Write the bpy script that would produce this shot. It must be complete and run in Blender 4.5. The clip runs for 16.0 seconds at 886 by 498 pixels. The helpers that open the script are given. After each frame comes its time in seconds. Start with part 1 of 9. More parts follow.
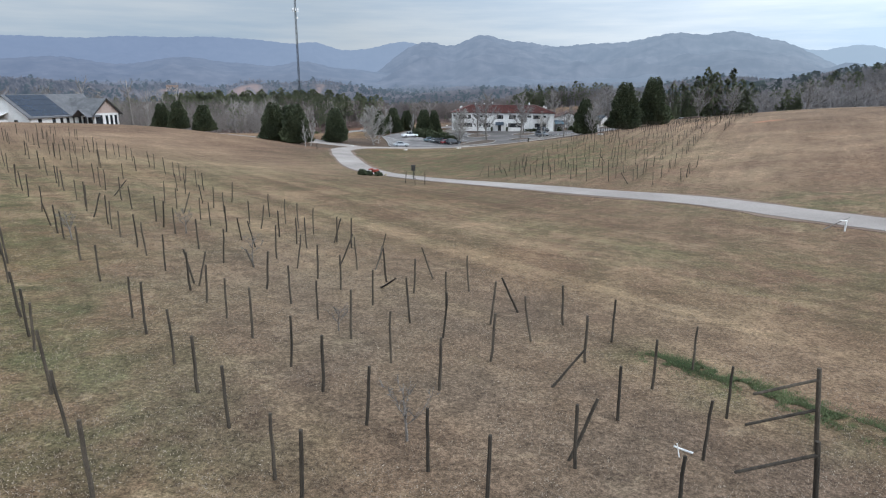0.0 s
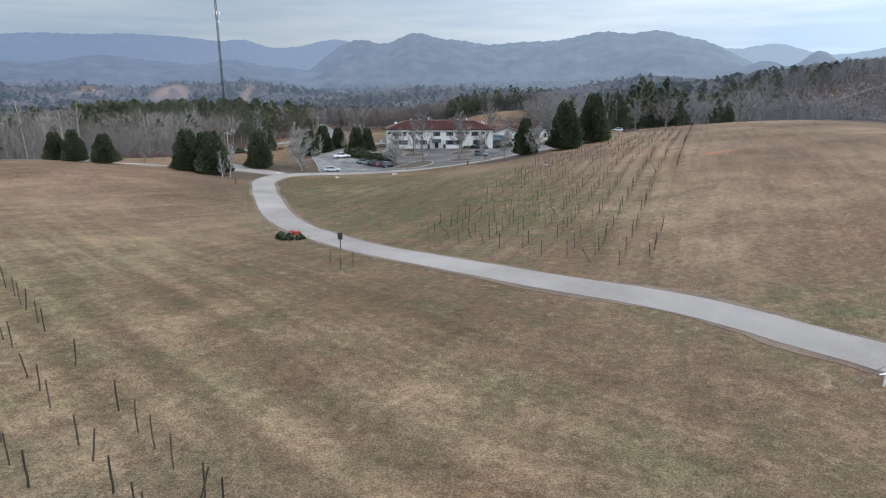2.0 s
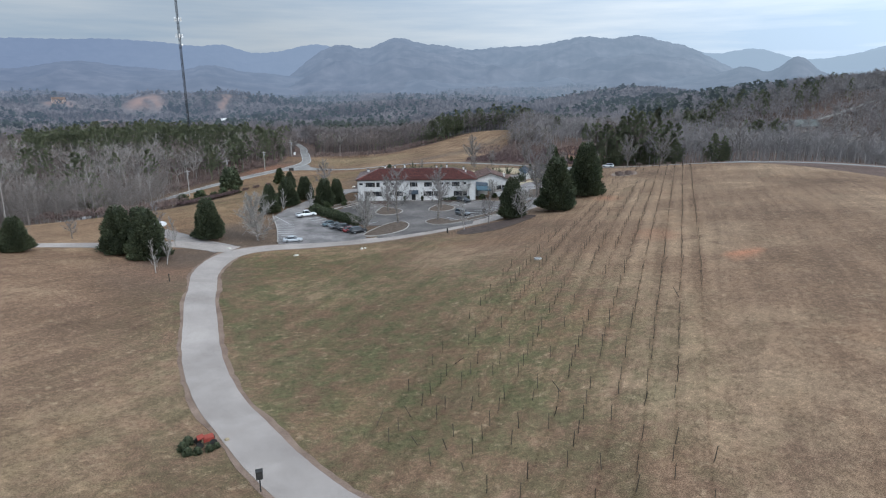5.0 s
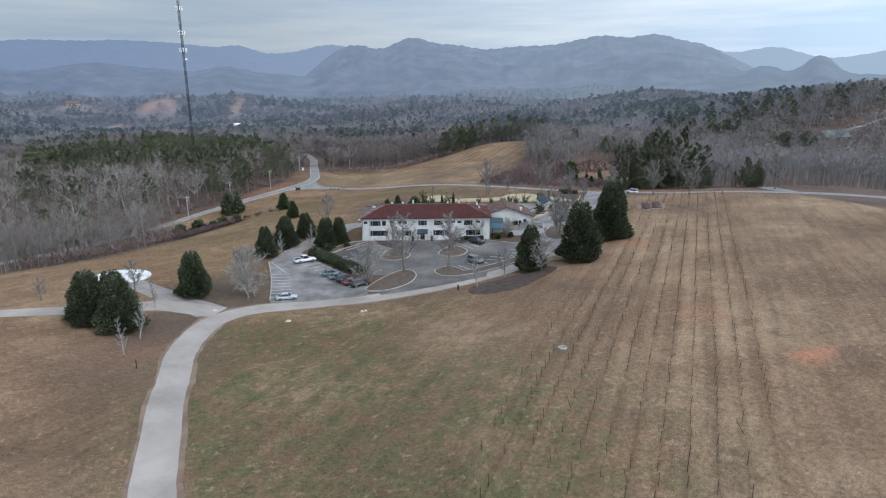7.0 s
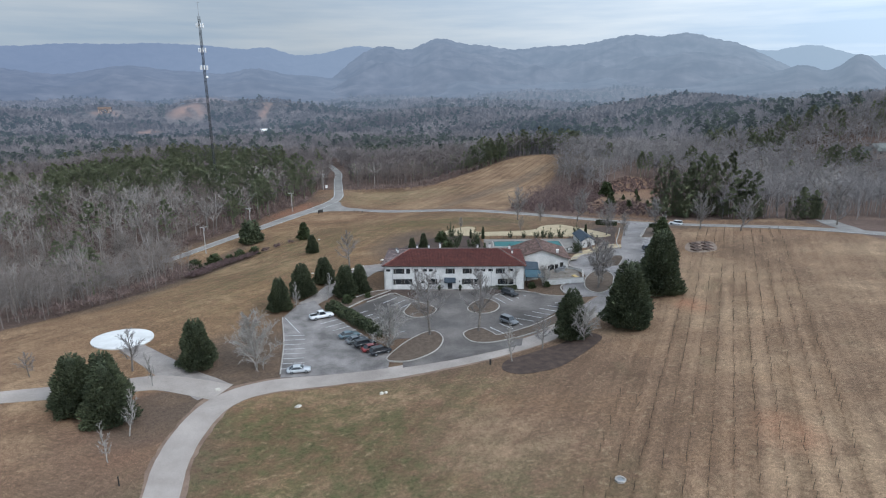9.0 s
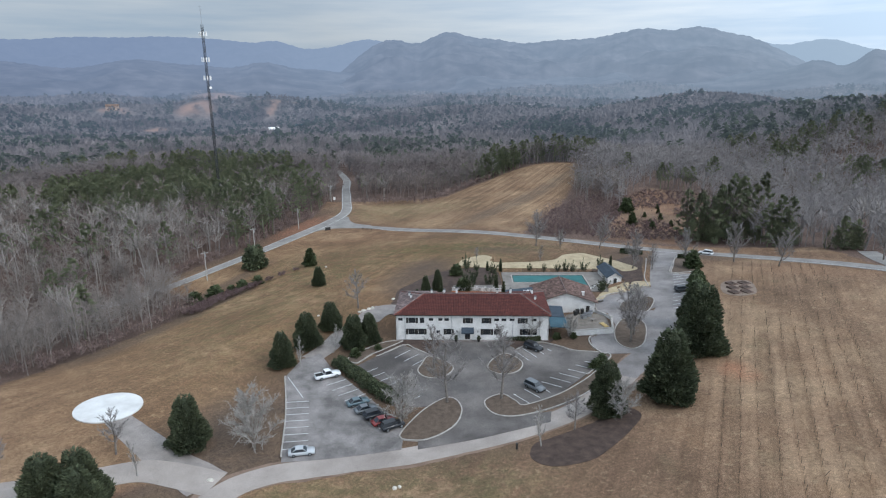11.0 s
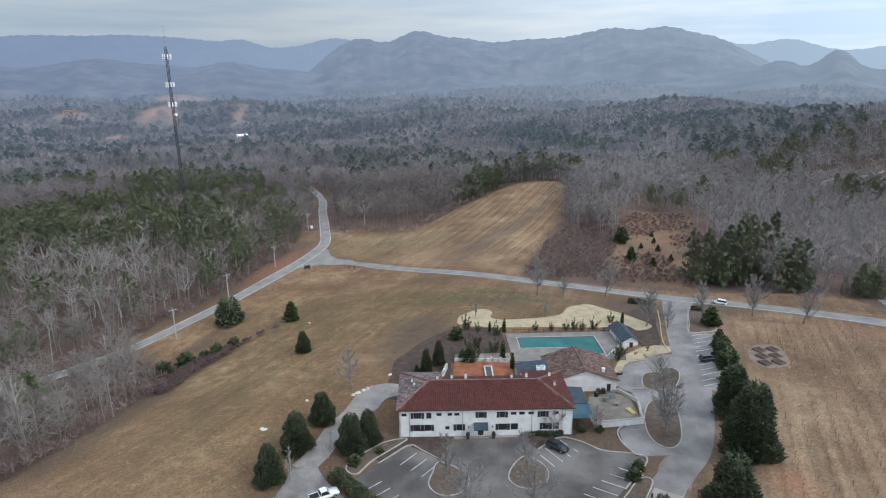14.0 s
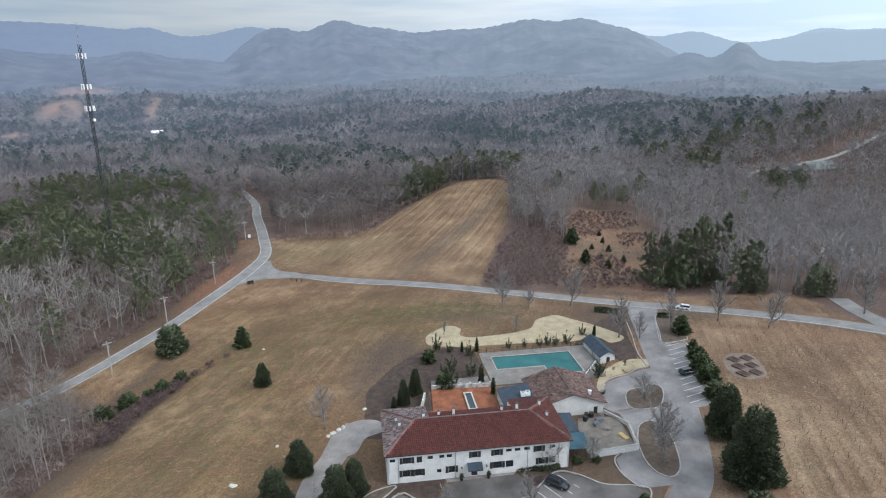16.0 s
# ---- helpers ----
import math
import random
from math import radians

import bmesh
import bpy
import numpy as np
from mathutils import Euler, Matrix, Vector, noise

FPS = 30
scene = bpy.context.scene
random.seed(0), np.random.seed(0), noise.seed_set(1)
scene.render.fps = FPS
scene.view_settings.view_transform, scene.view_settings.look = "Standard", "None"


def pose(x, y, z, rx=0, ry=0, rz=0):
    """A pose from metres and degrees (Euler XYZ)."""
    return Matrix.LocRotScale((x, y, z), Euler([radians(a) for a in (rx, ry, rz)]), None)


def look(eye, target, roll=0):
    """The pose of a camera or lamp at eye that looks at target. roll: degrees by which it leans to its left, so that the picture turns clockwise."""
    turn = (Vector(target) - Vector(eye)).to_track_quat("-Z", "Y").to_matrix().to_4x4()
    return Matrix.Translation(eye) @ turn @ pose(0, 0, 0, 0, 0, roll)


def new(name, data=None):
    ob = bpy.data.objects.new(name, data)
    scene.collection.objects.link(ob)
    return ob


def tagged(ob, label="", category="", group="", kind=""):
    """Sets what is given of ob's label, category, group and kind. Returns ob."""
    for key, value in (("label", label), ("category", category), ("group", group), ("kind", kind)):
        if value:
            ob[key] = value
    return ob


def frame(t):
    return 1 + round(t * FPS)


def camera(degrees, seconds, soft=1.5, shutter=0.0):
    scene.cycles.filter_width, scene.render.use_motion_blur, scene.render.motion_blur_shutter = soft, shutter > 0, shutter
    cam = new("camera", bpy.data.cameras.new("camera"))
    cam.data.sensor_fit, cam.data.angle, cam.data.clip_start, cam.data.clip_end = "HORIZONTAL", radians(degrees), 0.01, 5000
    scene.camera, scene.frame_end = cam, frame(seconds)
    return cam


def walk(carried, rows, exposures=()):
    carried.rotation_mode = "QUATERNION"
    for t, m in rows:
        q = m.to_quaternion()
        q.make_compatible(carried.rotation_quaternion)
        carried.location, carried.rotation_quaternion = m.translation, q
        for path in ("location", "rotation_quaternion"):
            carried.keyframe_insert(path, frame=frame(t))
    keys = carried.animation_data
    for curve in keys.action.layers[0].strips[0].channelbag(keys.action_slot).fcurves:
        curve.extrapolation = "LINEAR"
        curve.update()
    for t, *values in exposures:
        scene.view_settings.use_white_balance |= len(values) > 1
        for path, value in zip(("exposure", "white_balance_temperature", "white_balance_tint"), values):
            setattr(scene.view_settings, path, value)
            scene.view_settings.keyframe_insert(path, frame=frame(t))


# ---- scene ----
cam = camera(71.7, 16.0, 1.15)
# seconds, eye in metres, then yaw, pitch and roll in degrees
ROWS = [
    (0, 0.02, 0.00, 24.01, 0.00, -14.84, 0.23),
    (0.5, 0.02, 2.93, 24.35, -0.68, -14.87, 0.17),
    (1, 0.21, 6.28, 25.94, -1.09, -14.89, 0.09),
    (1.5, 0.39, 9.69, 28.10, -3.28, -14.98, 0.12),
    (2, 0.78, 13.34, 30.23, -5.83, -15.07, -0.00),
    (2.5, 1.23, 17.06, 32.35, -6.55, -15.10, -0.00),
    (3, 1.78, 20.92, 34.49, -6.94, -15.10, 0.00),
    (3.5, 2.47, 24.93, 36.68, -7.26, -14.77, -0.06),
    (4, 3.28, 29.11, 38.90, -7.45, -14.77, -0.12),
    (6.5, 7.62, 51.51, 49.99, -6.88, -14.90, -0.24),
    (7, 8.37, 56.18, 52.26, -6.02, -14.92, -0.30),
    (7.5, 9.06, 60.78, 54.60, -4.84, -14.95, -0.40),
    (8, 9.35, 65.37, 56.93, -4.17, -14.94, -0.50),
    (8.5, 9.42, 69.94, 59.35, -3.79, -14.97, -0.53),
    (9, 9.39, 74.59, 61.63, -3.51, -14.96, -0.58),
    (11.5, 7.50, 95.56, 73.33, -2.58, -15.71, -0.52),
    (12, 6.72, 99.56, 75.57, -2.47, -15.73, -0.57),
    (12.5, 6.02, 103.47, 77.94, -3.16, -15.76, -0.58),
    (13, 4.68, 107.58, 80.20, -4.53, -15.81, -0.57),
    (13.5, 3.15, 111.56, 82.45, -4.91, -15.84, -0.52),
    (14, 1.58, 115.42, 84.34, -5.55, -15.86, -0.53),
    (14.5, -0.19, 119.18, 85.96, -7.39, -15.93, -0.53),
    (15, -2.69, 122.72, 87.26, -9.97, -16.01, -0.49),
    (15.5, -5.54, 126.08, 88.40, -11.72, -16.06, -0.47),
    (16, -8.73, 129.08, 89.27, -12.73, -16.80, -0.44),
]
walk(cam, [(t, pose(x, y, z, 0, 0, yaw) @ pose(0, 0, 0, 90 + pitch) @ pose(0, 0, 0, 0, 0, roll)) for t, x, y, z, yaw, pitch, roll in ROWS], [(0, -0.08, 6300, 10), (2.5, -0.18, 6250, 10), (3.5, -0.22, 6250, 10), (7, -0.21, 6200, 10), (9, -0.2, 6250, 10), (13.5, -0.13, 6350, 10), (16, -0.08, 6400, 10)])

# ---------------------------------------------------------------- sky and sun
world = bpy.data.worlds.new("world")
scene.world = world
world.use_nodes = True
wn, wl = world.node_tree.nodes, world.node_tree.links
wn.clear()
SUN_UP, SUN_TURN = radians(40), radians(128)
sky = wn.new("ShaderNodeTexSky")
sky.sky_type, sky.sun_disc = "NISHITA", False
sky.sun_elevation, sky.sun_rotation = SUN_UP, SUN_TURN
sky.air_density, sky.dust_density, sky.ozone_density = 1.0, 3.0, 1.5
coord = wn.new("ShaderNodeTexCoord")
flat = wn.new("ShaderNodeMapping")
flat.inputs["Scale"].default_value = (1.3, 1.3, 14.0)
cloud = wn.new("ShaderNodeTexNoise")
cloud.inputs["Scale"].default_value, cloud.inputs["Detail"].default_value, cloud.inputs["Roughness"].default_value = 1.7, 7.0, 0.55
veil = wn.new("ShaderNodeValToRGB")
veil.color_ramp.elements[0].position, veil.color_ramp.elements[0].color = 0.38, (5.6, 7.1, 8.8, 1)
veil.color_ramp.elements[1].position, veil.color_ramp.elements[1].color = 0.63, (8.4, 9.3, 10.1, 1)
mixed = wn.new("ShaderNodeMixRGB")
mixed.inputs["Fac"].default_value = 0.86
back = wn.new("ShaderNodeBackground")
back.inputs["Strength"].default_value = 0.091
out = wn.new("ShaderNodeOutputWorld")
wl.new(coord.outputs["Generated"], flat.inputs["Vector"])
wl.new(flat.outputs["Vector"], cloud.inputs["Vector"])
wl.new(cloud.outputs["Fac"], veil.inputs["Fac"])
wl.new(sky.outputs["Color"], mixed.inputs["Color1"])
# the veil is thinnest, and brightest, round the hidden sun
toward = wn.new("ShaderNodeVectorMath")
toward.operation = "DOT_PRODUCT"
toward.inputs[1].default_value = (math.sin(SUN_TURN) * math.cos(SUN_UP), math.cos(SUN_TURN) * math.cos(SUN_UP), math.sin(SUN_UP))
thin = wn.new("ShaderNodeMapRange")
for key, value in (("From Min", -0.5), ("From Max", 1.0), ("To Min", 0.81), ("To Max", 2.9)):
    thin.inputs[key].default_value = value
bright = wn.new("ShaderNodeMixRGB")
bright.blend_type, bright.inputs["Fac"].default_value = "MULTIPLY", 1.0
wl.new(coord.outputs["Generated"], toward.inputs[0])
wl.new(toward.outputs["Value"], thin.inputs["Value"])
wl.new(veil.outputs["Color"], bright.inputs["Color1"])
wl.new(thin.outputs["Result"], bright.inputs["Color2"])
wl.new(bright.outputs["Color"], mixed.inputs["Color2"])
wl.new(mixed.outputs["Color"], back.inputs["Color"])
wl.new(back.outputs["Background"], out.inputs["Surface"])

sun = new("sun", bpy.data.lights.new("sun", "SUN"))
sun.data.energy, sun.data.angle, sun.data.color = 1.6, radians(16), (1.0, 0.98, 0.96)
sun.matrix_world = look((0, 0, 0), (-math.sin(SUN_TURN) * math.cos(SUN_UP), -math.cos(SUN_TURN) * math.cos(SUN_UP), -math.sin(SUN_UP)))
scene.view_settings.exposure = 0.0


# ---------------------------------------------------------------- materials
def mottled(name, dark, light, scale=1.0, rough=0.9, bump=0.0, fine=0.0, island=0.0, spread=(0.3, 0.7), stretch=(1, 1, 1), metal=0.0, spec=0.3, per_object=0.0):
    """A surface that varies between two colours at two scales. scale: blotches a metre; fine: the grain's scale; island, per_object: brightness that differs from piece to piece."""
    m = bpy.data.materials.new(name)
    m.use_nodes = True
    n, l = m.node_tree.nodes, m.node_tree.links
    b = n["Principled BSDF"]
    b.inputs["Roughness"].default_value, b.inputs["Metallic"].default_value = rough, metal
    b.inputs["Specular IOR Level"].default_value = spec
    tc = n.new("ShaderNodeTexCoord")
    mp = n.new("ShaderNodeMapping")
    mp.inputs["Scale"].default_value = stretch
    l.new(tc.outputs["Object"], mp.inputs["Vector"])
    no = n.new("ShaderNodeTexNoise")
    no.inputs["Scale"].default_value, no.inputs["Detail"].default_value, no.inputs["Roughness"].default_value = scale, 6.0, 0.6
    l.new(mp.outputs["Vector"], no.inputs["Vector"])
    ramp = n.new("ShaderNodeValToRGB")
    ramp.color_ramp.elements[0].position, ramp.color_ramp.elements[0].color = spread[0], (*dark, 1)
    ramp.color_ramp.elements[1].position, ramp.color_ramp.elements[1].color = spread[1], (*light, 1)
    l.new(no.outputs["Fac"], ramp.inputs["Fac"])
    colour = ramp.outputs["Color"]
    if fine:
        gr = n.new("ShaderNodeTexNoise")
        gr.inputs["Scale"].default_value, gr.inputs["Detail"].default_value = fine, 3.0
        l.new(mp.outputs["Vector"], gr.inputs["Vector"])
        mr = n.new("ShaderNodeMapRange")
        mr.inputs["From Min"].default_value, mr.inputs["From Max"].default_value = 0.3, 0.7
        mr.inputs["To Min"].default_value, mr.inputs["To Max"].default_value = 0.72, 1.28
        l.new(gr.outputs["Fac"], mr.inputs["Value"])
        mul = n.new("ShaderNodeMixRGB")
        mul.blend_type, mul.inputs["Fac"].default_value = "MULTIPLY", 1.0
        l.new(colour, mul.inputs["Color1"])
        l.new(mr.outputs["Result"], mul.inputs["Color2"])
        colour = mul.outputs["Color"]
    for amount, node, socket in ((island, "ShaderNodeNewGeometry", "Random Per Island"), (per_object, "ShaderNodeObjectInfo", "Random")):
        if amount:
            ge = n.new(node)
            mr = n.new("ShaderNodeMapRange")
            mr.inputs["To Min"].default_value, mr.inputs["To Max"].default_value = 1 - amount, 1 + amount
            l.new(ge.outputs[socket], mr.inputs["Value"])
            mul = n.new("ShaderNodeMixRGB")
            mul.blend_type, mul.inputs["Fac"].default_value = "MULTIPLY", 1.0
            l.new(colour, mul.inputs["Color1"])
            l.new(mr.outputs["Result"], mul.inputs["Color2"])
            colour = mul.outputs["Color"]
    l.new(colour, b.inputs["Base Color"])
    if bump:
        bp = n.new("ShaderNodeBump")
        bp.inputs["Strength"].default_value, bp.inputs["Distance"].default_value = bump, 0.05
        l.new((gr if fine else no).outputs["Fac"], bp.inputs["Height"])
        l.new(bp.outputs["Normal"], b.inputs["Normal"])
    return m


def glassy(name, tint=(0.015, 0.018, 0.022), rough=0.06):
    m = mottled(name, tint, tuple(1.6 * c for c in tint), 0.7, rough)
    m.node_tree.nodes["Principled BSDF"].inputs["Specular IOR Level"].default_value = 0.7
    return m


def soft_lit(m, amount=0.7):
    """Twigs and needles taken as a soft mass: their shading leans towards the open sky."""
    n, l = m.node_tree.nodes, m.node_tree.links
    geo, lean, unit = n.new("ShaderNodeNewGeometry"), n.new("ShaderNodeMix"), n.new("ShaderNodeVectorMath")
    lean.data_type, unit.operation = "VECTOR", "NORMALIZE"
    lean.inputs["Factor"].default_value = amount
    l.new(geo.outputs["Normal"], lean.inputs[4])
    lean.inputs[5].default_value = (0.0, 0.0, 1.0)
    l.new(lean.outputs[1], unit.inputs[0])
    l.new(unit.outputs["Vector"], n["Principled BSDF"].inputs["Normal"])
    return m


BARK = mottled("grey_bark", (0.085, 0.072, 0.062), (0.22, 0.195, 0.175), 3.0, 0.95, 0.4, 14, 0.25)
TWIG = mottled("bare_twigs", (0.15, 0.136, 0.128), (0.275, 0.252, 0.24), 0.4, 0.95, 0, 0, 0.35)
WOODS = soft_lit(mottled("winter_woods", (0.128, 0.098, 0.085), (0.224, 0.177, 0.156), 0.05, 0.95, 0, 0, 0.25))
EDGE_WOODS = soft_lit(mottled("woodland_edge_twigs", (0.158, 0.132, 0.116), (0.270, 0.230, 0.205), 0.05, 0.95, 0, 0, 0.3))
# east slope: the woods colour lightened, some of its haze put into it
EAST_WOODS = soft_lit(mottled("hillside_winter_woods", (0.182, 0.162, 0.156), (0.300, 0.270, 0.262), 0.05, 0.95, 0, 0, 0.18))
PALE_WOODS = soft_lit(mottled("pale_winter_woods", (0.150, 0.132, 0.118), (0.266, 0.238, 0.216), 0.1, 0.95, 0, 0, 0.4), 0.4)
FAR_WOODS = soft_lit(mottled("distant_winter_woods", (0.130, 0.107, 0.100), (0.228, 0.193, 0.182), 0.010, 0.95, 0, 0, 0.12, (0.38, 0.62)))
# the same lightening for the east slope's farther trees
EAST_FAR_WOODS = soft_lit(mottled("distant_hillside_woods", (0.158, 0.138, 0.133), (0.272, 0.240, 0.233), 0.010, 0.95, 0, 0, 0.12, (0.38, 0.62)))
PINE = soft_lit(mottled("pine_needles", (0.100, 0.116, 0.062), (0.190, 0.202, 0.108), 0.12, 0.85, 0, 0, 0.14), 0.85)
FAR_PINE = soft_lit(mottled("distant_pine_needles", (0.066, 0.080, 0.054), (0.118, 0.134, 0.088), 0.05, 0.85, 0, 0, 0.2))
CEDAR = mottled("cedar_foliage", (0.032, 0.042, 0.023), (0.086, 0.098, 0.050), 0.8, 0.8, 0, 0, 0.5)
SHRUB = mottled("shrub_foliage", (0.030, 0.042, 0.018), (0.075, 0.090, 0.038), 0.8, 0.8, 0, 0, 0.4)
POST = mottled("weathered_post_wood", (0.030, 0.024, 0.018), (0.100, 0.080, 0.060), 2.0, 0.9, 0.5, 30, 0, (0.3, 0.75), (4, 4, 0.6), per_object=0.45)
ROAD = mottled("pale_worn_asphalt", (0.240, 0.206, 0.184), (0.376, 0.328, 0.294), 0.12, 0.92, 0.1, 26, 0, (0.3, 0.7))
FAR_ROAD = mottled("grey_asphalt", (0.160, 0.149, 0.139), (0.262, 0.245, 0.229), 0.2, 0.92, 0.1, 6)
LOT = mottled("parking_asphalt", (0.070, 0.062, 0.058), (0.172, 0.153, 0.143), 0.10, 0.92, 0.15, 7, 0, (0.36, 0.66))
ENTRY_ASPHALT = mottled("pale_entry_asphalt", (0.142, 0.129, 0.124), (0.258, 0.236, 0.228), 0.14, 0.92, 0.15, 7, 0, (0.34, 0.66))
YARD = mottled("dusty_yard_ground", (0.115, 0.097, 0.082), (0.225, 0.195, 0.165), 0.5, 0.95, 0.3, 8)
LOT_WORN = mottled("worn_parking_asphalt", (0.112, 0.102, 0.097), (0.248, 0.226, 0.216), 0.22, 0.92, 0.15, 7, 0, (0.34, 0.66))
PAD_STONE = mottled("dirty_white_concrete", (0.50, 0.49, 0.475), (0.66, 0.655, 0.64), 0.3, 0.85)
TRACK = mottled("pinkish_gravel", (0.185, 0.162, 0.148), (0.30, 0.266, 0.245), 0.3, 0.95, 0.2, 10)
BRAMBLE = mottled("red_brown_brambles", (0.125, 0.088, 0.080), (0.225, 0.165, 0.145), 0.08, 0.95, 0, 0, 0.35)
VERGE = mottled("red_dirt_verge", (0.135, 0.090, 0.066), (0.235, 0.165, 0.125), 0.3, 0.97, 0.3, 8)
DARK_BRAMBLE = mottled("dark_maroon_brambles", (0.085, 0.056, 0.055), (0.165, 0.112, 0.106), 0.3, 0.95, 0, 0, 0.3)
PAINT = mottled("white_line_paint", (0.36, 0.36, 0.36), (0.68, 0.68, 0.67), 1.4, 0.8)
KERB = mottled("pale_concrete", (0.25, 0.230, 0.208), (0.41, 0.380, 0.350), 0.8, 0.9, 0.1, 8)
ISLAND_SOIL = mottled("dry_island_soil", (0.072, 0.052, 0.040), (0.140, 0.104, 0.078), 0.9, 0.97, 0.5, 9)
MULCH = mottled("brown_mulch", (0.042, 0.029, 0.024), (0.088, 0.060, 0.048), 0.7, 0.97, 0.6, 9)
GRAVEL_TRACK = mottled("pale_gravel_track", (0.27, 0.25, 0.22), (0.38, 0.355, 0.32), 0.4, 0.95)
SAND = mottled("tan_gravel_path", (0.27, 0.215, 0.135), (0.43, 0.352, 0.232), 0.35, 0.95, 0.2, 10)
STUCCO = mottled("white_stucco", (0.52, 0.505, 0.485), (0.68, 0.665, 0.645), 0.5, 0.85, 0.15, 12)
DARK = mottled("dark_stained_wood", (0.018, 0.017, 0.016), (0.045, 0.042, 0.038), 2.0, 0.7)
GLASS = glassy("window_glass")
RED_TILE = mottled("red_clay_tile", (0.10, 0.036, 0.028), (0.235, 0.075, 0.055), 0.5, 0.85, 0.3, 6, 0, (0.25, 0.75), per_object=0.3)
BROWN_TILE = mottled("weathered_brown_tile", (0.095, 0.065, 0.055), (0.20, 0.14, 0.115), 0.4, 0.9, 0.3, 6, 0, (0.25, 0.75), per_object=0.25)
BLUE_METAL = mottled("blue_grey_metal_roof", (0.032, 0.074, 0.100), (0.060, 0.122, 0.152), 0.3, 0.55, 0, 0, 0, (0.3, 0.7), (1, 1, 1), 0.3)
SLATE = mottled("dark_blue_shingle", (0.026, 0.038, 0.052), (0.052, 0.068, 0.088), 0.6, 0.8, 0.2, 10)
TERRACE = mottled("orange_clay_paving", (0.145, 0.052, 0.030), (0.32, 0.118, 0.058), 0.5, 0.9, 0.2, 5)
POOL = mottled("pool_cover_teal", (0.010, 0.078, 0.080), (0.034, 0.145, 0.142), 0.10, 0.6, 0, 0, 0, (0.35, 0.65))
DECK = mottled("pool_deck_concrete", (0.140, 0.124, 0.110), (0.240, 0.216, 0.195), 0.4, 0.9)
PALE = mottled("white_concrete", (0.70, 0.69, 0.66), (0.84, 0.83, 0.81), 0.12, 0.85, 0.1, 3)
STEEL = mottled("galvanised_steel", (0.20, 0.21, 0.22), (0.36, 0.37, 0.38), 1.0, 0.5, 0, 0, 0, (0.3, 0.7), (1, 1, 1), 0.6)
GREY_ROOF = mottled("grey_shingle", (0.085, 0.085, 0.09), (0.15, 0.15, 0.155), 0.7, 0.9, 0.2, 8)
STAINED = mottled("stained_white_render", (0.20, 0.185, 0.165), (0.58, 0.56, 0.53), 0.9, 0.9, 0.2, 8, 0, (0.35, 0.6))
PANEL = mottled("solar_panel", (0.012, 0.018, 0.032), (0.022, 0.032, 0.052), 0.6, 0.25)
BRICK = mottled("pale_brick_cladding", (0.28, 0.21, 0.18), (0.42, 0.34, 0.30), 3.0, 0.9, 0.3, 12)
STONE = mottled("pale_field_stone", (0.36, 0.33, 0.28), (0.62, 0.58, 0.51), 1.5, 0.9, 0.3, 9, per_object=0.2)
TYRE = mottled("black_rubber", (0.012, 0.012, 0.012), (0.025, 0.025, 0.025), 6.0, 0.8)


def car_paint(name, colour):
    m = mottled(name, tuple(0.9 * c for c in colour), colour, 1.0, 0.3)
    m.node_tree.nodes["Principled BSDF"].inputs["Coat Weight"].default_value = 0.5
    return m


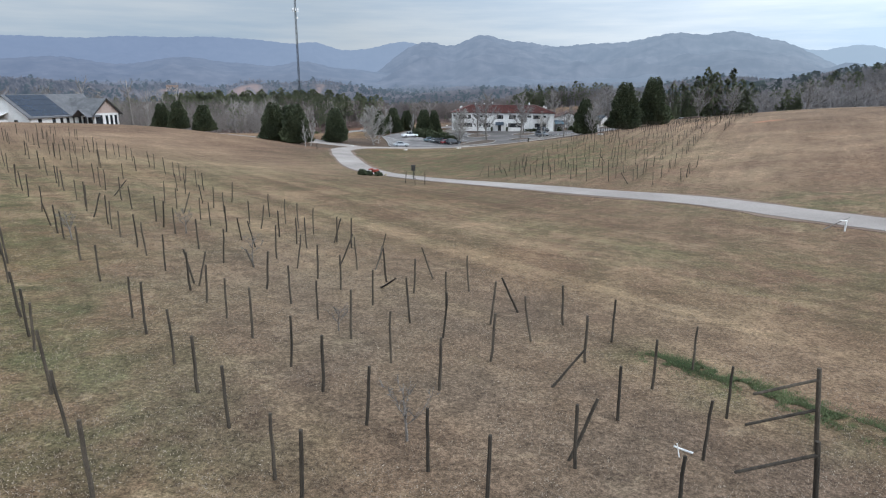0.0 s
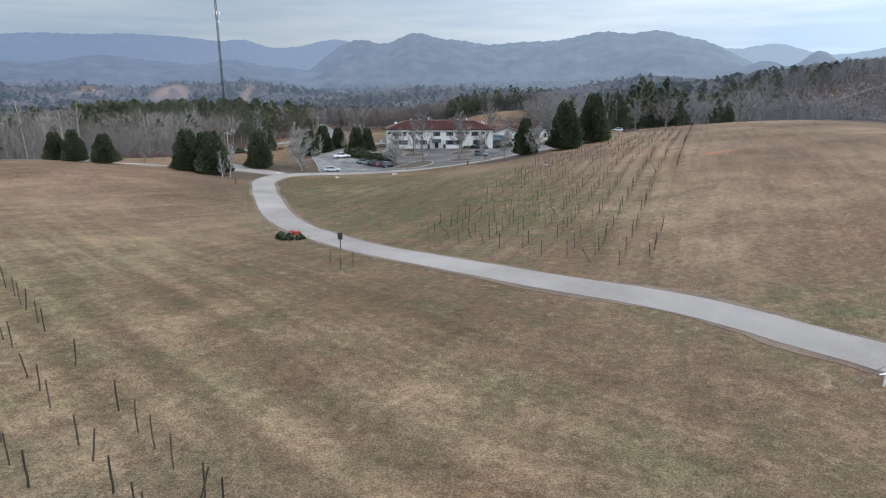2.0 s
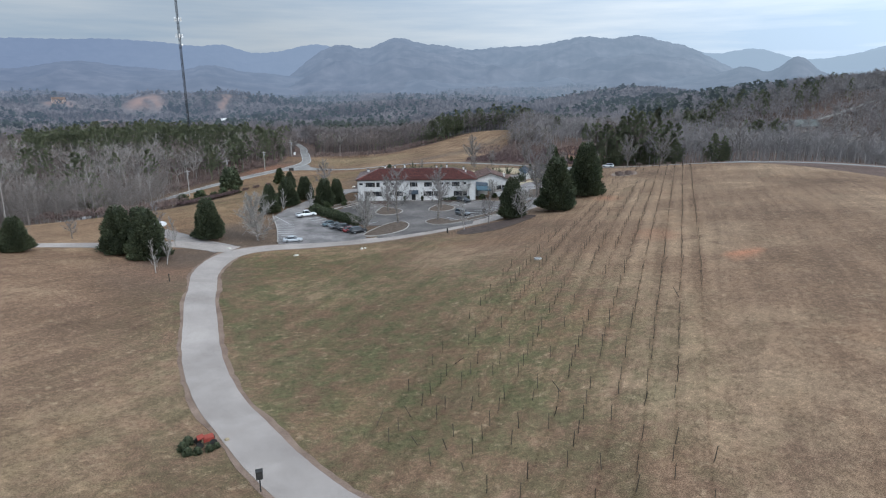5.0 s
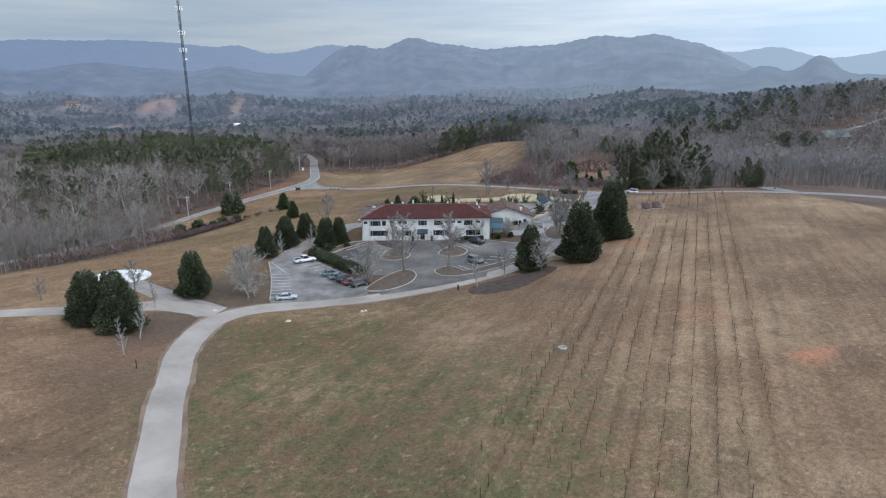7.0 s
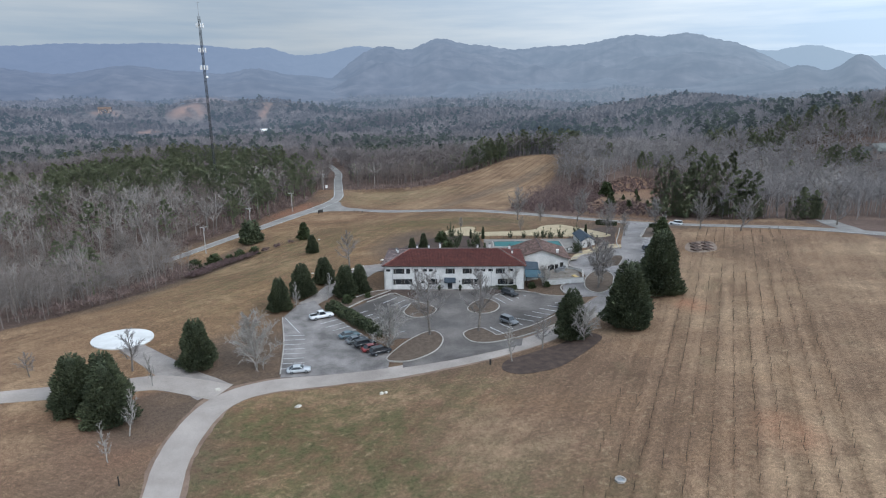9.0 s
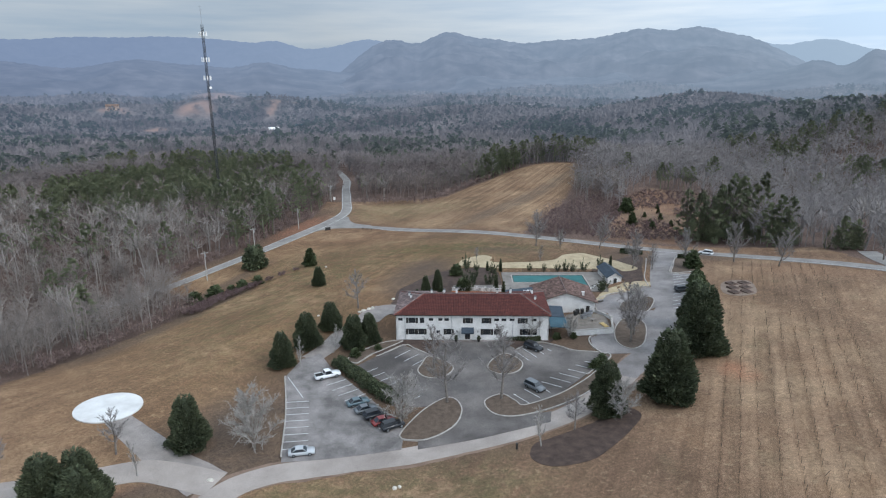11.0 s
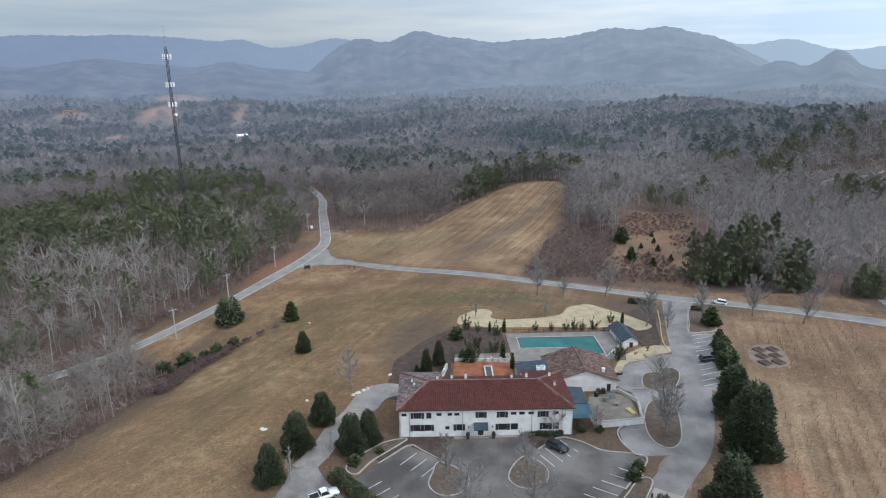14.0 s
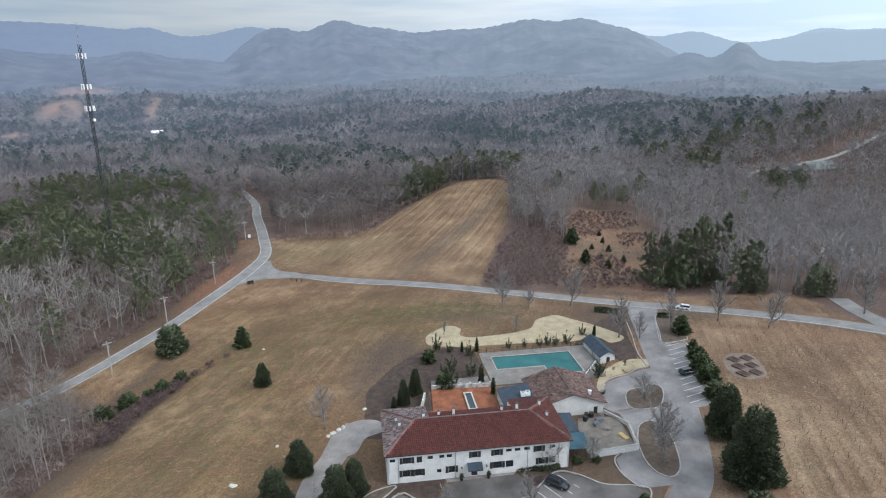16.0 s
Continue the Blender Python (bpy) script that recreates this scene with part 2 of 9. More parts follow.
def ground_material():
    """Dormant grass: tan and brown blotches, mown streaks, with the painted areas of green, bare earth, clay, woods floor and vine rows on top."""
    m = bpy.data.materials.new("dormant_grass")
    m.use_nodes = True
    n, l = m.node_tree.nodes, m.node_tree.links
    b = n["Principled BSDF"]
    b.inputs["Roughness"].default_value, b.inputs["Specular IOR Level"].default_value = 0.95, 0.1
    tc = n.new("ShaderNodeTexCoord")

    def noise_of(scale, detail=5.0, stretch=(1, 1, 1), turn=0.0, rough=0.6):
        mp = n.new("ShaderNodeMapping")
        mp.vector_type = "TEXTURE"
        mp.inputs["Scale"].default_value, mp.inputs["Rotation"].default_value = [1 / s for s in stretch], (0, 0, turn)
        l.new(tc.outputs["Object"], mp.inputs["Vector"])
        no = n.new("ShaderNodeTexNoise")
        no.inputs["Scale"].default_value, no.inputs["Detail"].default_value, no.inputs["Roughness"].default_value = scale, detail, rough
        l.new(mp.outputs["Vector"], no.inputs["Vector"])
        return no.outputs["Fac"]

    def ramped(fac, *stops):
        r = n.new("ShaderNodeValToRGB")
        while len(r.color_ramp.elements) < len(stops):
            r.color_ramp.elements.new(0.5)
        for e, (p, c) in zip(r.color_ramp.elements, stops):
            e.position, e.color = p, (*c, 1)
        l.new(fac, r.inputs["Fac"])
        return r.outputs["Color"]

    def mixed_by(fac, a, c, kind="MIX"):
        x = n.new("ShaderNodeMixRGB")
        x.blend_type = kind
        if isinstance(fac, float):
            x.inputs["Fac"].default_value = fac
        else:
            l.new(fac, x.inputs["Fac"])
        l.new(a, x.inputs["Color1"])
        if isinstance(c, tuple):
            x.inputs["Color2"].default_value = (*c, 1)
        else:
            l.new(c, x.inputs["Color2"])
        return x.outputs["Color"]

    def sums(op, a, c):
        x = n.new("ShaderNodeMath")
        x.operation, x.use_clamp = op, True
        l.new(a, x.inputs[0])
        if isinstance(c, float):
            x.inputs[1].default_value = c
        else:
            l.new(c, x.inputs[1])
        return x.outputs[0]

    def ranged(fac, lo, hi, a=0.0, c=1.0):
        x = n.new("ShaderNodeMapRange")
        for key, v in (("From Min", lo), ("From Max", hi), ("To Min", a), ("To Max", c)):
            x.inputs[key].default_value = v
        l.new(fac, x.inputs["Value"])
        return x.outputs["Result"]

    zones = n.new("ShaderNodeVertexColor")
    zones.layer_name = "zones"
    sep = n.new("ShaderNodeSeparateColor")
    l.new(zones.outputs["Color"], sep.inputs["Color"])
    more = n.new("ShaderNodeVertexColor")
    more.layer_name = "more"
    sep2 = n.new("ShaderNodeSeparateColor")
    l.new(more.outputs["Color"], sep2.inputs["Color"])
    green, bare, clay = sep.outputs["Red"], sep.outputs["Green"], sep.outputs["Blue"]
    woods, rows, pale = sep2.outputs["Red"], sep2.outputs["Green"], sep2.outputs["Blue"]

    big = noise_of(0.035, 5)
    mid = noise_of(0.22, 6)
    tuft = noise_of(1.7, 4)
    blade = noise_of(9.0, 3)
    grass = ramped(big, (0.32, (0.120, 0.079, 0.052)), (0.5, (0.202, 0.133, 0.086)), (0.68, (0.305, 0.216, 0.140)))
    grass = mixed_by(ranged(mid, 0.40, 0.66, 0.0, 0.75), grass, (0.146, 0.092, 0.062))
    # a thin green under-growth in patches
    grass = mixed_by(sums("MULTIPLY", ranged(noise_of(0.3, 7, (1, 1, 1), 0.0, 0.7), 0.40, 0.60), ranged(green, 0.0, 0.9)), grass, (0.112, 0.108, 0.056))
    grass = mixed_by(ranged(green, 0.58, 0.85, 0.0, 0.6), grass, mixed_by(1.0, grass, (0.78, 0.82, 0.74), "MULTIPLY"))
    grass = mixed_by(sums("MULTIPLY", ranged(green, 0.90, 1.0, 0.0, 0.9), ranged(tuft, 0.3, 0.55)), grass, (0.060, 0.092, 0.034))
    grass = mixed_by(ranged(noise_of(0.09, 6), 0.60, 0.78, 0.0, 0.45), grass, (0.128, 0.112, 0.066))
    grass = mixed_by(ranged(noise_of(0.055, 7, (1, 1, 1), 0.4, 0.7), 0.55, 0.74, 0.0, 0.45), grass, (0.225, 0.138, 0.080))
    grass = mixed_by(ranged(noise_of(0.8, 4, (1, 1, 1), 0.0, 0.65), 0.58, 0.68, 0.0, 0.45), grass, (0.315, 0.235, 0.152))
    grass = mixed_by(zones.outputs["Alpha"], grass, mixed_by(1.0, grass, (1.02, 0.985, 0.89), "MULTIPLY"))
    # mown streaks and, in the vineyard, strips along the rows
    grass = mixed_by(0.30, grass, ramped(noise_of(0.5, 3, (1, 0.06, 1), radians(-28.3)), (0.35, (0.6, 0.59, 0.58)), (0.65, (1.3, 1.28, 1.25))), "MULTIPLY")
    lane = ramped(noise_of(0.42, 3, (1, 0.03, 1), radians(39)), (0.36, (0.72, 0.69, 0.67)), (0.5, (0.98, 0.96, 0.94)), (0.64, (1.26, 1.26, 1.20)))
    grass = mixed_by(more.outputs["Alpha"], grass, mixed_by(0.8, mixed_by(1.0, grass, (0.935, 0.95, 0.92), "MULTIPLY"), lane, "MULTIPLY"))
    crop = ramped(noise_of(0.8, 5, (1, 0.04, 1), radians(-28.3)), (0.36, (0.87, 0.86, 0.85)), (0.64, (1.12, 1.12, 1.11)))
    grass = mixed_by(sums("ADD", rows, pale), grass, mixed_by(0.65, grass, crop, "MULTIPLY"))
    wave = n.new("ShaderNodeTexWave")
    mp = n.new("ShaderNodeMapping")
    mp.inputs["Rotation"].default_value = (0, 0, radians(ROW_TURN))
    mp.inputs["Location"].default_value = (-ROW_FIRST, 0, 0)
    l.new(tc.outputs["Object"], mp.inputs["Vector"])
    l.new(mp.outputs["Vector"], wave.inputs["Vector"])
    wave.wave_type, wave.bands_direction = "BANDS", "X"
    wave.inputs["Scale"].default_value = 2 * math.pi / (20 * ROW_GAP)
    wave.inputs["Distortion"].default_value, wave.inputs["Detail"].default_value, wave.inputs["Detail Scale"].default_value = 0.35, 3.0, 1.2
    strip = ramped(wave.outputs["Fac"], (0.0, (0.85, 0.83, 0.815)), (0.05, (0.96, 0.955, 0.95)), (0.2, (1.0, 0.995, 0.99)), (0.95, (1.07, 1.07, 1.06)))
    grass = mixed_by(rows, grass, mixed_by(1.0, grass, strip, "MULTIPLY"))
    broad = n.new("ShaderNodeTexWave")
    l.new(mp.outputs["Vector"], broad.inputs["Vector"])
    broad.wave_type, broad.bands_direction = "BANDS", "X"
    broad.inputs["Scale"].default_value = 2 * math.pi / (20 * 5.8)
    broad.inputs["Distortion"].default_value, broad.inputs["Detail"].default_value, broad.inputs["Detail Scale"].default_value = 0.6, 2.0, 0.6
    ridge = ramped(broad.outputs["Fac"], (0.1, (0.84, 0.825, 0.81)), (0.5, (1.0, 1.0, 1.0)), (0.9, (1.08, 1.075, 1.07)))
    grass = mixed_by(sums("MULTIPLY", rows, ranged(pale, 0.7, 0.9, 0.0, 0.7)), grass, mixed_by(1.0, grass, ridge, "MULTIPLY"))
    grass = mixed_by(sums("MULTIPLY", bare, ranged(mid, 0.25, 0.55, 0.7, 1.0)), grass, (0.106, 0.080, 0.060))
    grass = mixed_by(sums("MULTIPLY", clay, ranged(mid, 0.3, 0.55, 0.35, 1.0)), grass, (0.33, 0.150, 0.088))
    grass = mixed_by(sums("MULTIPLY", pale, ranged(mid, 0.35, 0.6, 0.25, 0.8)), grass, mixed_by(1.0, grass, (1.27, 1.37, 1.37), "MULTIPLY"))
    leaf = ramped(noise_of(0.06, 6), (0.3, (0.092, 0.066, 0.054)), (0.7, (0.158, 0.113, 0.092)))
    grass = mixed_by(woods, grass, leaf)
    grass = mixed_by(1.0, grass, ramped(tuft, (0.3, (0.72, 0.72, 0.72)), (0.7, (1.25, 1.25, 1.25))), "MULTIPLY")
    grass = mixed_by(0.75, grass, ramped(blade, (0.36, (0.52, 0.51, 0.50)), (0.64, (1.5, 1.49, 1.47))), "MULTIPLY")
    grass = mixed_by(0.65, grass, ramped(noise_of(28.0, 2), (0.38, (0.5, 0.5, 0.5)), (0.62, (1.5, 1.5, 1.5))), "MULTIPLY")
    grass = mixed_by(1.0, grass, (0.926, 0.888, 0.896), "MULTIPLY")
    l.new(grass, b.inputs["Base Color"])
    bp = n.new("ShaderNodeBump")
    bp.inputs["Strength"].default_value, bp.inputs["Distance"].default_value = 0.7, 0.12
    l.new(tuft, bp.inputs["Height"])
    l.new(bp.outputs["Normal"], b.inputs["Normal"])
    return m


# ---------------------------------------------------------------- the ground
ROW_TURN, ROW_GAP, ROW_FIRST = 28.3, 2.73, -8.8
# heights of broad swells, 46 m wide, set out on a plan of 65 m by 56 m from the south-west corner
SWELLS = np.array([
    (2.2, 2.0, 4.3, 3.8, 1.8, 1.1, 0.2),
    (5.0, 4.4, 4.7, 4.3, 5.8, 4.3, 1.0),
    (3.6, 5.9, 2.1, 0.1, 6.5, 4.8, 1.1),
    (2.4, 6.2, -0.0, 4.5, 5.9, 4.0, 0.7),
    (2.5, 3.6, -3.1, 4.5, 3.9, 4.1, 0.6),
    (-2.1, 4.4, 0.4, -2.0, 3.9, 5.8, 1.2),
    (-9.0, -5.3, 4.3, 1.6, 1.7, 4.0, 1.1),
    (-4.2, -3.3, -1.3, 2.7, -1.6, 0.4, 1.4),
    (-3.2, 2.4, -5.2, 2.1, -0.8, -1.9, 0.1),
    (-0.5, 1.6, -6.1, 0.1, -1.7, -3.5, -2.4),
    (-3.4, -3.1, 2.2, -1.9, 2.4, 0.4, -2.9),
    (-6.2, -5.3, -5.3, -5.4, 5.2, -0.4, -4.4),
    (-3.0, -2.2, -4.2, -3.1, 1.2, -1.7, -2.4),
])
SWELL_X, SWELL_Y = np.arange(-150, 241, 65.0), np.arange(-60, 621, 56.0)


def soft(v, lo, hi):
    """0 below lo, 1 above hi, smooth between."""
    s = np.clip((np.asarray(v, float) - lo) / (hi - lo), 0, 1)
    return s * s * (3 - 2 * s)


def rough_field(x, y, cell, seed):
    """Smooth random values, one to a cell of the plan."""
    table = np.random.default_rng(seed).uniform(0, 1, (64, 64))
    u, v = x / cell, y / cell
    i, j = np.floor(u).astype(int), np.floor(v).astype(int)
    fu, fv = soft(u - i, 0, 1), soft(v - j, 0, 1)
    at = lambda a, b: table[a % 64, b % 64]  # noqa: E731
    return (at(i, j) * (1 - fu) + at(i + 1, j) * fu) * (1 - fv) + (at(i, j + 1) * (1 - fu) + at(i + 1, j + 1) * fu) * fv


# hills of the far woods: x, y, half widths, height
FAR_HILLS = [(-450, 1480, 60, 50, 26), (-290, 1490, 80, 50, 18), (-610, 1440, 60, 50, 14), (-480, 1310, 60, 36, 10), (-528, 1735, 60, 60, 20), (-330, 1830, 80, 50, 20), (-720, 2450, 120, 70, 26), (-140, 2500, 190, 150, 32), (130, 1980, 170, 120, 16), (-330, 1560, 150, 90, 14), (330, 1720, 260, 120, 20), (760, 1650, 240, 130, 26), (880, 2500, 300, 150, 40), (-900, 1900, 300, 160, 18), (-760, 1250, 180, 90, 16), (160, 1340, 210, 100, 16), (560, 1180, 190, 90, 22), (420, 2450, 220, 140, 24), (-480, 2500, 260, 140, 20), (1350, 2000, 320, 180, 36), (-100, 1180, 160, 80, 10), (-1200, 1500, 260, 160, 18)]


def rolling(x, y):
    """The far woods' hills and hollows."""
    z = 9 * np.sin(x / 173 + 1.3 * np.sin(y / 410)) * np.cos(y / 211 + 0.7) + 7 * np.sin(x / 391 - y / 307 + 1.9) + 5 * np.sin(y / 97 + 2 * np.sin(x / 260))
    far = np.hypot(x, y)
    z = z + 40 * soft(far, 900, 1600) * (rough_field(x + 9000, y + 9000, 330, 21) * 0.65 + rough_field(x + 9000, y + 9000, 140, 22) * 0.35 - 0.5)
    for cx, cy, rx, ry, h in FAR_HILLS:
        z = z + h * np.exp(-(((x - cx) / rx) ** 2) - ((y - cy) / ry) ** 2)
    return -14 + z * soft(far, 500, 1100) + 12 * soft(far, 1900, 3600) + 46 * soft(x, 190, 540) * soft(y, 320, 600) * (1 - soft(far, 850, 1700))


# smaller humps and hollows (x, y, height), 20 m wide
HUMPS = [(14, 19, -0.75), (-15, 16, 0.4), (0, 104, -1.3), (48, 92, 0.5), (-50, 152, 0.2), (-54, 214, 0.5), (20, 232, 0.6), (-58, 336, 0.5), (-30, 66, 0.8), (-12, 140, 0.3), (30, 140, 0.7), (66, 125, -0.3), (10, 190, -0.6), (-30, 290, -1.2), (120, 262, 0.3), (-62, 145, 1.8)]
# ground levelled for building: x, y, half length, half width, turn, level
PADS = [(22.5, 240.5, 20.5, 9.5, -4.8, 7.9), (49, 259, 22, 9, -4.8, 8.0), (51.5, 275, 17.5, 10.5, -4.0, 8.15), (24, 262, 10, 7, -4.8, 8.3)]


def levelled(x, y, z):
    for cx, cy, hx, hy, turn, level in PADS:
        c, s = math.cos(radians(turn)), math.sin(radians(turn))
        u, v = (x - cx) * c + (y - cy) * s, -(x - cx) * s + (y - cy) * c
        w = 1 - soft(np.maximum(np.abs(u) - hx, np.abs(v) - hy), 0, 5)
        z = z * (1 - w) + level * w
    return z


def ground_height(x, y):
    x, y = np.asarray(x, float), np.asarray(y, float)
    near = np.full(x.shape, 4.0)
    for j, cy in enumerate(SWELL_Y):
        gy = np.exp(-((y - cy) ** 2) / (2 * 46.5**2))
        for i, cx in enumerate(SWELL_X):
            near = near + SWELLS[j, i] * gy * np.exp(-((x - cx) ** 2) / (2 * 46.5**2))
    for cx, cy, h in HUMPS:
        near = near + h * np.exp(-((x - cx) ** 2 + (y - cy) ** 2) / (2 * 20.0**2))
    near = levelled(x, y, near)
    away = np.maximum(np.maximum(-150 - x, x - 210), np.maximum(-60 - y, y - 570))
    w = soft(away, -20, 190)
    south = np.full(x.shape, 12.0)
    far = rolling(x, y) * soft(y, -300, 300) + south * (1 - soft(y, -300, 300))
    return near * (1 - w) + far * w


def height(x, y):
    return float(ground_height(np.array([x]), np.array([y]))[0])


def blob(x, y, cx, cy, rx, ry, turn=0.0, edge=0.35):
    """1 inside an ellipse, fading over its edge."""
    c, s = math.cos(radians(turn)), math.sin(radians(turn))
    u, v = (x - cx) * c + (y - cy) * s, -(x - cx) * s + (y - cy) * c
    return 1 - soft(np.hypot(u / rx, v / ry), 1 - edge, 1 + edge)


def inside(x, y, outline, edge=2.0):
    """1 inside a plan outline, 0 outside, fading over its edge."""
    o = np.array(outline, float)
    far, odd = np.full(x.shape, 1e9), np.zeros(x.shape, bool)
    for (ax, ay), (bx, by) in zip(o, np.roll(o, -1, 0)):
        t = np.clip(((x - ax) * (bx - ax) + (y - ay) * (by - ay)) / ((bx - ax) ** 2 + (by - ay) ** 2), 0, 1)
        far = np.minimum(far, np.hypot(x - ax - t * (bx - ax), y - ay - t * (by - ay)))
        odd ^= ((ay > y) != (by > y)) & (x < (bx - ax) * (y - ay) / (by - ay + 1e-12) + ax)
    return soft(np.where(odd, far, -far), -edge, edge)


# the striped field on the rise beyond the cross road, and the rough clearing beside it
FAR_FIELD = [(-20, 418), (-27, 440), (-26, 462), (4, 458), (19, 453), (33, 478), (48, 505), (75, 540), (104, 562), (128, 560), (137, 546), (119, 500), (96, 440), (70, 378), (57, 350), (25, 372), (0, 398)]
CLEARING = [(86, 336), (116, 322), (140, 345), (168, 400), (188, 470), (160, 478), (139, 455), (112, 395)]


def fast_mesh(name, verts, faces, material=None, smooth=False):
    """A mesh from arrays: faces all of one size."""
    verts, faces = np.asarray(verts, np.float32), np.asarray(faces, np.int32)
    me = bpy.data.meshes.new(name)
    me.vertices.add(len(verts))
    me.vertices.foreach_set("co", verts.ravel())
    k = faces.shape[1]
    me.loops.add(faces.size)
    me.loops.foreach_set("vertex_index", faces.ravel())
    me.polygons.add(len(faces))
    me.polygons.foreach_set("loop_start", np.arange(0, faces.size, k, dtype=np.int32))
    me.polygons.foreach_set("use_smooth", np.full(len(faces), smooth))
    me.update(calc_edges=True)
    if material:
        me.materials.append(material)
    return me


def grown(start, step, end, rate):
    """Grid lines from start outwards, each step wider than the last."""
    out = []
    while abs(start) < abs(end):
        step *= rate
        start += step
        out.append(start)
    return out


gx = np.array(sorted(grown(-190, -2.2, -5200, 1.16)) + list(np.arange(-190, 250.1, 2.2)) + grown(250, 2.2, 5200, 1.16))
gy = np.array(sorted(grown(-70, -2.2, -1500, 1.3)) + list(np.arange(-70, 600.1, 2.2)) + grown(600, 2.2, 5000, 1.07))
XX, YY = np.meshgrid(gx, gy)
ZZ = ground_height(XX.ravel(), YY.ravel()) - 30 * soft(np.hypot(XX.ravel(), YY.ravel()), 800, 1000)
nx, ny = len(gx), len(gy)
idx = np.arange(nx * ny).reshape(ny, nx)
quads = np.stack([idx[:-1, :-1], idx[:-1, 1:], idx[1:, 1:], idx[1:, :-1]], -1).reshape(-1, 4)
me = fast_mesh("ground", np.stack([XX.ravel(), YY.ravel(), ZZ], -1), quads, None, True)
gxv, gyv = XX.ravel(), YY.ravel()


def edge_of_left_woods(y):
    """The x at which the woods west of the far road begin."""
    return np.interp(y, [150, 200, 223, 247, 271, 284, 295, 308, 318, 330, 352, 385, 415, 450, 560, 620], [-150, -95, -81, -73, -66, -65, -72, -86, -100, -90, -72, -60, -50, -45, -52, -50])


def in_field(x, y):
    """1 on open ground: the vineyards, the lawns, the far field and the scrub clearing."""
    f = ((x > edge_of_left_woods(y)) & (y < 420) & (x < 149 + 0.18 * np.maximum(y - 250, 0)) & (y < 345 - 0.35 * (x - 40) + 0 * y)).astype(float)
    f = np.maximum(f, ((x > edge_of_left_woods(y)) & (x < 55) & (y < 470) & (x < 75 - (y - 345) * 0.1)).astype(float))
    f = np.maximum(f, (y < 150).astype(float) * (np.abs(x) < 420))
    f = np.maximum(f, inside(x, y, FAR_FIELD))
    f = np.maximum(f, 0.9 * inside(x, y, CLEARING, 4))
    return f


zone = np.zeros((len(gxv), 4), np.float32)
more = np.zeros((len(gxv), 4), np.float32)
zone[:, 3] = np.clip(blob(gxv, gyv, -30, 285, 75, 120, 0, 0.4) + 0.4 * inside(gxv, gyv, FAR_FIELD, 3), 0, 1)
green = 0.9 * blob(gxv, gyv, 8, 120, 28, 38, 30, 0.6) + 0.5 * blob(gxv, gyv, -10, 150, 20, 22)
green += 0.45 * blob(gxv, gyv, -10, 60, 40, 34, 0, 0.7) + 0.6 * blob(gxv, gyv, 0, 172, 30, 14, 10) + 0.5 * blob(gxv, gyv, -35, 270, 26, 50, 0, 0.7)
green += 0.5 * blob(gxv, gyv, 10, 320, 60, 30, -15, 0.7) + 0.5 * blob(gxv, gyv, 0, 440, 40, 20, 0, 0.7) + 0.7 * blob(gxv, gyv, 28, 322, 26, 8, -14, 0.7) + 0.6 * blob(gxv, gyv, 36, 47, 16, 9, -30, 0.6) + 0.6 * blob(gxv, gyv, -14, 18, 4.5, 24, 40, 0.6) + 0.4 * blob(gxv, gyv, 22, 26, 8, 20, 40, 0.6) + 0.3 * blob(gxv, gyv, -34, 34, 14, 30, 40, 0.6)
lush = 0.7 * blob(gxv, gyv, 9.0, 14.7, 0.9, 5.6, 38, 0.6)
zone[:, 0] = np.clip(np.minimum(green, 0.85) + 1.4 * lush, 0, 1)
bare = 0.6 * blob(gxv, gyv, 2, 16, 8, 22, 39, 0.6) + 0.6 * blob(gxv, gyv, -33, 160, 12, 18, 20, 0.5) + 0.85 * blob(gxv, gyv, 12, 278, 14, 22, 0, 0.4)
bare += 0.9 * blob(gxv, gyv, 86, 300, 10, 14) + 0.8 * blob(gxv, gyv, 112, 300, 14, 8, -45) + 0.9 * blob(gxv, gyv, -24, 196, 14, 12, 0, 0.4) + 0.7 * blob(gxv, gyv, -66, 300, 4, 40, -22)
bed = np.clip(1.4 * blob(gxv, gyv, -33.5, 171, 6, 10, -15, 0.5) + 1.4 * blob(gxv, gyv, -22, 190, 8, 9, -20, 0.5), 0, 1)
bare += 1.2 * bed
bare += 0.8 * blob(gxv, gyv, 16, 214, 40, 30, 0, 0.4) + 0.7 * blob(gxv, gyv, 62, 240, 16, 24, 0, 0.4)
bare += 0.55 * blob(gxv, gyv, 40, 314, 15, 5, -12, 0.7) + 0.4 * blob(gxv, gyv, 14, 300, 9, 7, 0, 0.7)
bare += 0.75 * (1 - soft(np.abs(gxv - edge_of_left_woods(gyv) - 2), 3, 9)) * soft(gyv, 215, 240) * (1 - soft(gyv, 425, 440))
bare += 0.9 * blob(gxv, gyv, -57, 289, 4, 18, -28, 0.4)
bare += 0.3 * inside(gxv, gyv, CLEARING, 6) + 0.8 * blob(gxv, gyv, -52, 408, 8, 40, -16, 0.5) + 0.6 * blob(gxv, gyv, 70, 440, 6, 90, -33, 0.5)
bare = bare * (1 - blob(gxv, gyv, 9.0, 14.7, 1.8, 6.5, 38, 0.5))
zone[:, 1] = np.clip(bare, 0, 1)
clay = 1.0 * blob(gxv, gyv, 65, 125.5, 3.2, 1.7, 25, 0.4) + 0.35 * blob(gxv, gyv, 60, 145, 3.5, 5, 0, 0.6) + 0.5 * blob(gxv, gyv, 74, 203, 3, 5, 0, 0.6) + 0.2 * blob(gxv, gyv, -36, 165, 8, 14, 20, 0.7)
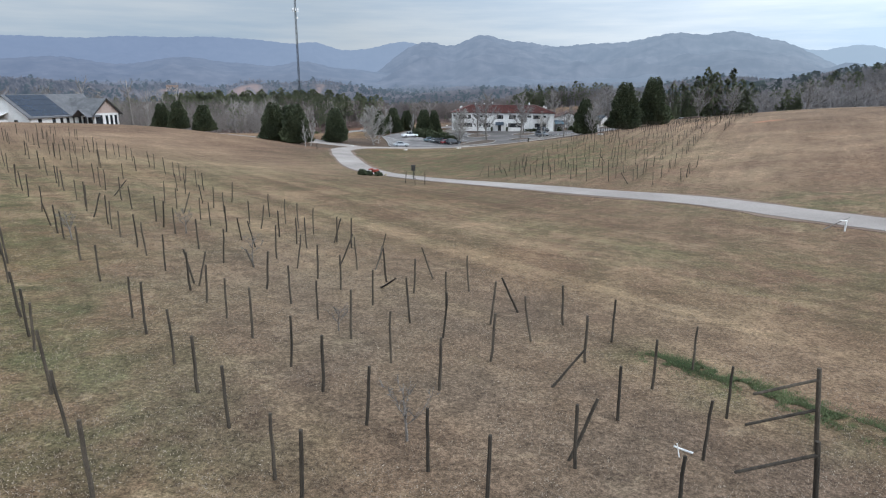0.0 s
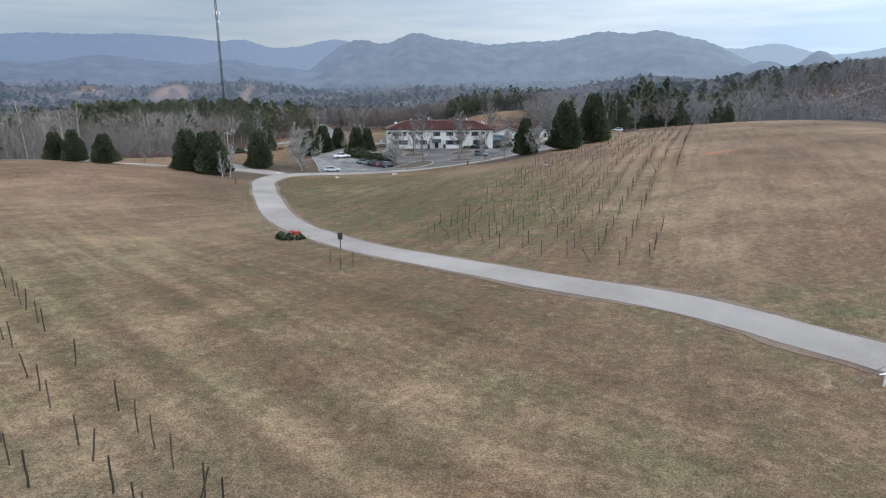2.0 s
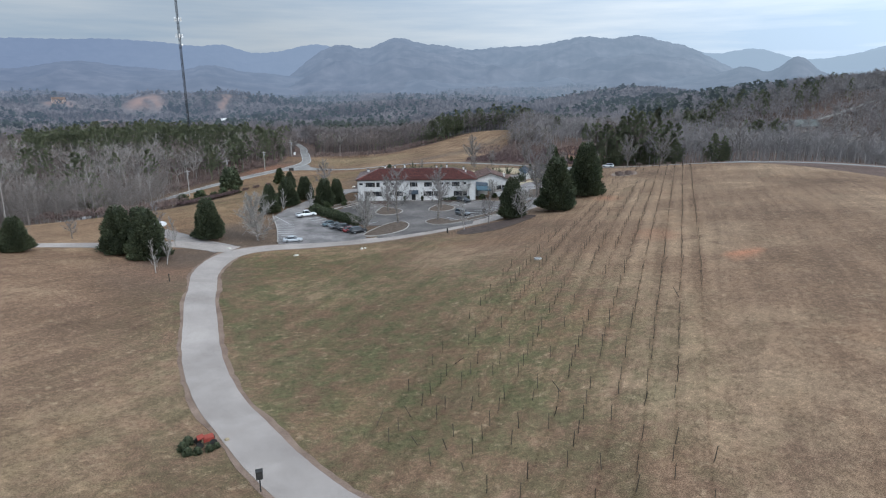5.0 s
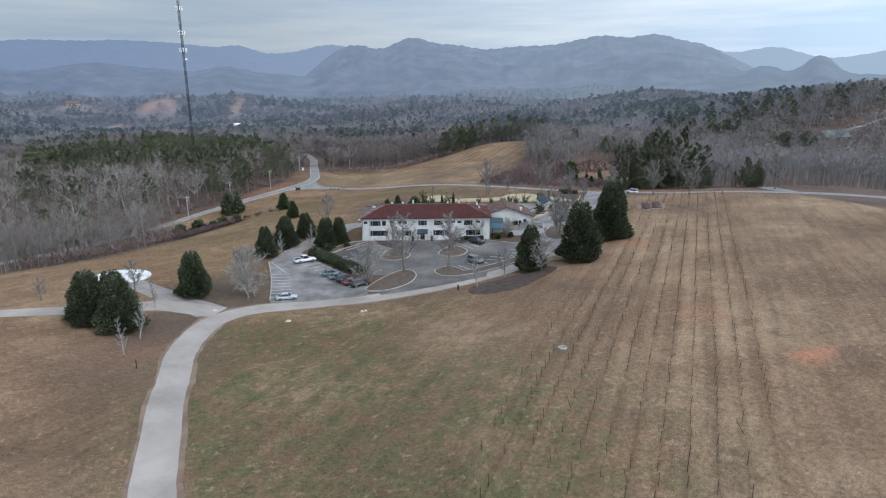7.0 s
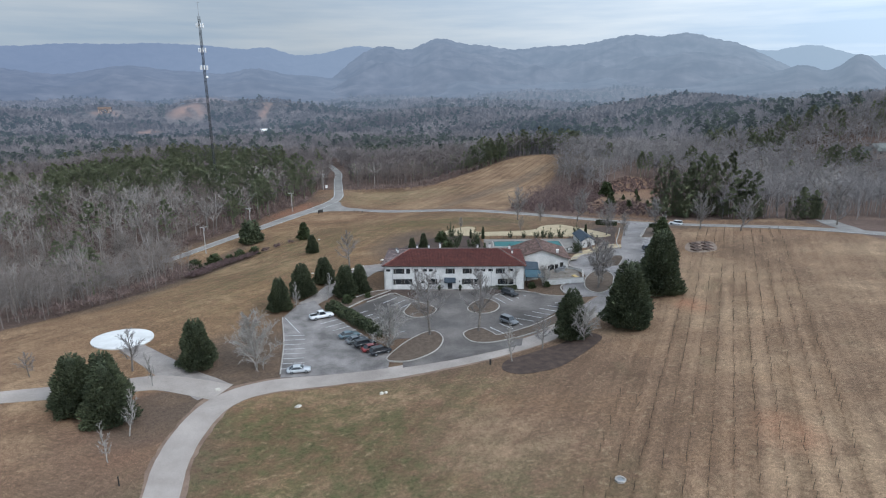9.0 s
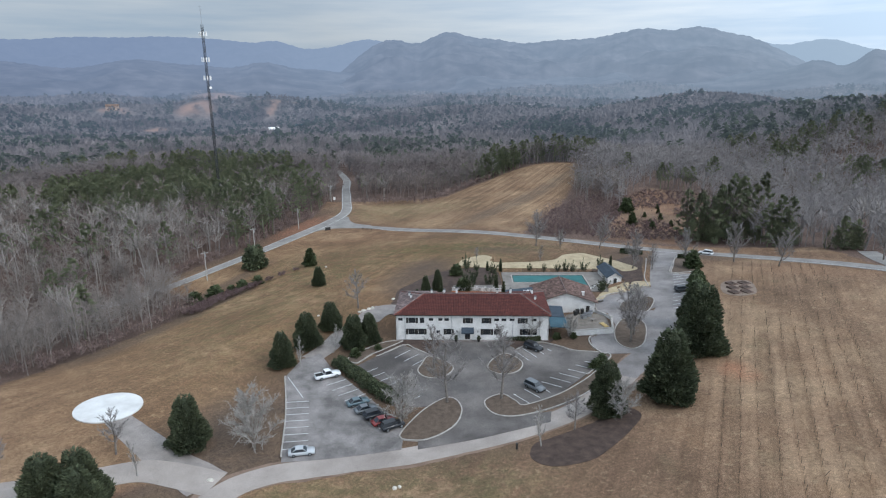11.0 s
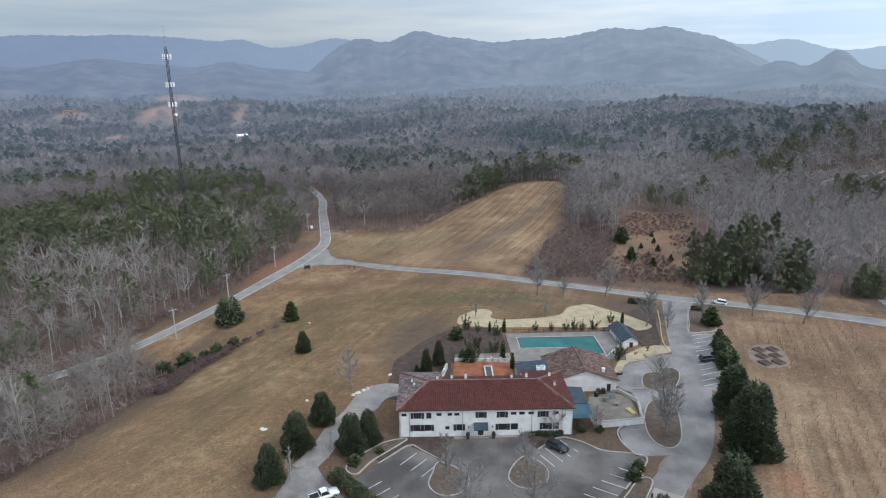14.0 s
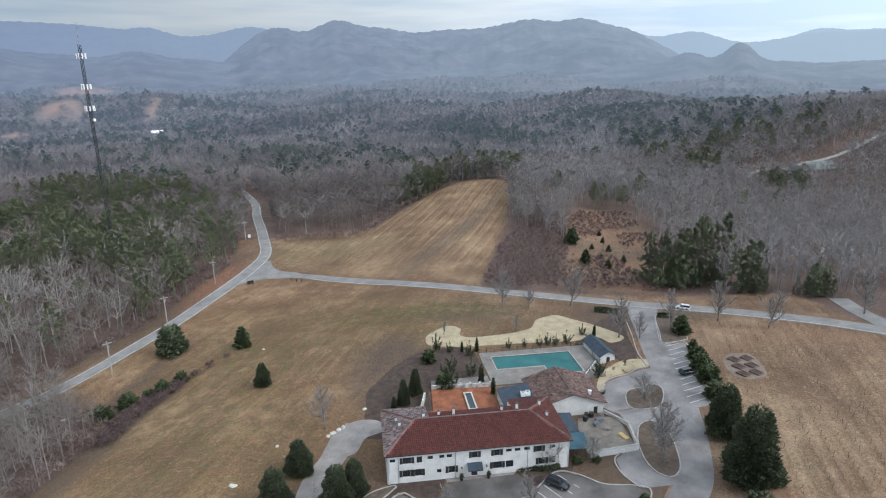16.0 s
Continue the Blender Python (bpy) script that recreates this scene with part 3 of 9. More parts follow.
clay += 0.2 * inside(gxv, gyv, CLEARING, 6) * soft(rough_field(gxv + 300, gyv + 300, 17, 6), 0.35, 0.6)
clay += 0.45 * blob(gxv, gyv, -50, 400, 6, 30, -16, 0.6) + 0.08 * blob(gxv, gyv, 130, 265, 25, 7, -40, 0.6) + 0.3 * blob(gxv, gyv, -450, 1450, 40, 40)
zone[:, 2] = np.clip(clay * (1 - 0.85 * bed), 0, 1)
more[:, 0] = (1 - in_field(gxv, gyv)) * (gyv > -60)
along = gxv * math.sin(radians(ROW_TURN)) + gyv * math.cos(radians(ROW_TURN))
across = gxv * math.cos(radians(ROW_TURN)) - gyv * math.sin(radians(ROW_TURN))
vines = soft(across, -42, -36) * (1 - soft(across, -8, -6)) * soft(along, 66, 74) * (1 - 0.8 * soft(along, 215, 260)) * (1 - soft(along, 298, 308))
more[:, 1] = np.clip(np.maximum(vines, inside(gxv, gyv, FAR_FIELD, 3) * soft(gxv + 0.5 * (gyv - 400), 40, 60)), 0, 1)
tan = 0.9 * inside(gxv, gyv, FAR_FIELD, 3) + 0.35 * inside(gxv, gyv, CLEARING, 5) + 0.4 * blob(gxv, gyv, -40, 130, 30, 40, 0, 0.7) + 0.5 * blob(gxv, gyv, -60, 225, 24, 50, 0, 0.7) + 0.95 * blob(gxv, gyv, 100, 160, 62, 115, -24, 0.6) + 0.6 * blob(gxv, gyv, 112, 225, 36, 55, -24, 0.5) + 1.0 * blob(gxv, gyv, -17, 18, 12, 32, 40, 0.6) + 0.8 * blob(gxv, gyv, -30, 40, 22, 50, 40, 0.6) + 0.8 * blob(gxv, gyv, -55, 75, 45, 45, 0, 0.7)
more[:, 2] = np.clip(tan, 0, 1)
more[:, 3] = np.maximum(blob(gxv, gyv, -22, 42, 34, 62, 39, 0.5), 0.8 * blob(gxv, gyv, 6, 16, 30, 26, 0, 0.5))
for label, data in (("zones", zone), ("more", more)):
    layer = me.color_attributes.new(label, "FLOAT_COLOR", "POINT")
    layer.data.foreach_set("color", data.ravel())
me.materials.append(ground_material())
ground = tagged(new("ground", me), "rolling dormant tan grass land with bare brown patches", "ground", kind="structure")


# ---------------------------------------------------------------- roads, lots and paths
from mathutils.geometry import delaunay_2d_cdt


def curve_through(points, step=1.5):
    """A smooth line through plan points (Catmull-Rom), as an array of places one step apart."""
    p = np.array(points, float)
    p = np.vstack([2 * p[0] - p[1], p, 2 * p[-1] - p[-2]])
    out = []
    for a, b, c, d in zip(p, p[1:], p[2:], p[3:]):
        k = max(2, int(np.hypot(*(c - b)) / step))
        for s in np.linspace(0, 1, k, endpoint=False):
            out.append(0.5 * (2 * b + (c - a) * s + (2 * a - 5 * b + 4 * c - d) * s**2 + (3 * b - a - 3 * c + d) * s**3))
    out.append(p[-2])
    return np.array(out)


def strip_mesh(name, points, width, material, lift=0.06, across=5, ragged=0.0, step=1.2):
    """A paved strip laid along a line on the ground, with a thin edge. width may be a number, one for each end, or a list of (share of the way, width)."""
    line = curve_through(points, step)
    t = np.gradient(line, axis=0)
    t /= np.hypot(t[:, 0], t[:, 1])[:, None]
    nrm = np.stack([t[:, 1], -t[:, 0]], -1)
    if isinstance(width, list):
        w = np.interp(np.linspace(0, 1, len(line)), *zip(*width))
    else:
        w = np.linspace(*(width if isinstance(width, tuple) else (width, width)), len(line))
    rng = np.random.default_rng(len(line))
    wob = ragged * np.convolve(rng.normal(size=len(line) + 6), np.ones(7) / 7, "valid")
    verts, k = [], across + 2
    for j in range(k):
        s = -0.5 if j == 0 else 0.5 if j == k - 1 else (j - 1) / (across - 1) - 0.5
        p = line + nrm * ((w + wob * (1 if s > 0 else -1)) * s)[:, None]
        z = ground_height(p[:, 0], p[:, 1]) + (lift if 0 < j < k - 1 else -0.25)
        verts.append(np.column_stack([p, z]))
    v = np.stack(verts, 1).reshape(-1, 3)
    i = np.arange(len(line) * k).reshape(len(line), k)
    q = np.stack([i[:-1, :-1], i[1:, :-1], i[1:, 1:], i[:-1, 1:]], -1).reshape(-1, 4)[:, ::-1]
    return fast_mesh(name, v, q, material, False)


def patch_mesh(name, outline, material, lift=0.05, step=2.0, level=None, skirt=0.3):
    """A filled plan outline laid on the ground, or flat at a level, with an edge that goes down."""
    o = np.array(outline, float)
    dense = []
    for a, b in zip(o, np.roll(o, -1, 0)):
        k = max(1, int(np.hypot(*(b - a)) / step))
        dense += [a + (b - a) * s for s in np.linspace(0, 1, k, endpoint=False)]
    dense = np.array(dense)
    lo, hi = dense.min(0), dense.max(0)
    inner = [(x, y) for x in np.arange(lo[0] + step / 2, hi[0], step) for y in np.arange(lo[1] + step / 2, hi[1], step)]
    k = len(dense)
    edges = [(i, (i + 1) % k) for i in range(k)]
    vs, _, fs, *_ = delaunay_2d_cdt([Vector(p) for p in list(dense) + inner], edges, [list(range(k))], 1, 1e-4)
    xy = np.array([(p.x, p.y) for p in vs])
    z = np.full(len(xy), level) if level is not None else ground_height(xy[:, 0], xy[:, 1]) + lift
    verts = [tuple(p) for p in np.column_stack([xy, z])]
    faces = [tuple(f) for f in fs]
    area = sum(xy[f[i]][0] * xy[f[(i + 1) % 3]][1] - xy[f[(i + 1) % 3]][0] * xy[f[i]][1] for f in faces[:1] for i in range(3))
    if area < 0:
        faces = [f[::-1] for f in faces]
    base = len(verts)
    zd = np.full(k, level) if level is not None else ground_height(dense[:, 0], dense[:, 1]) + lift
    verts += [(p[0], p[1], h) for p, h in zip(dense, zd)] + [(p[0], p[1], h - skirt) for p, h in zip(dense, zd)]
    turn = np.sum(dense[:, 0] * np.roll(dense[:, 1], -1) - np.roll(dense[:, 0], -1) * dense[:, 1]) > 0
    for i in range(k):
        a, b = base + i, base + (i + 1) % k
        q = (a, a + k, b + k, b)
        faces.append(q if turn else q[::-1])
    me = bpy.data.meshes.new(name)
    me.from_pydata(verts, [], faces)
    me.materials.append(material)
    me.update()
    return me


def ring(outline, step=0.8):
    """A closed smooth outline through plan points."""
    p = list(outline)
    line = curve_through(p[-2:] + p + p[:2], step)
    n0 = np.argmin(np.hypot(*(line - np.array(p[0])).T))
    n1 = len(line) - 1 - np.argmin(np.hypot(*(line[::-1] - np.array(p[0])).T))
    return line[n0:n1] if n1 > n0 + 3 else np.array(p)


def kerb_mesh(name, line, material, width=0.32, rise=0.2, closed=False):
    """A kerb stone line: a small wall along a plan line."""
    p = np.array(line, float)
    t = np.roll(p, -1, 0) - np.roll(p, 1, 0) if closed else np.gradient(p, axis=0)
    t /= np.maximum(np.hypot(t[:, 0], t[:, 1]), 1e-6)[:, None]
    nrm = np.stack([t[:, 1], -t[:, 0]], -1) * width / 2
    z = ground_height(p[:, 0], p[:, 1])
    a, b = p - nrm, p + nrm
    v = np.stack([np.column_stack([a, z - 0.2]), np.column_stack([a, z + rise]), np.column_stack([b, z + rise]), np.column_stack([b, z - 0.2])], 1).reshape(-1, 3)
    i = np.arange(len(p) * 4).reshape(len(p), 4)
    nxt = np.roll(i, -1, 0) if closed else i[1:]
    cur = i if closed else i[:-1]
    q = np.concatenate([np.stack([cur[:, j], nxt[:, j], nxt[:, j + 1], cur[:, j + 1]], -1) for j in range(3)])
    return fast_mesh(name, v, q[:, ::-1], material)


def paved(name, me, label, category, **more_tags):
    return tagged(new(name, me), label, category, kind="structure", **more_tags)


DRIVE = [(86, -62), (66, -22), (46, 14), (33, 38), (26.6, 50.2), (20.5, 58.6), (12.6, 66.6), (4.3, 75.9), (-1.1, 82.7), (-7.9, 94.2), (-14.9, 109.4), (-19.8, 127), (-23.7, 144), (-26.0, 157), (-26.4, 166), (-25.2, 173.5), (-21.6, 179.4), (-15.2, 183.2), (-4.8, 185.2), (7, 187), (17, 188.8), (26, 190.6), (35, 193.6), (43, 198.6), (50, 205.4), (57, 213.5), (60.5, 217.2)]
DRIVE_WIDE = [(0, 4.0), (0.35, 4.3), (0.5, 4.9), (0.66, 4.7), (0.8, 5.4), (1, 5.4)]
paved("verge", strip_mesh("verge", DRIVE, [(f, w + 1.2) for f, w in DRIVE_WIDE], VERGE, 0.035, 4, 1.3), "bare reddish dirt edge along the drive", "verge")
paved("road", strip_mesh("road", DRIVE, DRIVE_WIDE, ROAD, 0.07, 6, 0.5), "pale worn asphalt drive curving across the field", "road")
ENTRY = [(51.5, 208), (57.2, 213.6), (63, 219.6), (70, 232), (76, 245), (81.5, 258), (86, 270), (91, 282), (97, 296), (103, 309)]
paved("road", strip_mesh("road", ENTRY, (6.4, 10), ENTRY_ASPHALT, 0.10, 6), "grey asphalt entry road beside the parking bays", "road")
paved("road", strip_mesh("road", [(-25.4, 180), (-31, 181.8), (-38, 183), (-45, 180.2), (-56, 175.5), (-75, 168), (-110, 158)], (6.6, 3.6), ROAD, 0.06, 4), "narrow pale side drive", "road")
paved("path", strip_mesh("path", [(-26.5, 180), (-29.5, 182), (-34, 185), (-40, 190.5), (-46, 196), (-50.5, 200.5)], (8, 4.5), TRACK, 0.05, 4, 0.8), "worn gravel track to the round pad", "path")
FAR = [(-175, 262), (-150, 278), (-120, 299), (-98, 312), (-87, 319), (-75, 332), (-61, 352.5), (-48.7, 382), (-37.7, 415), (-31.5, 442), (-34, 474), (-41.9, 546), (-46, 592), (-60, 640)]
paved("road", strip_mesh("road", FAR, 5.9, FAR_ROAD, 0.09, 5), "grey asphalt public road along the woods", "road")
CROSS = [(-33, 428), (-24, 410), (-6.8, 397), (24.5, 364), (53.4, 339.5), (81, 324), (102, 311.5), (121, 297.5), (137, 279), (146, 266), (156, 250), (172, 228), (195, 200)]
paved("road", strip_mesh("road", CROSS, (5.5, 8.5), FAR_ROAD, 0.08, 5), "grey asphalt cross road behind the inn", "road")
paved("road", strip_mesh("road", [(150.5, 252), (155.5, 264), (159.5, 276), (166, 290)], 6, FAR_ROAD, 0.10, 4), "grey asphalt side road into the woods", "road")


def edge_line(line, offset, label):
    """A thin painted line beside the edge of a road."""
    p = np.array(curve_through(line, 3.0))
    t = np.gradient(p, axis=0)
    t /= np.hypot(t[:, 0], t[:, 1])[:, None]
    p = p + np.stack([t[:, 1], -t[:, 0]], -1) * offset
    return paved("edge_line", strip_mesh("edge_line", [tuple(q) for q in p], 0.16, PAINT, 0.125, 2), label, "road marking")


for off in (-2.6, 2.6):
    edge_line(FAR[2:13], off, "white painted line along the road edge")
paved("road", patch_mesh("road", ring([(-43.5, 391), (-37, 399), (-28, 402.4), (-14.8, 401.6), (-14.8, 408), (-22, 413), (-26.5, 420), (-29, 431), (-33, 424), (-38.5, 408)]), FAR_ROAD, 0.10, 2.0), "grey asphalt flare where the roads meet", "road")
edge_line(CROSS[2:11], 3.0, "white painted line along the cross road")


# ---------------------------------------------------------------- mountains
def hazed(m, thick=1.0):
    """Haze painted into a backdrop material: a glow mixed in that grows with distance from the origin, is thicker in
    the valleys and paler towards the hidden sun.
    """
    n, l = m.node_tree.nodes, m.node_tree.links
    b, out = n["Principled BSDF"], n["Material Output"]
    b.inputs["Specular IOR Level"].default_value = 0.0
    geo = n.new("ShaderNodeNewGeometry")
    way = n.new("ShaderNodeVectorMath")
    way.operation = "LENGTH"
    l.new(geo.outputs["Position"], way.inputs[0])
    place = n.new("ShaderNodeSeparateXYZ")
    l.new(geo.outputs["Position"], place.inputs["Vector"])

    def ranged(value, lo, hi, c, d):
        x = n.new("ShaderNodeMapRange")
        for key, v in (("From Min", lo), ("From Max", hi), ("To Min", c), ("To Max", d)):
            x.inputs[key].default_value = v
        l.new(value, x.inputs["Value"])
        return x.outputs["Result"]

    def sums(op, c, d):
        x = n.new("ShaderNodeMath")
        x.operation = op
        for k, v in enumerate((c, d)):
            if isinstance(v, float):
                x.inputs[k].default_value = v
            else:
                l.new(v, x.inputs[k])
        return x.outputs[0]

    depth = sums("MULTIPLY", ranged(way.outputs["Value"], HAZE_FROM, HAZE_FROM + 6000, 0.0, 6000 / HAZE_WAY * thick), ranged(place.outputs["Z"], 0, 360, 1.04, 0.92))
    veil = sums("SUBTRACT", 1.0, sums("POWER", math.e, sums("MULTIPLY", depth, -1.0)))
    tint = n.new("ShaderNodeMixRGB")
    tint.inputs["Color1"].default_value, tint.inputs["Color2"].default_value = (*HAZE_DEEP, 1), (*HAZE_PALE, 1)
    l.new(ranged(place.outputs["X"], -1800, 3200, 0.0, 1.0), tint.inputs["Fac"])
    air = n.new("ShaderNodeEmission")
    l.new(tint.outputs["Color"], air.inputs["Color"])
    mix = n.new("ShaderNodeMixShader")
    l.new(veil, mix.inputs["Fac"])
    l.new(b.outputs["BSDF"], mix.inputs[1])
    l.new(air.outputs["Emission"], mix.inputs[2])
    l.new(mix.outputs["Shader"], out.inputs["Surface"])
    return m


# start, reach and colours of the haze glow in the distant materials
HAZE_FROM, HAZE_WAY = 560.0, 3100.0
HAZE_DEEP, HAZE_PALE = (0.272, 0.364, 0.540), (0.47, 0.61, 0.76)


def mountain(name, radius, depth, floor, peaks, material, label, seed, az0=-72, az1=72, rough=1.0, fade=3, folds=1.0, lead=3):
    """A range on an arc round the place: its skyline is a floor with peaks (bearing, width, height) on it; spurs and ravines run down towards the viewer."""
    az = np.radians(np.linspace(az0, az1, 420))
    deg = np.degrees(az)
    top = np.full(len(az), float(floor))
    for a, w, h in peaks:
        top = top + h * np.exp(-(((deg - a) / w) ** 2))
    rng = np.random.default_rng(seed)
    top = top + rough * sum(rng.uniform(0.5, 1) * k * np.sin(deg * f + rng.uniform(0, 6)) for f, k in ((5.1, 2.4), (9.7, 1.8), (17.3, 1.3), (31.0, 0.8), (63.0, 0.5)))
    ends = soft(deg, az0, az0 + lead) * (1 - soft(deg, az1 - fade, az1))
    top = -30 + (top + 30) * ends
    rings, rows = 40, []
    for j in range(rings):
        s = j / (rings - 1)
        r = radius - depth * (1 - s)
        x, y = r * np.sin(az), r * np.cos(az)
        u, v = 0.86 * x + 0.51 * y + 9000, 0.86 * y - 0.51 * x + 9000
        bend = 160 * rough_field(u, v, 540, seed + 7)
        cut = sum(k * (1 - np.abs(2 * rough_field(u + bend, v - bend, c, seed + q) - 1)) for q, (c, k) in enumerate(((620, 0.55), (290, 0.30), (150, 0.15))))
        z = -30 + (top + 30) * np.clip(s**1.1 + folds * (cut - 0.6) * 1.5 * s * (1 - s) ** 0.7, 0, 1)
        rows.append(np.column_stack([x, y, z]))
    v = np.concatenate(rows)
    i = np.arange(len(v)).reshape(rings, -1)
    q = np.stack([i[:-1, :-1], i[:-1, 1:], i[1:, 1:], i[1:, :-1]], -1).reshape(-1, 4)
    return tagged(new(name, fast_mesh(name, v, q, material, True)), label, "mountain", kind="structure")


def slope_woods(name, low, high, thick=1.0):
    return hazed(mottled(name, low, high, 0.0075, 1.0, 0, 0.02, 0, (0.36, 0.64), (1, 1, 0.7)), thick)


# the last number sets how much haze glow covers each range's own colour
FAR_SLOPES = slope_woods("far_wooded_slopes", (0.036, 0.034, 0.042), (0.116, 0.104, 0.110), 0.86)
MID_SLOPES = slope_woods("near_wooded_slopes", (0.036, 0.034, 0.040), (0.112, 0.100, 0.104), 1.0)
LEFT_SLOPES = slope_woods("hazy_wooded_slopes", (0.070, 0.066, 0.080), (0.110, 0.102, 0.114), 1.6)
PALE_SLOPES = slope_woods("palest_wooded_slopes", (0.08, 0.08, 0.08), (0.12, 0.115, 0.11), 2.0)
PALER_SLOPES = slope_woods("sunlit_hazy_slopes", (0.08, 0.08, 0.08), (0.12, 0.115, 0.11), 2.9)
WEST = [(-33, 5, 45), (-26, 3.4, 50), (-20, 4.2, 72), (-15, 3, 40), (-11.3, 1.6, 46), (-3.6, 2.6, 66), (2, 2.2, 40)]
MASSIF = [(-3.4, 1.7, 42), (-1.2, 1.5, 44), (3.4, 2.2, 98), (7.2, 2.2, 48), (12.5, 2.6, 34), (16.3, 2.6, 36), (20, 2.6, 92), (24.2, 2.2, 90), (27.5, 2.0, 30)]
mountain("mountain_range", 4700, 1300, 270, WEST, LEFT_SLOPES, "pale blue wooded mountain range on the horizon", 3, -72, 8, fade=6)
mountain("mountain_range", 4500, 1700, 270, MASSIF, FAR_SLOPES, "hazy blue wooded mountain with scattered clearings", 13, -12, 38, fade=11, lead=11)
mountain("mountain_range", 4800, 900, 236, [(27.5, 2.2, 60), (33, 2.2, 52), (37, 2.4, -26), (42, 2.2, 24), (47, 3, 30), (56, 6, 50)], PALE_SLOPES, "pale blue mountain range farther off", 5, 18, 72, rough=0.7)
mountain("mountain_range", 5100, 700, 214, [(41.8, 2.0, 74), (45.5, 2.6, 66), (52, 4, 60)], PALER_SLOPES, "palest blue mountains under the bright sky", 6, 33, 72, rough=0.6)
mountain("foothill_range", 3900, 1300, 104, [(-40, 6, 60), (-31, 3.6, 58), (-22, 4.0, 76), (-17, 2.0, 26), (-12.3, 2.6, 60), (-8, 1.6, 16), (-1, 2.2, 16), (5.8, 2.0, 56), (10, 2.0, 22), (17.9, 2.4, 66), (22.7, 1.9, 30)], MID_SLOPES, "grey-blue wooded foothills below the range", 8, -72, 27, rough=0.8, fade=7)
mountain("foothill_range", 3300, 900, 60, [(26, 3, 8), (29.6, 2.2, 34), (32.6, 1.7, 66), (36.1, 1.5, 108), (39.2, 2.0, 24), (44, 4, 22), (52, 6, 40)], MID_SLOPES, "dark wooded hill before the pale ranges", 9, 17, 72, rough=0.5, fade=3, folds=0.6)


# ---------------------------------------------------------------- trees: the parts they are made of
def ortho(d):
    a = np.cross(d, (0, 0, 1.0)) if abs(d[2]) < 0.9 else np.cross(d, (1.0, 0, 0))
    a /= np.linalg.norm(a)
    return a, np.cross(d, a)


def limb(verts, tris, p, q, r0, r1, sides=3):
    """A tapered piece of a limb."""
    d = (q - p) / max(np.linalg.norm(q - p), 1e-6)
    a, b = ortho(d)
    k = len(verts)
    for c, r in ((p, r0), (q, r1)):
        for s in range(sides):
            w = 2 * math.pi * s / sides
            verts.append(c + r * (math.cos(w) * a + math.sin(w) * b))
    for s in range(sides):
        t = (s + 1) % sides
        tris += [(k + s, k + t, k + sides + t), (k + s, k + sides + t, k + sides + s)]


def sliver(verts, tris, p, q, w, rng):
    """A twig: one thin blade."""
    d = q - p
    side = np.cross(d, rng.normal(size=3))
    side *= w / max(np.linalg.norm(side), 1e-6)
    k = len(verts)
    verts += [p - side, p + side, q]
    tris.append((k, k + 1, k + 2))


def bare_tree(seed, h=10.0, spread=0.42, limbs=9, forks=5, twigs=8, low=0.28, twig_w=0.034, lean_up=0.9, trunk_r=0.016):
    """Trunk and crown of a leafless tree: two pairs of arrays."""
    rng = np.random.default_rng(seed)
    tv, tt, cv, ct = [], [], [], []
    p, d = np.zeros(3) - (0, 0, 0.3), np.array([rng.normal() * 0.04, rng.normal() * 0.04, 1.0])
    pts, n = [p], 8
    for i in range(n):
        d = d + rng.normal(size=3) * (0.07, 0.07, 0)
        p = p + d / np.linalg.norm(d) * h * 0.92 / n
        pts.append(p)
    rad = lambda s: h * trunk_r * (1 - s) ** 0.8 + 0.02  # noqa: E731
    for i in range(n):
        limb(tv, tt, pts[i], pts[i + 1], rad(i / n), rad((i + 1) / n), 6 if i < 5 else 4)
    for i in range(limbs):
        s = low + (0.97 - low) * (i + rng.uniform(0, 0.8)) / limbs
        k = min(int(s * n), n - 1)
        base = pts[k] + (pts[k + 1] - pts[k]) * (s * n - k)
        w = i * 2.4 + rng.uniform(-0.4, 0.4)
        reach = h * spread * (1.05 - s) ** 0.6 * rng.uniform(0.75, 1.15)
        d = np.array([math.cos(w), math.sin(w), lean_up * rng.uniform(0.6, 1.3)])
        d /= np.linalg.norm(d)
        r = rad(s) * 0.5
        q = base
        for part in range(4):
            d2 = d + rng.normal(size=3) * 0.18 + (0, 0, 0.12 * part)
            d2 /= np.linalg.norm(d2)
            e = q + d2 * reach / 4
            limb(cv, ct, q, e, r * (1 - part * 0.22), r * (1 - (part + 1) * 0.22) + 0.004, 3)
            for f in range(forks):
                b = q + (e - q) * rng.uniform(0, 1)
                fd = d2 + rng.normal(size=3) * 0.65 + (0, 0, 0.35)
                fd /= np.linalg.norm(fd)
                fl = reach * rng.uniform(0.16, 0.36)
                tip = b + fd * fl
                sliver(cv, ct, b, tip, twig_w * 1.8, rng)
                for _ in range(twigs):
                    c = b + (tip - b) * rng.uniform(0.2, 1)
                    gd = fd + rng.normal(size=3) * 0.7
                    gd /= np.linalg.norm(gd)
                    sliver(cv, ct, c, c + gd * fl * rng.uniform(0.25, 0.6), twig_w, rng)
            q = e
    return (np.array(tv), np.array(tt)), (np.array(cv), np.array(ct))


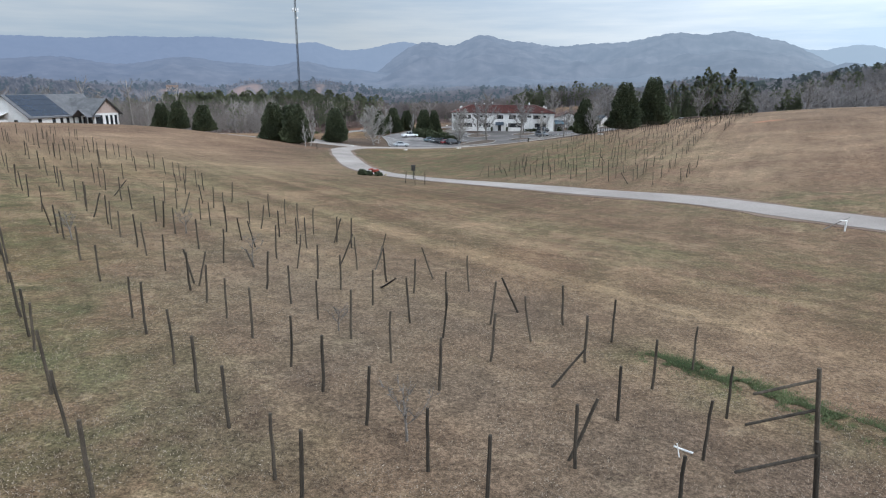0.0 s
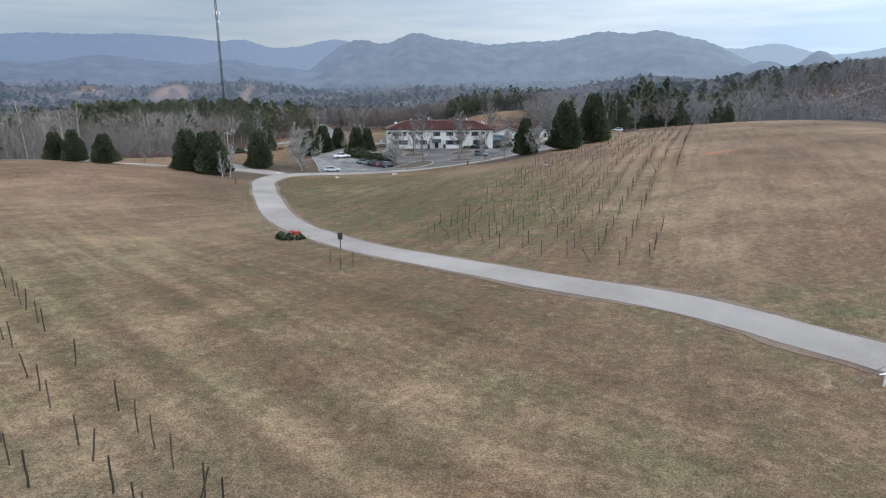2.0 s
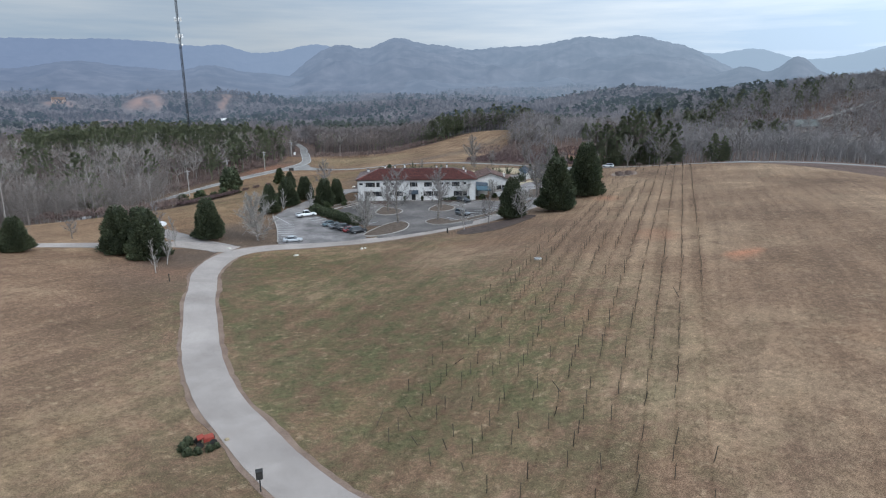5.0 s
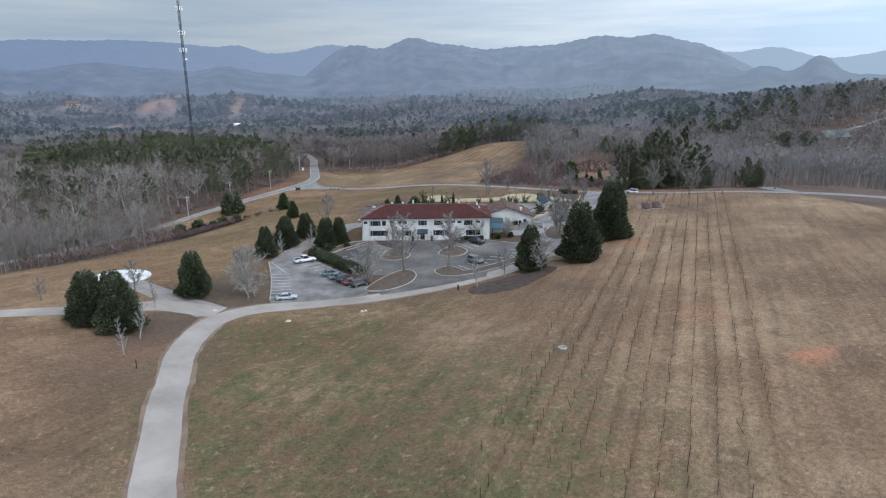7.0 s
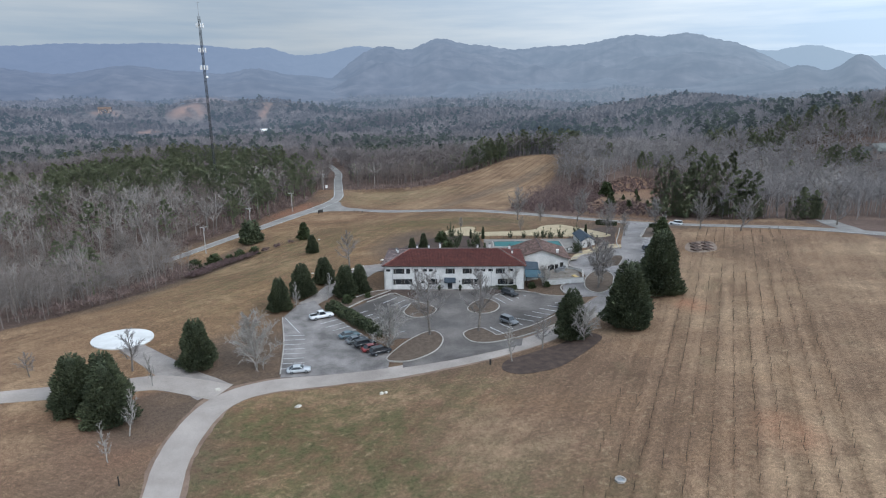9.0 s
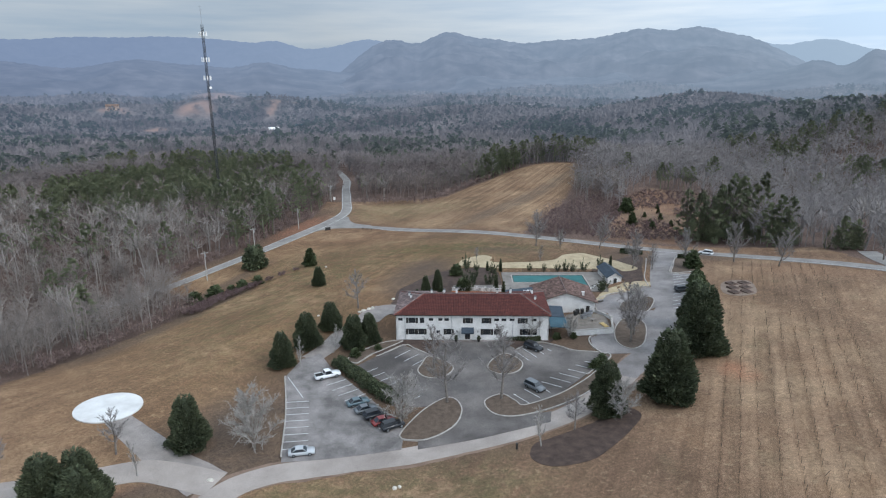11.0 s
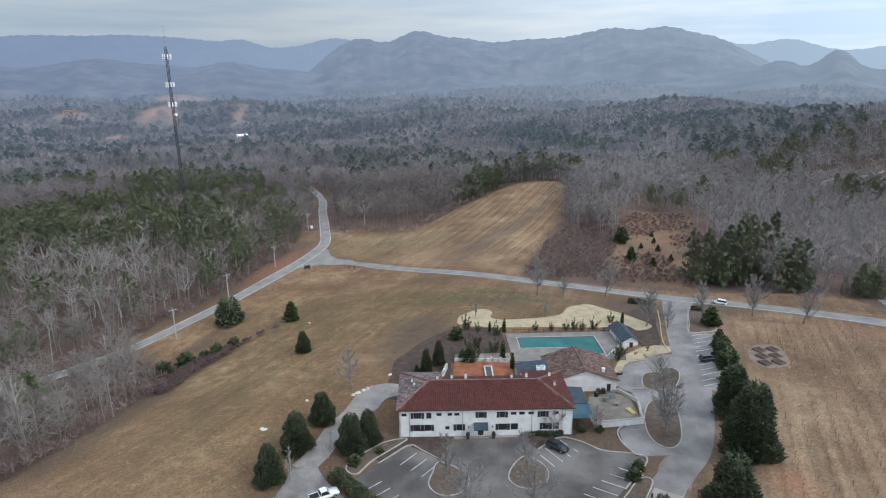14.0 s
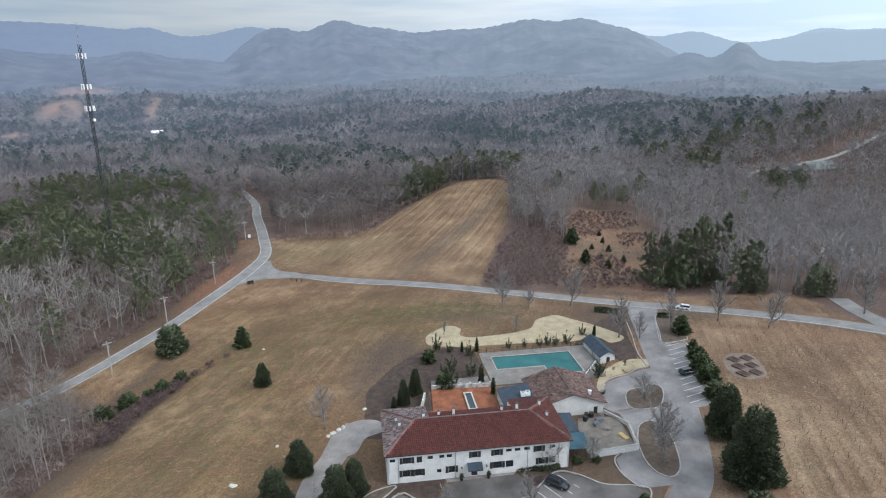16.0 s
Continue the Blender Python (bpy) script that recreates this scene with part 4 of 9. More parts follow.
def woods_tree(seed, h=1.0, limbs=9, twigs=16, w=0.0046, low=0.30, spread=0.38):
    """A light leafless tree, one metre tall, for a wood of thousands."""
    rng = np.random.default_rng(seed)
    v, t = [], []
    bend = rng.normal(size=2) * 0.03
    mid, end = np.array([bend[0], bend[1], 0.5]), np.array([bend[0] * 1.5, bend[1] * 2, 0.95])
    limb(v, t, np.array([0, 0, -0.03]), mid, 0.011, 0.008)
    limb(v, t, mid, end, 0.008, 0.002)
    for i in range(limbs):
        s = low + (0.95 - low) * (i + rng.uniform(0, 0.9)) / limbs
        b = mid * (s / 0.5) if s < 0.5 else mid + (end - mid) * (s - 0.5) / 0.45
        a = i * 2.4 + rng.uniform(-0.5, 0.5)
        d = np.array([math.cos(a), math.sin(a), rng.uniform(0.35, 1.2)])
        d /= np.linalg.norm(d)
        reach = spread * (1.1 - s) ** 0.5 * rng.uniform(0.8, 1.2)
        e = b + d * reach
        sliver(v, t, b, e, w * 1.3, rng)
        sliver(v, t, b, e, w * 1.3, rng)
        for _ in range(twigs):
            c = b + (e - b) * rng.uniform(0.15, 1)
            g = d + rng.normal(size=3) * 0.75 + (0, 0, 0.2)
            g /= np.linalg.norm(g)
            sliver(v, t, c, c + g * reach * rng.uniform(0.3, 0.7), w, rng)
    return np.array(v), np.array(t)


def crowned_tree(seed, limbs=8, twigs=13, w=0.0042, low=0.32, spread=0.36, trunk=0.012, lift=0.9):
    """A woodland tree with stout forked limbs that show, one metre tall."""
    rng = np.random.default_rng(seed)
    v, t = [], []
    bend = rng.normal(size=2) * 0.025
    fork = np.array([bend[0], bend[1], low + 0.08])
    end = np.array([bend[0] * 2, bend[1] * 2, 0.86])
    limb(v, t, np.array([0, 0, -0.03]), fork, trunk, trunk * 0.8, 4)
    limb(v, t, fork, end, trunk * 0.8, 0.003, 3)
    for i in range(limbs):
        s = rng.uniform(0, 0.7) * i / limbs
        b = fork + (end - fork) * s
        a = i * 2.4 + rng.uniform(-0.4, 0.4)
        d = np.array([math.cos(a), math.sin(a), lift * rng.uniform(0.7, 1.5)])
        d /= np.linalg.norm(d)
        reach = spread * rng.uniform(0.75, 1.15) * (1 - 0.4 * s)
        k = b + d * reach * 0.5
        d2 = d + rng.normal(size=3) * 0.25 + (0, 0, 0.35)
        d2 /= np.linalg.norm(d2)
        e = k + d2 * reach * 0.65
        limb(v, t, b, k, trunk * 0.55, trunk * 0.36)
        limb(v, t, k, e, trunk * 0.36, 0.0015)
        for j in range(twigs):
            f = rng.uniform(0.2, 2)
            c = b + (k - b) * f if f < 1 else k + (e - k) * (f - 1)
            g = (d if f < 1 else d2) + rng.normal(size=3) * 0.6 + (0, 0, 0.25)
            g /= np.linalg.norm(g)
            sliver(v, t, c, c + g * reach * rng.uniform(0.25, 0.6), w * rng.uniform(0.6, 1.2), rng)
    return np.array(v), np.array(t)


def puff_tree(seed, blades=16, w=0.02, trunk=True, flat=0.30):
    """A leafless tree far off, one metre tall: a stem and a haze of twigs."""
    rng = np.random.default_rng(seed)
    v, t = [], []
    if trunk:
        sliver(v, t, np.array([0, 0, -0.02]), np.array([rng.normal() * 0.03, rng.normal() * 0.03, 0.8]), 0.014, rng)
    for _ in range(blades):
        d = rng.normal(size=3)
        c = np.array([0, 0, 0.60]) + d / np.linalg.norm(d) * rng.uniform(0.1, 1) ** 0.5 * (flat, flat, 0.34)
        g = (c - (0, 0, 0.25)) + rng.normal(size=3) * 0.18
        g /= np.linalg.norm(g)
        sliver(v, t, c - g * 0.12, c + g * rng.uniform(0.10, 0.2), w * rng.uniform(0.7, 1.4), rng)
    return np.array(v), np.array(t)


def conifer_crown(seed, n=1500, leaf=0.055, shape=0.75, ragged=0.16, low=0.03, width=0.36, upright=0.5):
    """A dense evergreen crown, one metre tall: sprays of foliage over a lumpy cone, round a dark core."""
    rng = np.random.default_rng(seed)
    s = 1 - np.sqrt(1 - rng.uniform(0, 0.995, n))
    a = rng.uniform(0, 2 * math.pi, n)
    lump = 1 + ragged * np.sin(a * 3 + 9 * s + seed) + ragged * np.sin(a * 5 - 17 * s + 2 * seed) + rng.normal(size=n) * ragged * 0.5
    prof = np.minimum(1, (1 - s) ** shape * 1.02) * np.minimum(1, (s / 0.12 + 0.62))
    r = width * prof * lump * np.sqrt(rng.uniform(0.66, 1.0, n))
    c = np.column_stack([r * np.cos(a), r * np.sin(a), low + s * (1 - low)])
    outw = np.column_stack([np.cos(a), np.sin(a), upright + rng.normal(size=n) * 0.35]) + rng.normal(size=(n, 3)) * 0.3
    outw /= np.linalg.norm(outw, axis=1)[:, None]
    side = np.cross(outw, rng.normal(size=(n, 3)))
    side /= np.linalg.norm(side, axis=1)[:, None]
    size = leaf * rng.uniform(0.6, 1.3, n)[:, None]
    tip = c + outw * size * 1.5
    v = np.stack([c - side * size * 0.55 - outw * size * 0.5, c + side * size * 0.55 - outw * size * 0.5, tip + side * size * 0.16, tip - side * size * 0.16], 1).reshape(-1, 3)
    k = np.arange(n)[:, None] * 4
    t = np.concatenate([k + (0, 1, 2), k + (0, 2, 3)])
    cv, ct = [], []
    for j in range(9):
        z = j / 8
        for i in range(10):
            w = 2 * math.pi * i / 10
            rr = width * 0.74 * min(1, (1 - z) ** shape) * min(1, z / 0.12 + 0.55) * (1 + ragged * 0.8 * math.sin(3 * w + 9 * z + seed))
            cv.append((rr * math.cos(w), rr * math.sin(w), low + z * (0.93 - low)))
    for j in range(8):
        for i in range(10):
            p, q = j * 10 + i, j * 10 + (i + 1) % 10
            ct += [(p, q, q + 10), (p, q + 10, p + 10)]
    return np.concatenate([v, np.array(cv)]), np.concatenate([t, np.array(ct) + len(v)])


def pine_tree(seed, tufts=64, blades=6, low=0.24, wide=0.20, leaf=0.03):
    """A light woodland pine, one metre tall: a bare lower trunk and a rounded crown of tufted boughs."""
    rng = np.random.default_rng(seed)
    v, t = [], []
    limb(v, t, np.array([0, 0, -0.03]), np.array([rng.normal() * 0.01, rng.normal() * 0.01, 0.95]), 0.012, 0.003)
    for i in range(tufts):
        u = (i + rng.uniform(0, 1)) / tufts
        a = rng.uniform(0, 2 * math.pi)
        r = wide * (1 - u) ** 0.5 * min(1, u * 3 + 0.45) * rng.uniform(0.2, 1.1) ** 0.6
        c = np.array([r * math.cos(a), r * math.sin(a), low + (0.97 - low) * u - 0.12 * r])
        for _ in range(blades):
            d = rng.normal(size=3) * (1, 1, 0.7) + (math.cos(a) * 0.5, math.sin(a) * 0.5, 0.3)
            d /= np.linalg.norm(d)
            sliver(v, t, c - d * leaf, c + d * rng.uniform(leaf, 2 * leaf), leaf, rng)
    return np.array(v), np.array(t)


def scattered(name, kinds, places, sizes, material, label, seed, category="woods", widen=(0.9, 1.25)):
    """Thousands of light trees in one mesh, each turned and sized at random."""
    rng = np.random.default_rng(seed)
    vs, ts, base = [], [], 0
    pick = rng.integers(0, len(kinds), len(places))
    z = ground_height(places[:, 0], places[:, 1])
    for k, (v, t) in enumerate(kinds):
        m = np.where(pick == k)[0]
        if not len(m):
            continue
        a = rng.uniform(0, 2 * math.pi, len(m))
        sc = sizes[m] * rng.uniform(0.8, 1.15, len(m))
        sw = sc * rng.uniform(*widen, len(m))
        c, s = np.cos(a) * sw, np.sin(a) * sw
        x = v[None, :, 0] * c[:, None] - v[None, :, 1] * s[:, None] + places[m, 0][:, None]
        y = v[None, :, 0] * s[:, None] + v[None, :, 1] * c[:, None] + places[m, 1][:, None]
        zz = v[None, :, 2] * sc[:, None] + z[m][:, None]
        vs.append(np.stack([x, y, zz], -1).reshape(-1, 3))
        ts.append((t[None] + (np.arange(len(m)) * len(v))[:, None, None] + base).reshape(-1, 3))
        base += len(m) * len(v)
    return tagged(new(name, fast_mesh(name, np.concatenate(vs), np.concatenate(ts), material)), label, category, kind="stuff")


def sown(x0, x1, y0, y1, gap, seed, keep=None):
    """Uneven places about one gap apart in a rectangle of the plan, where keep() is true."""
    rng = np.random.default_rng(seed)
    xs, ys = np.meshgrid(np.arange(x0, x1, gap), np.arange(y0, y1, gap))
    p = np.column_stack([xs.ravel(), ys.ravel()]) + rng.uniform(-0.5, 0.5, (xs.size, 2)) * gap * 1.1
    return p if keep is None else p[keep(p[:, 0], p[:, 1])]


def far_from(x, y, line, gap):
    """True where a place keeps its distance from a line."""
    l = curve_through(line, 4)
    ok = np.ones(len(x), bool)
    for k in range(0, len(x), 4000):
        d = np.hypot(x[k : k + 4000, None] - l[None, :, 0], y[k : k + 4000, None] - l[None, :, 1]).min(1)
        ok[k : k + 4000] = d > gap
    return ok


# ---------------------------------------------------------------- woods
BARE = [woods_tree(s) for s in range(8)]
FINE = [woods_tree(200 + s, 1.0, 15, 26, 0.0026, 0.22, 0.34) for s in range(6)]
CROWNED = [crowned_tree(600 + s) for s in range(8)]
STEMS = [crowned_tree(640 + s, 6, 8, 0.003, 0.5, 0.22, 0.0085, 1.6) for s in range(5)]
BARE_MID = [woods_tree(660 + s, 1.0, 8, 9, 0.0075, 0.3, 0.40) for s in range(6)]
BARE_THIN = [puff_tree(30 + s, 34, 0.018) for s in range(8)]
PINES = [pine_tree(70 + s, 64, 6, 0.20 + 0.05 * s, 0.23, 0.023) for s in range(6)]
PINES_FULL = [pine_tree(80 + s, 62, 6, 0.04 + 0.03 * s, 0.24) for s in range(4)]
PINES_FAR = [pine_tree(90 + s, 26, 4, 0.12, 0.22, 0.05) for s in range(4)]


def open_ground(x, y):
    return in_field(x, y) > 0.35


# evergreen stands in the woods: x, y, half sizes, turn, share
STANDS = [(90, 545, 56, 16, 14, 0.85), (330, 695, 40, 20, 0, 0.5), (331, 627, 24, 28, 0, 0.5), (309, 565, 14, 16, 0, 0.6), (420, 660, 60, 32, 10, 0.45), (371, 728, 46, 22, 0, 0.5), (315, 498, 7, 26, 20, 0.7), (172, 468, 12, 18, 0, 0.5), (-72, 358, 9, 26, -28, 0.3),
          (215, 1070, 60, 55, 0, 0.7), (258, 930, 26, 90, 15, 0.7), (389, 1000, 66, 40, 0, 0.6), (458, 975, 60, 36, 0, 0.6), (100, 1595, 110, 36, 0, 0.7), (219, 1335, 70, 36, 0, 0.65), (-580, 1200, 66, 36, 0, 0.8), (-461, 906, 36, 20, 0, 0.8), (-304, 708, 34, 14, 0, 0.7), (-234, 625, 26, 12, 0, 0.7), (-145, 1955, 150, 50, 0, 0.7), (590, 2310, 160, 60, 0, 0.7), (-150, 1480, 90, 30, 0, 0.6), (700, 1500, 130, 50, 0, 0.6)]
MAST_PINES = [(-205, 470), (-182, 418), (-138, 386), (-116, 408), (-89, 388), (-56, 368), (-47, 430), (-74, 560), (-84, 640), (-140, 755), (-205, 770), (-190, 640), (-182, 560), (-194, 515)]


def pine_share(x, y):
    """Where the woods turn evergreen."""
    patchy = rough_field(x + 4000, y + 4000, 26, 8)
    p = (0.10 + 0.42 * soft(patchy, 0.42, 0.60)) * inside(x, y, MAST_PINES, 12) * (1 - 0.35 * soft(y, 560, 700))
    for cx, cy, rx, ry, turn, share in STANDS:
        p = p + share * (0.5 if cy > 620 else 1.0) * blob(x, y, cx, cy, rx, ry, turn, 0.6)
    far = soft(y, 620, 760)
    sparse = 1 - soft(x, 60, 110) * (1 - soft(y, 430, 520))
    return p + sparse * 0.015 + sparse * 0.05 * (np.sin(x / 61 + 1) * np.sin(y / 83) > 0.25) + 0.17 * far * soft(rough_field(x + 9000, y + 9000, 130, 4) * 0.6 + rough_field(x + 9000, y + 9000, 50, 5) * 0.4, 0.56, 0.70)


def sorted_by_kind(p, seed):
    r = np.random.default_rng(seed).uniform(size=len(p))
    m = r < pine_share(p[:, 0], p[:, 1])
    return p[~m], p[m]


def not_road(x, y, gap=7):
    return far_from(x, y, FAR, gap) & far_from(x, y, CROSS, gap) & far_from(x, y, [(330, 541), (338, 548), (352, 549), (366, 540), (395, 538), (470, 556)], gap) & far_from(x, y, [(150, 252), (158, 272), (163, 284)], gap)


west = sown(-330, -40, 170, 640, 5.2, 1, lambda x, y: ~open_ground(x, y) & not_road(x, y) & (x > -110 - 0.62 * y + 60))
east = sown(60, 640, 285, 640, 6.4, 2, lambda x, y: ~open_ground(x, y) & not_road(x, y, 9) & (x < 120 + 0.8 * y) & (y > 305 - 0.9 * (x - 110)) & (y > 575 - 2.0 * (x - 40)) & (blob(x, y, 372, 517, 24, 11) < 0.5))
north = sown(-60, 130, 440, 640, 5.2, 3, lambda x, y: ~open_ground(x, y) & not_road(x, y, 9))
for part_of, seed, size, bark in ((west, 11, 16.0, WOODS), (east, 12, 16.5, EAST_WOODS), (north, 13, 15.0, WOODS)):
    leafless, pines = sorted_by_kind(part_of, seed)
    dice = np.random.default_rng(seed).uniform(size=len(leafless))
    if seed == 11:
        edge = (leafless[:, 1] < 345) & (leafless[:, 0] > -150)
        scattered("bare_woods", FINE, leafless[edge & (dice > 0.12)], np.full(len(leafless), 13.0), EDGE_WOODS, "fine-twigged bare trees along the lawn", 18)
        scattered("bare_woods", STEMS, leafless[edge & (dice < 0.16)], np.full(len(leafless), 18.5), PALE_WOODS, "tall slender pale trunks along the lawn", 19, widen=(0.8, 1.1))
        leafless, dice = leafless[~edge], dice[~edge]
    far_off = (leafless[:, 1] > 490) | (leafless[:, 0] > 400)
    grand = dice < (np.where(leafless[:, 1] < 440, 0.42, 0.24) if seed == 11 else 0.10)
    scattered("bare_woods", CROWNED, leafless[grand & ~far_off], np.full(len(leafless), size * 1.12), PALE_WOODS, "pale-limbed leafless trees among the woods", seed + 40, widen=(0.95, 1.35))
    scattered("bare_woods", BARE, leafless[~grand & ~far_off], np.full(len(leafless), size * 0.88), bark, "leafless grey-brown winter woods beside the road", seed)
    scattered("bare_woods", BARE_MID, leafless[far_off], np.full(len(leafless), size), FAR_WOODS if seed != 12 else EAST_WOODS, "leafless grey-brown woods farther off", seed + 60, widen=(1.0, 1.4))
    scattered("pine_woods", PINES, pines, np.full(len(pines), size + 3.5 if seed != 13 else 12.5), PINE, "olive green pines among the bare woods", seed + 20, widen=(1.0, 1.5))
in_view = lambda x, y: (np.abs(x - 0.02 * y) < 0.85 * y + 60)  # noqa: E731
middle = sown(-700, 800, 640, 1000, 8.0, 4, lambda x, y: in_view(x, y) & (blob(x, y, -300, 858, 34, 20) < 0.5))
leafless, pines = sorted_by_kind(middle, 14)
right = leafless[:, 0] > 210 + 60 * rough_field(leafless[:, 0] + 4000, leafless[:, 1], 90, 3)
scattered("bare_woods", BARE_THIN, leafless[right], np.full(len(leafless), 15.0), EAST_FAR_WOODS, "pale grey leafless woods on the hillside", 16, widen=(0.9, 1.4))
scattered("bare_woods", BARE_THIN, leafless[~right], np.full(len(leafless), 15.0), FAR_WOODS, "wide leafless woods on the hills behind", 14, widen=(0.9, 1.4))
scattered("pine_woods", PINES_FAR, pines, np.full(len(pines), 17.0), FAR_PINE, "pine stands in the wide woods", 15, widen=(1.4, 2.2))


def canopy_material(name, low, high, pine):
    """The floor of endless winter woods, miles off: grey twigs and leaf litter with stands of pine and opened clay,
    under a painted haze glow.
    """
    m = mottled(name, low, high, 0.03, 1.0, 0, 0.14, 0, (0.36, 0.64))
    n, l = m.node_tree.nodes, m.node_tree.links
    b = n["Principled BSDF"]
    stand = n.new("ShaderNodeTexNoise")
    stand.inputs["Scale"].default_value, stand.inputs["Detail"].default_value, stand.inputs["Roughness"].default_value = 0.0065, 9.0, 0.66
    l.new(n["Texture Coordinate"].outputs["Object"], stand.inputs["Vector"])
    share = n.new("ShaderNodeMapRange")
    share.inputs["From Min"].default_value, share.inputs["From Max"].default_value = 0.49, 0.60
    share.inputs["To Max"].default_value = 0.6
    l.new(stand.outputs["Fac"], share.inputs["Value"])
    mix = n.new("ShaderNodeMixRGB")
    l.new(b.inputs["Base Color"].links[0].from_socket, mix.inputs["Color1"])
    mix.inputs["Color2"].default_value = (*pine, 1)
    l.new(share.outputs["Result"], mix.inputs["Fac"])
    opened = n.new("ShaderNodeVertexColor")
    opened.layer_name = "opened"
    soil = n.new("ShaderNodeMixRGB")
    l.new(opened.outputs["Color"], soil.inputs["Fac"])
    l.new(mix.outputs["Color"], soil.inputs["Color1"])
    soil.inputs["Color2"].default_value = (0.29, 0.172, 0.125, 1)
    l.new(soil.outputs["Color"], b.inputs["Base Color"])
    # distance haze is mixed over the floor colour as emission
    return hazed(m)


# clay banks and fields opened in the far woods: x, y, half sizes
OPENED = [(-450, 1452, 34, 26), (-290, 1452, 12, 22), (-276, 1482, 34, 8), (-478, 1288, 34, 12), (-605, 1415, 26, 14), (-700, 2400, 90, 60), (904, 2203, 14, 12), (-150, 2250, 50, 40), (230, 2500, 60, 40), (-420, 2050, 60, 30)]


def opened_up(x, y):
    ragged = rough_field(x + 9000, y + 9000, 22, 33) * 0.6 + rough_field(x + 9000, y + 9000, 9, 34) * 0.4
    return np.clip(sum(blob(x, y, a, b, c, d, 0, 0.7) for a, b, c, d in OPENED) * soft(ragged, 0.22, 0.62), 0, 1)


def canopy(name, near, far, rings, material, label, seed):
    """A belt of far wooded hills on which the far trees stand."""
    az = np.radians(np.linspace(-50, 52, 420))
    r = np.geomspace(near, far, rings)
    R, A = np.meshgrid(r, az, indexing="ij")
    x, y = R * np.sin(A), R * np.cos(A)
    bare_soil = opened_up(x, y)
    z = ground_height(x.ravel(), y.ravel()).reshape(x.shape)
    z += (1 - bare_soil) * (2.0 + 3.0 * rough_field(x + 9000, y + 9000, 14, seed)) + 3 * bare_soil
    z = z - 24 * (1 - soft(R, near, near * 1.02))
    i = np.arange(x.size).reshape(x.shape)
    q = np.stack([i[:-1, :-1], i[:-1, 1:], i[1:, 1:], i[1:, :-1]], -1).reshape(-1, 4)[:, ::-1]
    sheet = fast_mesh(name, np.stack([x, y, z], -1).reshape(-1, 3), q, material, True)
    paint = np.repeat(bare_soil.reshape(-1, 1), 4, 1).astype(np.float32)
    sheet.color_attributes.new("opened", "FLOAT_COLOR", "POINT").data.foreach_set("color", paint.ravel())
    return tagged(new(name, sheet), label, "woods", kind="structure")


# the distant twigs and needles get haze glow in their materials
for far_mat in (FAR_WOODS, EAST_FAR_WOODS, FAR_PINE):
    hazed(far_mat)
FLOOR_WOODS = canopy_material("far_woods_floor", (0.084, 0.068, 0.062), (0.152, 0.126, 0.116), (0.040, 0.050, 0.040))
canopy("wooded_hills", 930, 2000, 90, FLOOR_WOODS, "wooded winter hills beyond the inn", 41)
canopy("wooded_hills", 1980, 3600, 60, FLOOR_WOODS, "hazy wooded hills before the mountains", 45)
# the farthest belts: twig and pine colours with the same painted haze
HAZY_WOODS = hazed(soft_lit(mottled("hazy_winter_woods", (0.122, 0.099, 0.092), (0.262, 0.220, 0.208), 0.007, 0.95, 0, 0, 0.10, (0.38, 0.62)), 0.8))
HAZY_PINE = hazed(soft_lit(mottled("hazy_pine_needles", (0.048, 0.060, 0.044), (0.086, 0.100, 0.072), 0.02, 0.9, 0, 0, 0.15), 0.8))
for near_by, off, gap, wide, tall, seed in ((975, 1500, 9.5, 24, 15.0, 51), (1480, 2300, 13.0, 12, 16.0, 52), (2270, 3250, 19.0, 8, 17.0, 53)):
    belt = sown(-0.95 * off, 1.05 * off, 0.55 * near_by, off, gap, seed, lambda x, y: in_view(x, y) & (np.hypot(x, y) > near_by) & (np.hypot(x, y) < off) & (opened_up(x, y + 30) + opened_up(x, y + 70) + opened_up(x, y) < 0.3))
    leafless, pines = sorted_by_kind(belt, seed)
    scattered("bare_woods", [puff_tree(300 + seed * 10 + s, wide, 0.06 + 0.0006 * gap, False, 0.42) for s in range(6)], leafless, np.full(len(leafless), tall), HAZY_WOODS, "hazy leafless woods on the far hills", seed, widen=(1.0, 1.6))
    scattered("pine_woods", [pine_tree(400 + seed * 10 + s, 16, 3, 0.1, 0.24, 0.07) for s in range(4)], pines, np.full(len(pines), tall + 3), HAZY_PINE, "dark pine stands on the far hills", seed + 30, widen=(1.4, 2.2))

stand = sown(108, 190, 270, 372, 4.0, 71, lambda x, y: (blob(x, y, 137, 334, 16, 13, 0, 0.3) > 0.5) & not_road(x, y, 7))
rng = np.random.default_rng(77)
tall = rng.uniform(size=len(stand)) < 0.5
scattered("pine_woods", PINES_FULL, stand[tall], rng.choice((16.0, 21.0, 25.0, 26.0), tall.sum()), PINE, "dense stand of tall pines beside the cleared bank", 72, widen=(0.72, 1.0))
scattered("bare_woods", BARE, stand[~tall], np.full((~tall).sum(), 20.0), WOODS, "bare trees standing among the tall pines", 78)
young = sown(108, 190, 270, 372, 6.0, 82, lambda x, y: (blob(x, y, 135, 326, 18, 8, 0, 0.3) > 0.5) & not_road(x, y, 6))
scattered("pine_woods", PINES_FULL, young, np.full(len(young), 9.0), PINE, "young pines under the edge of the tall stand", 83, widen=(0.9, 1.2))
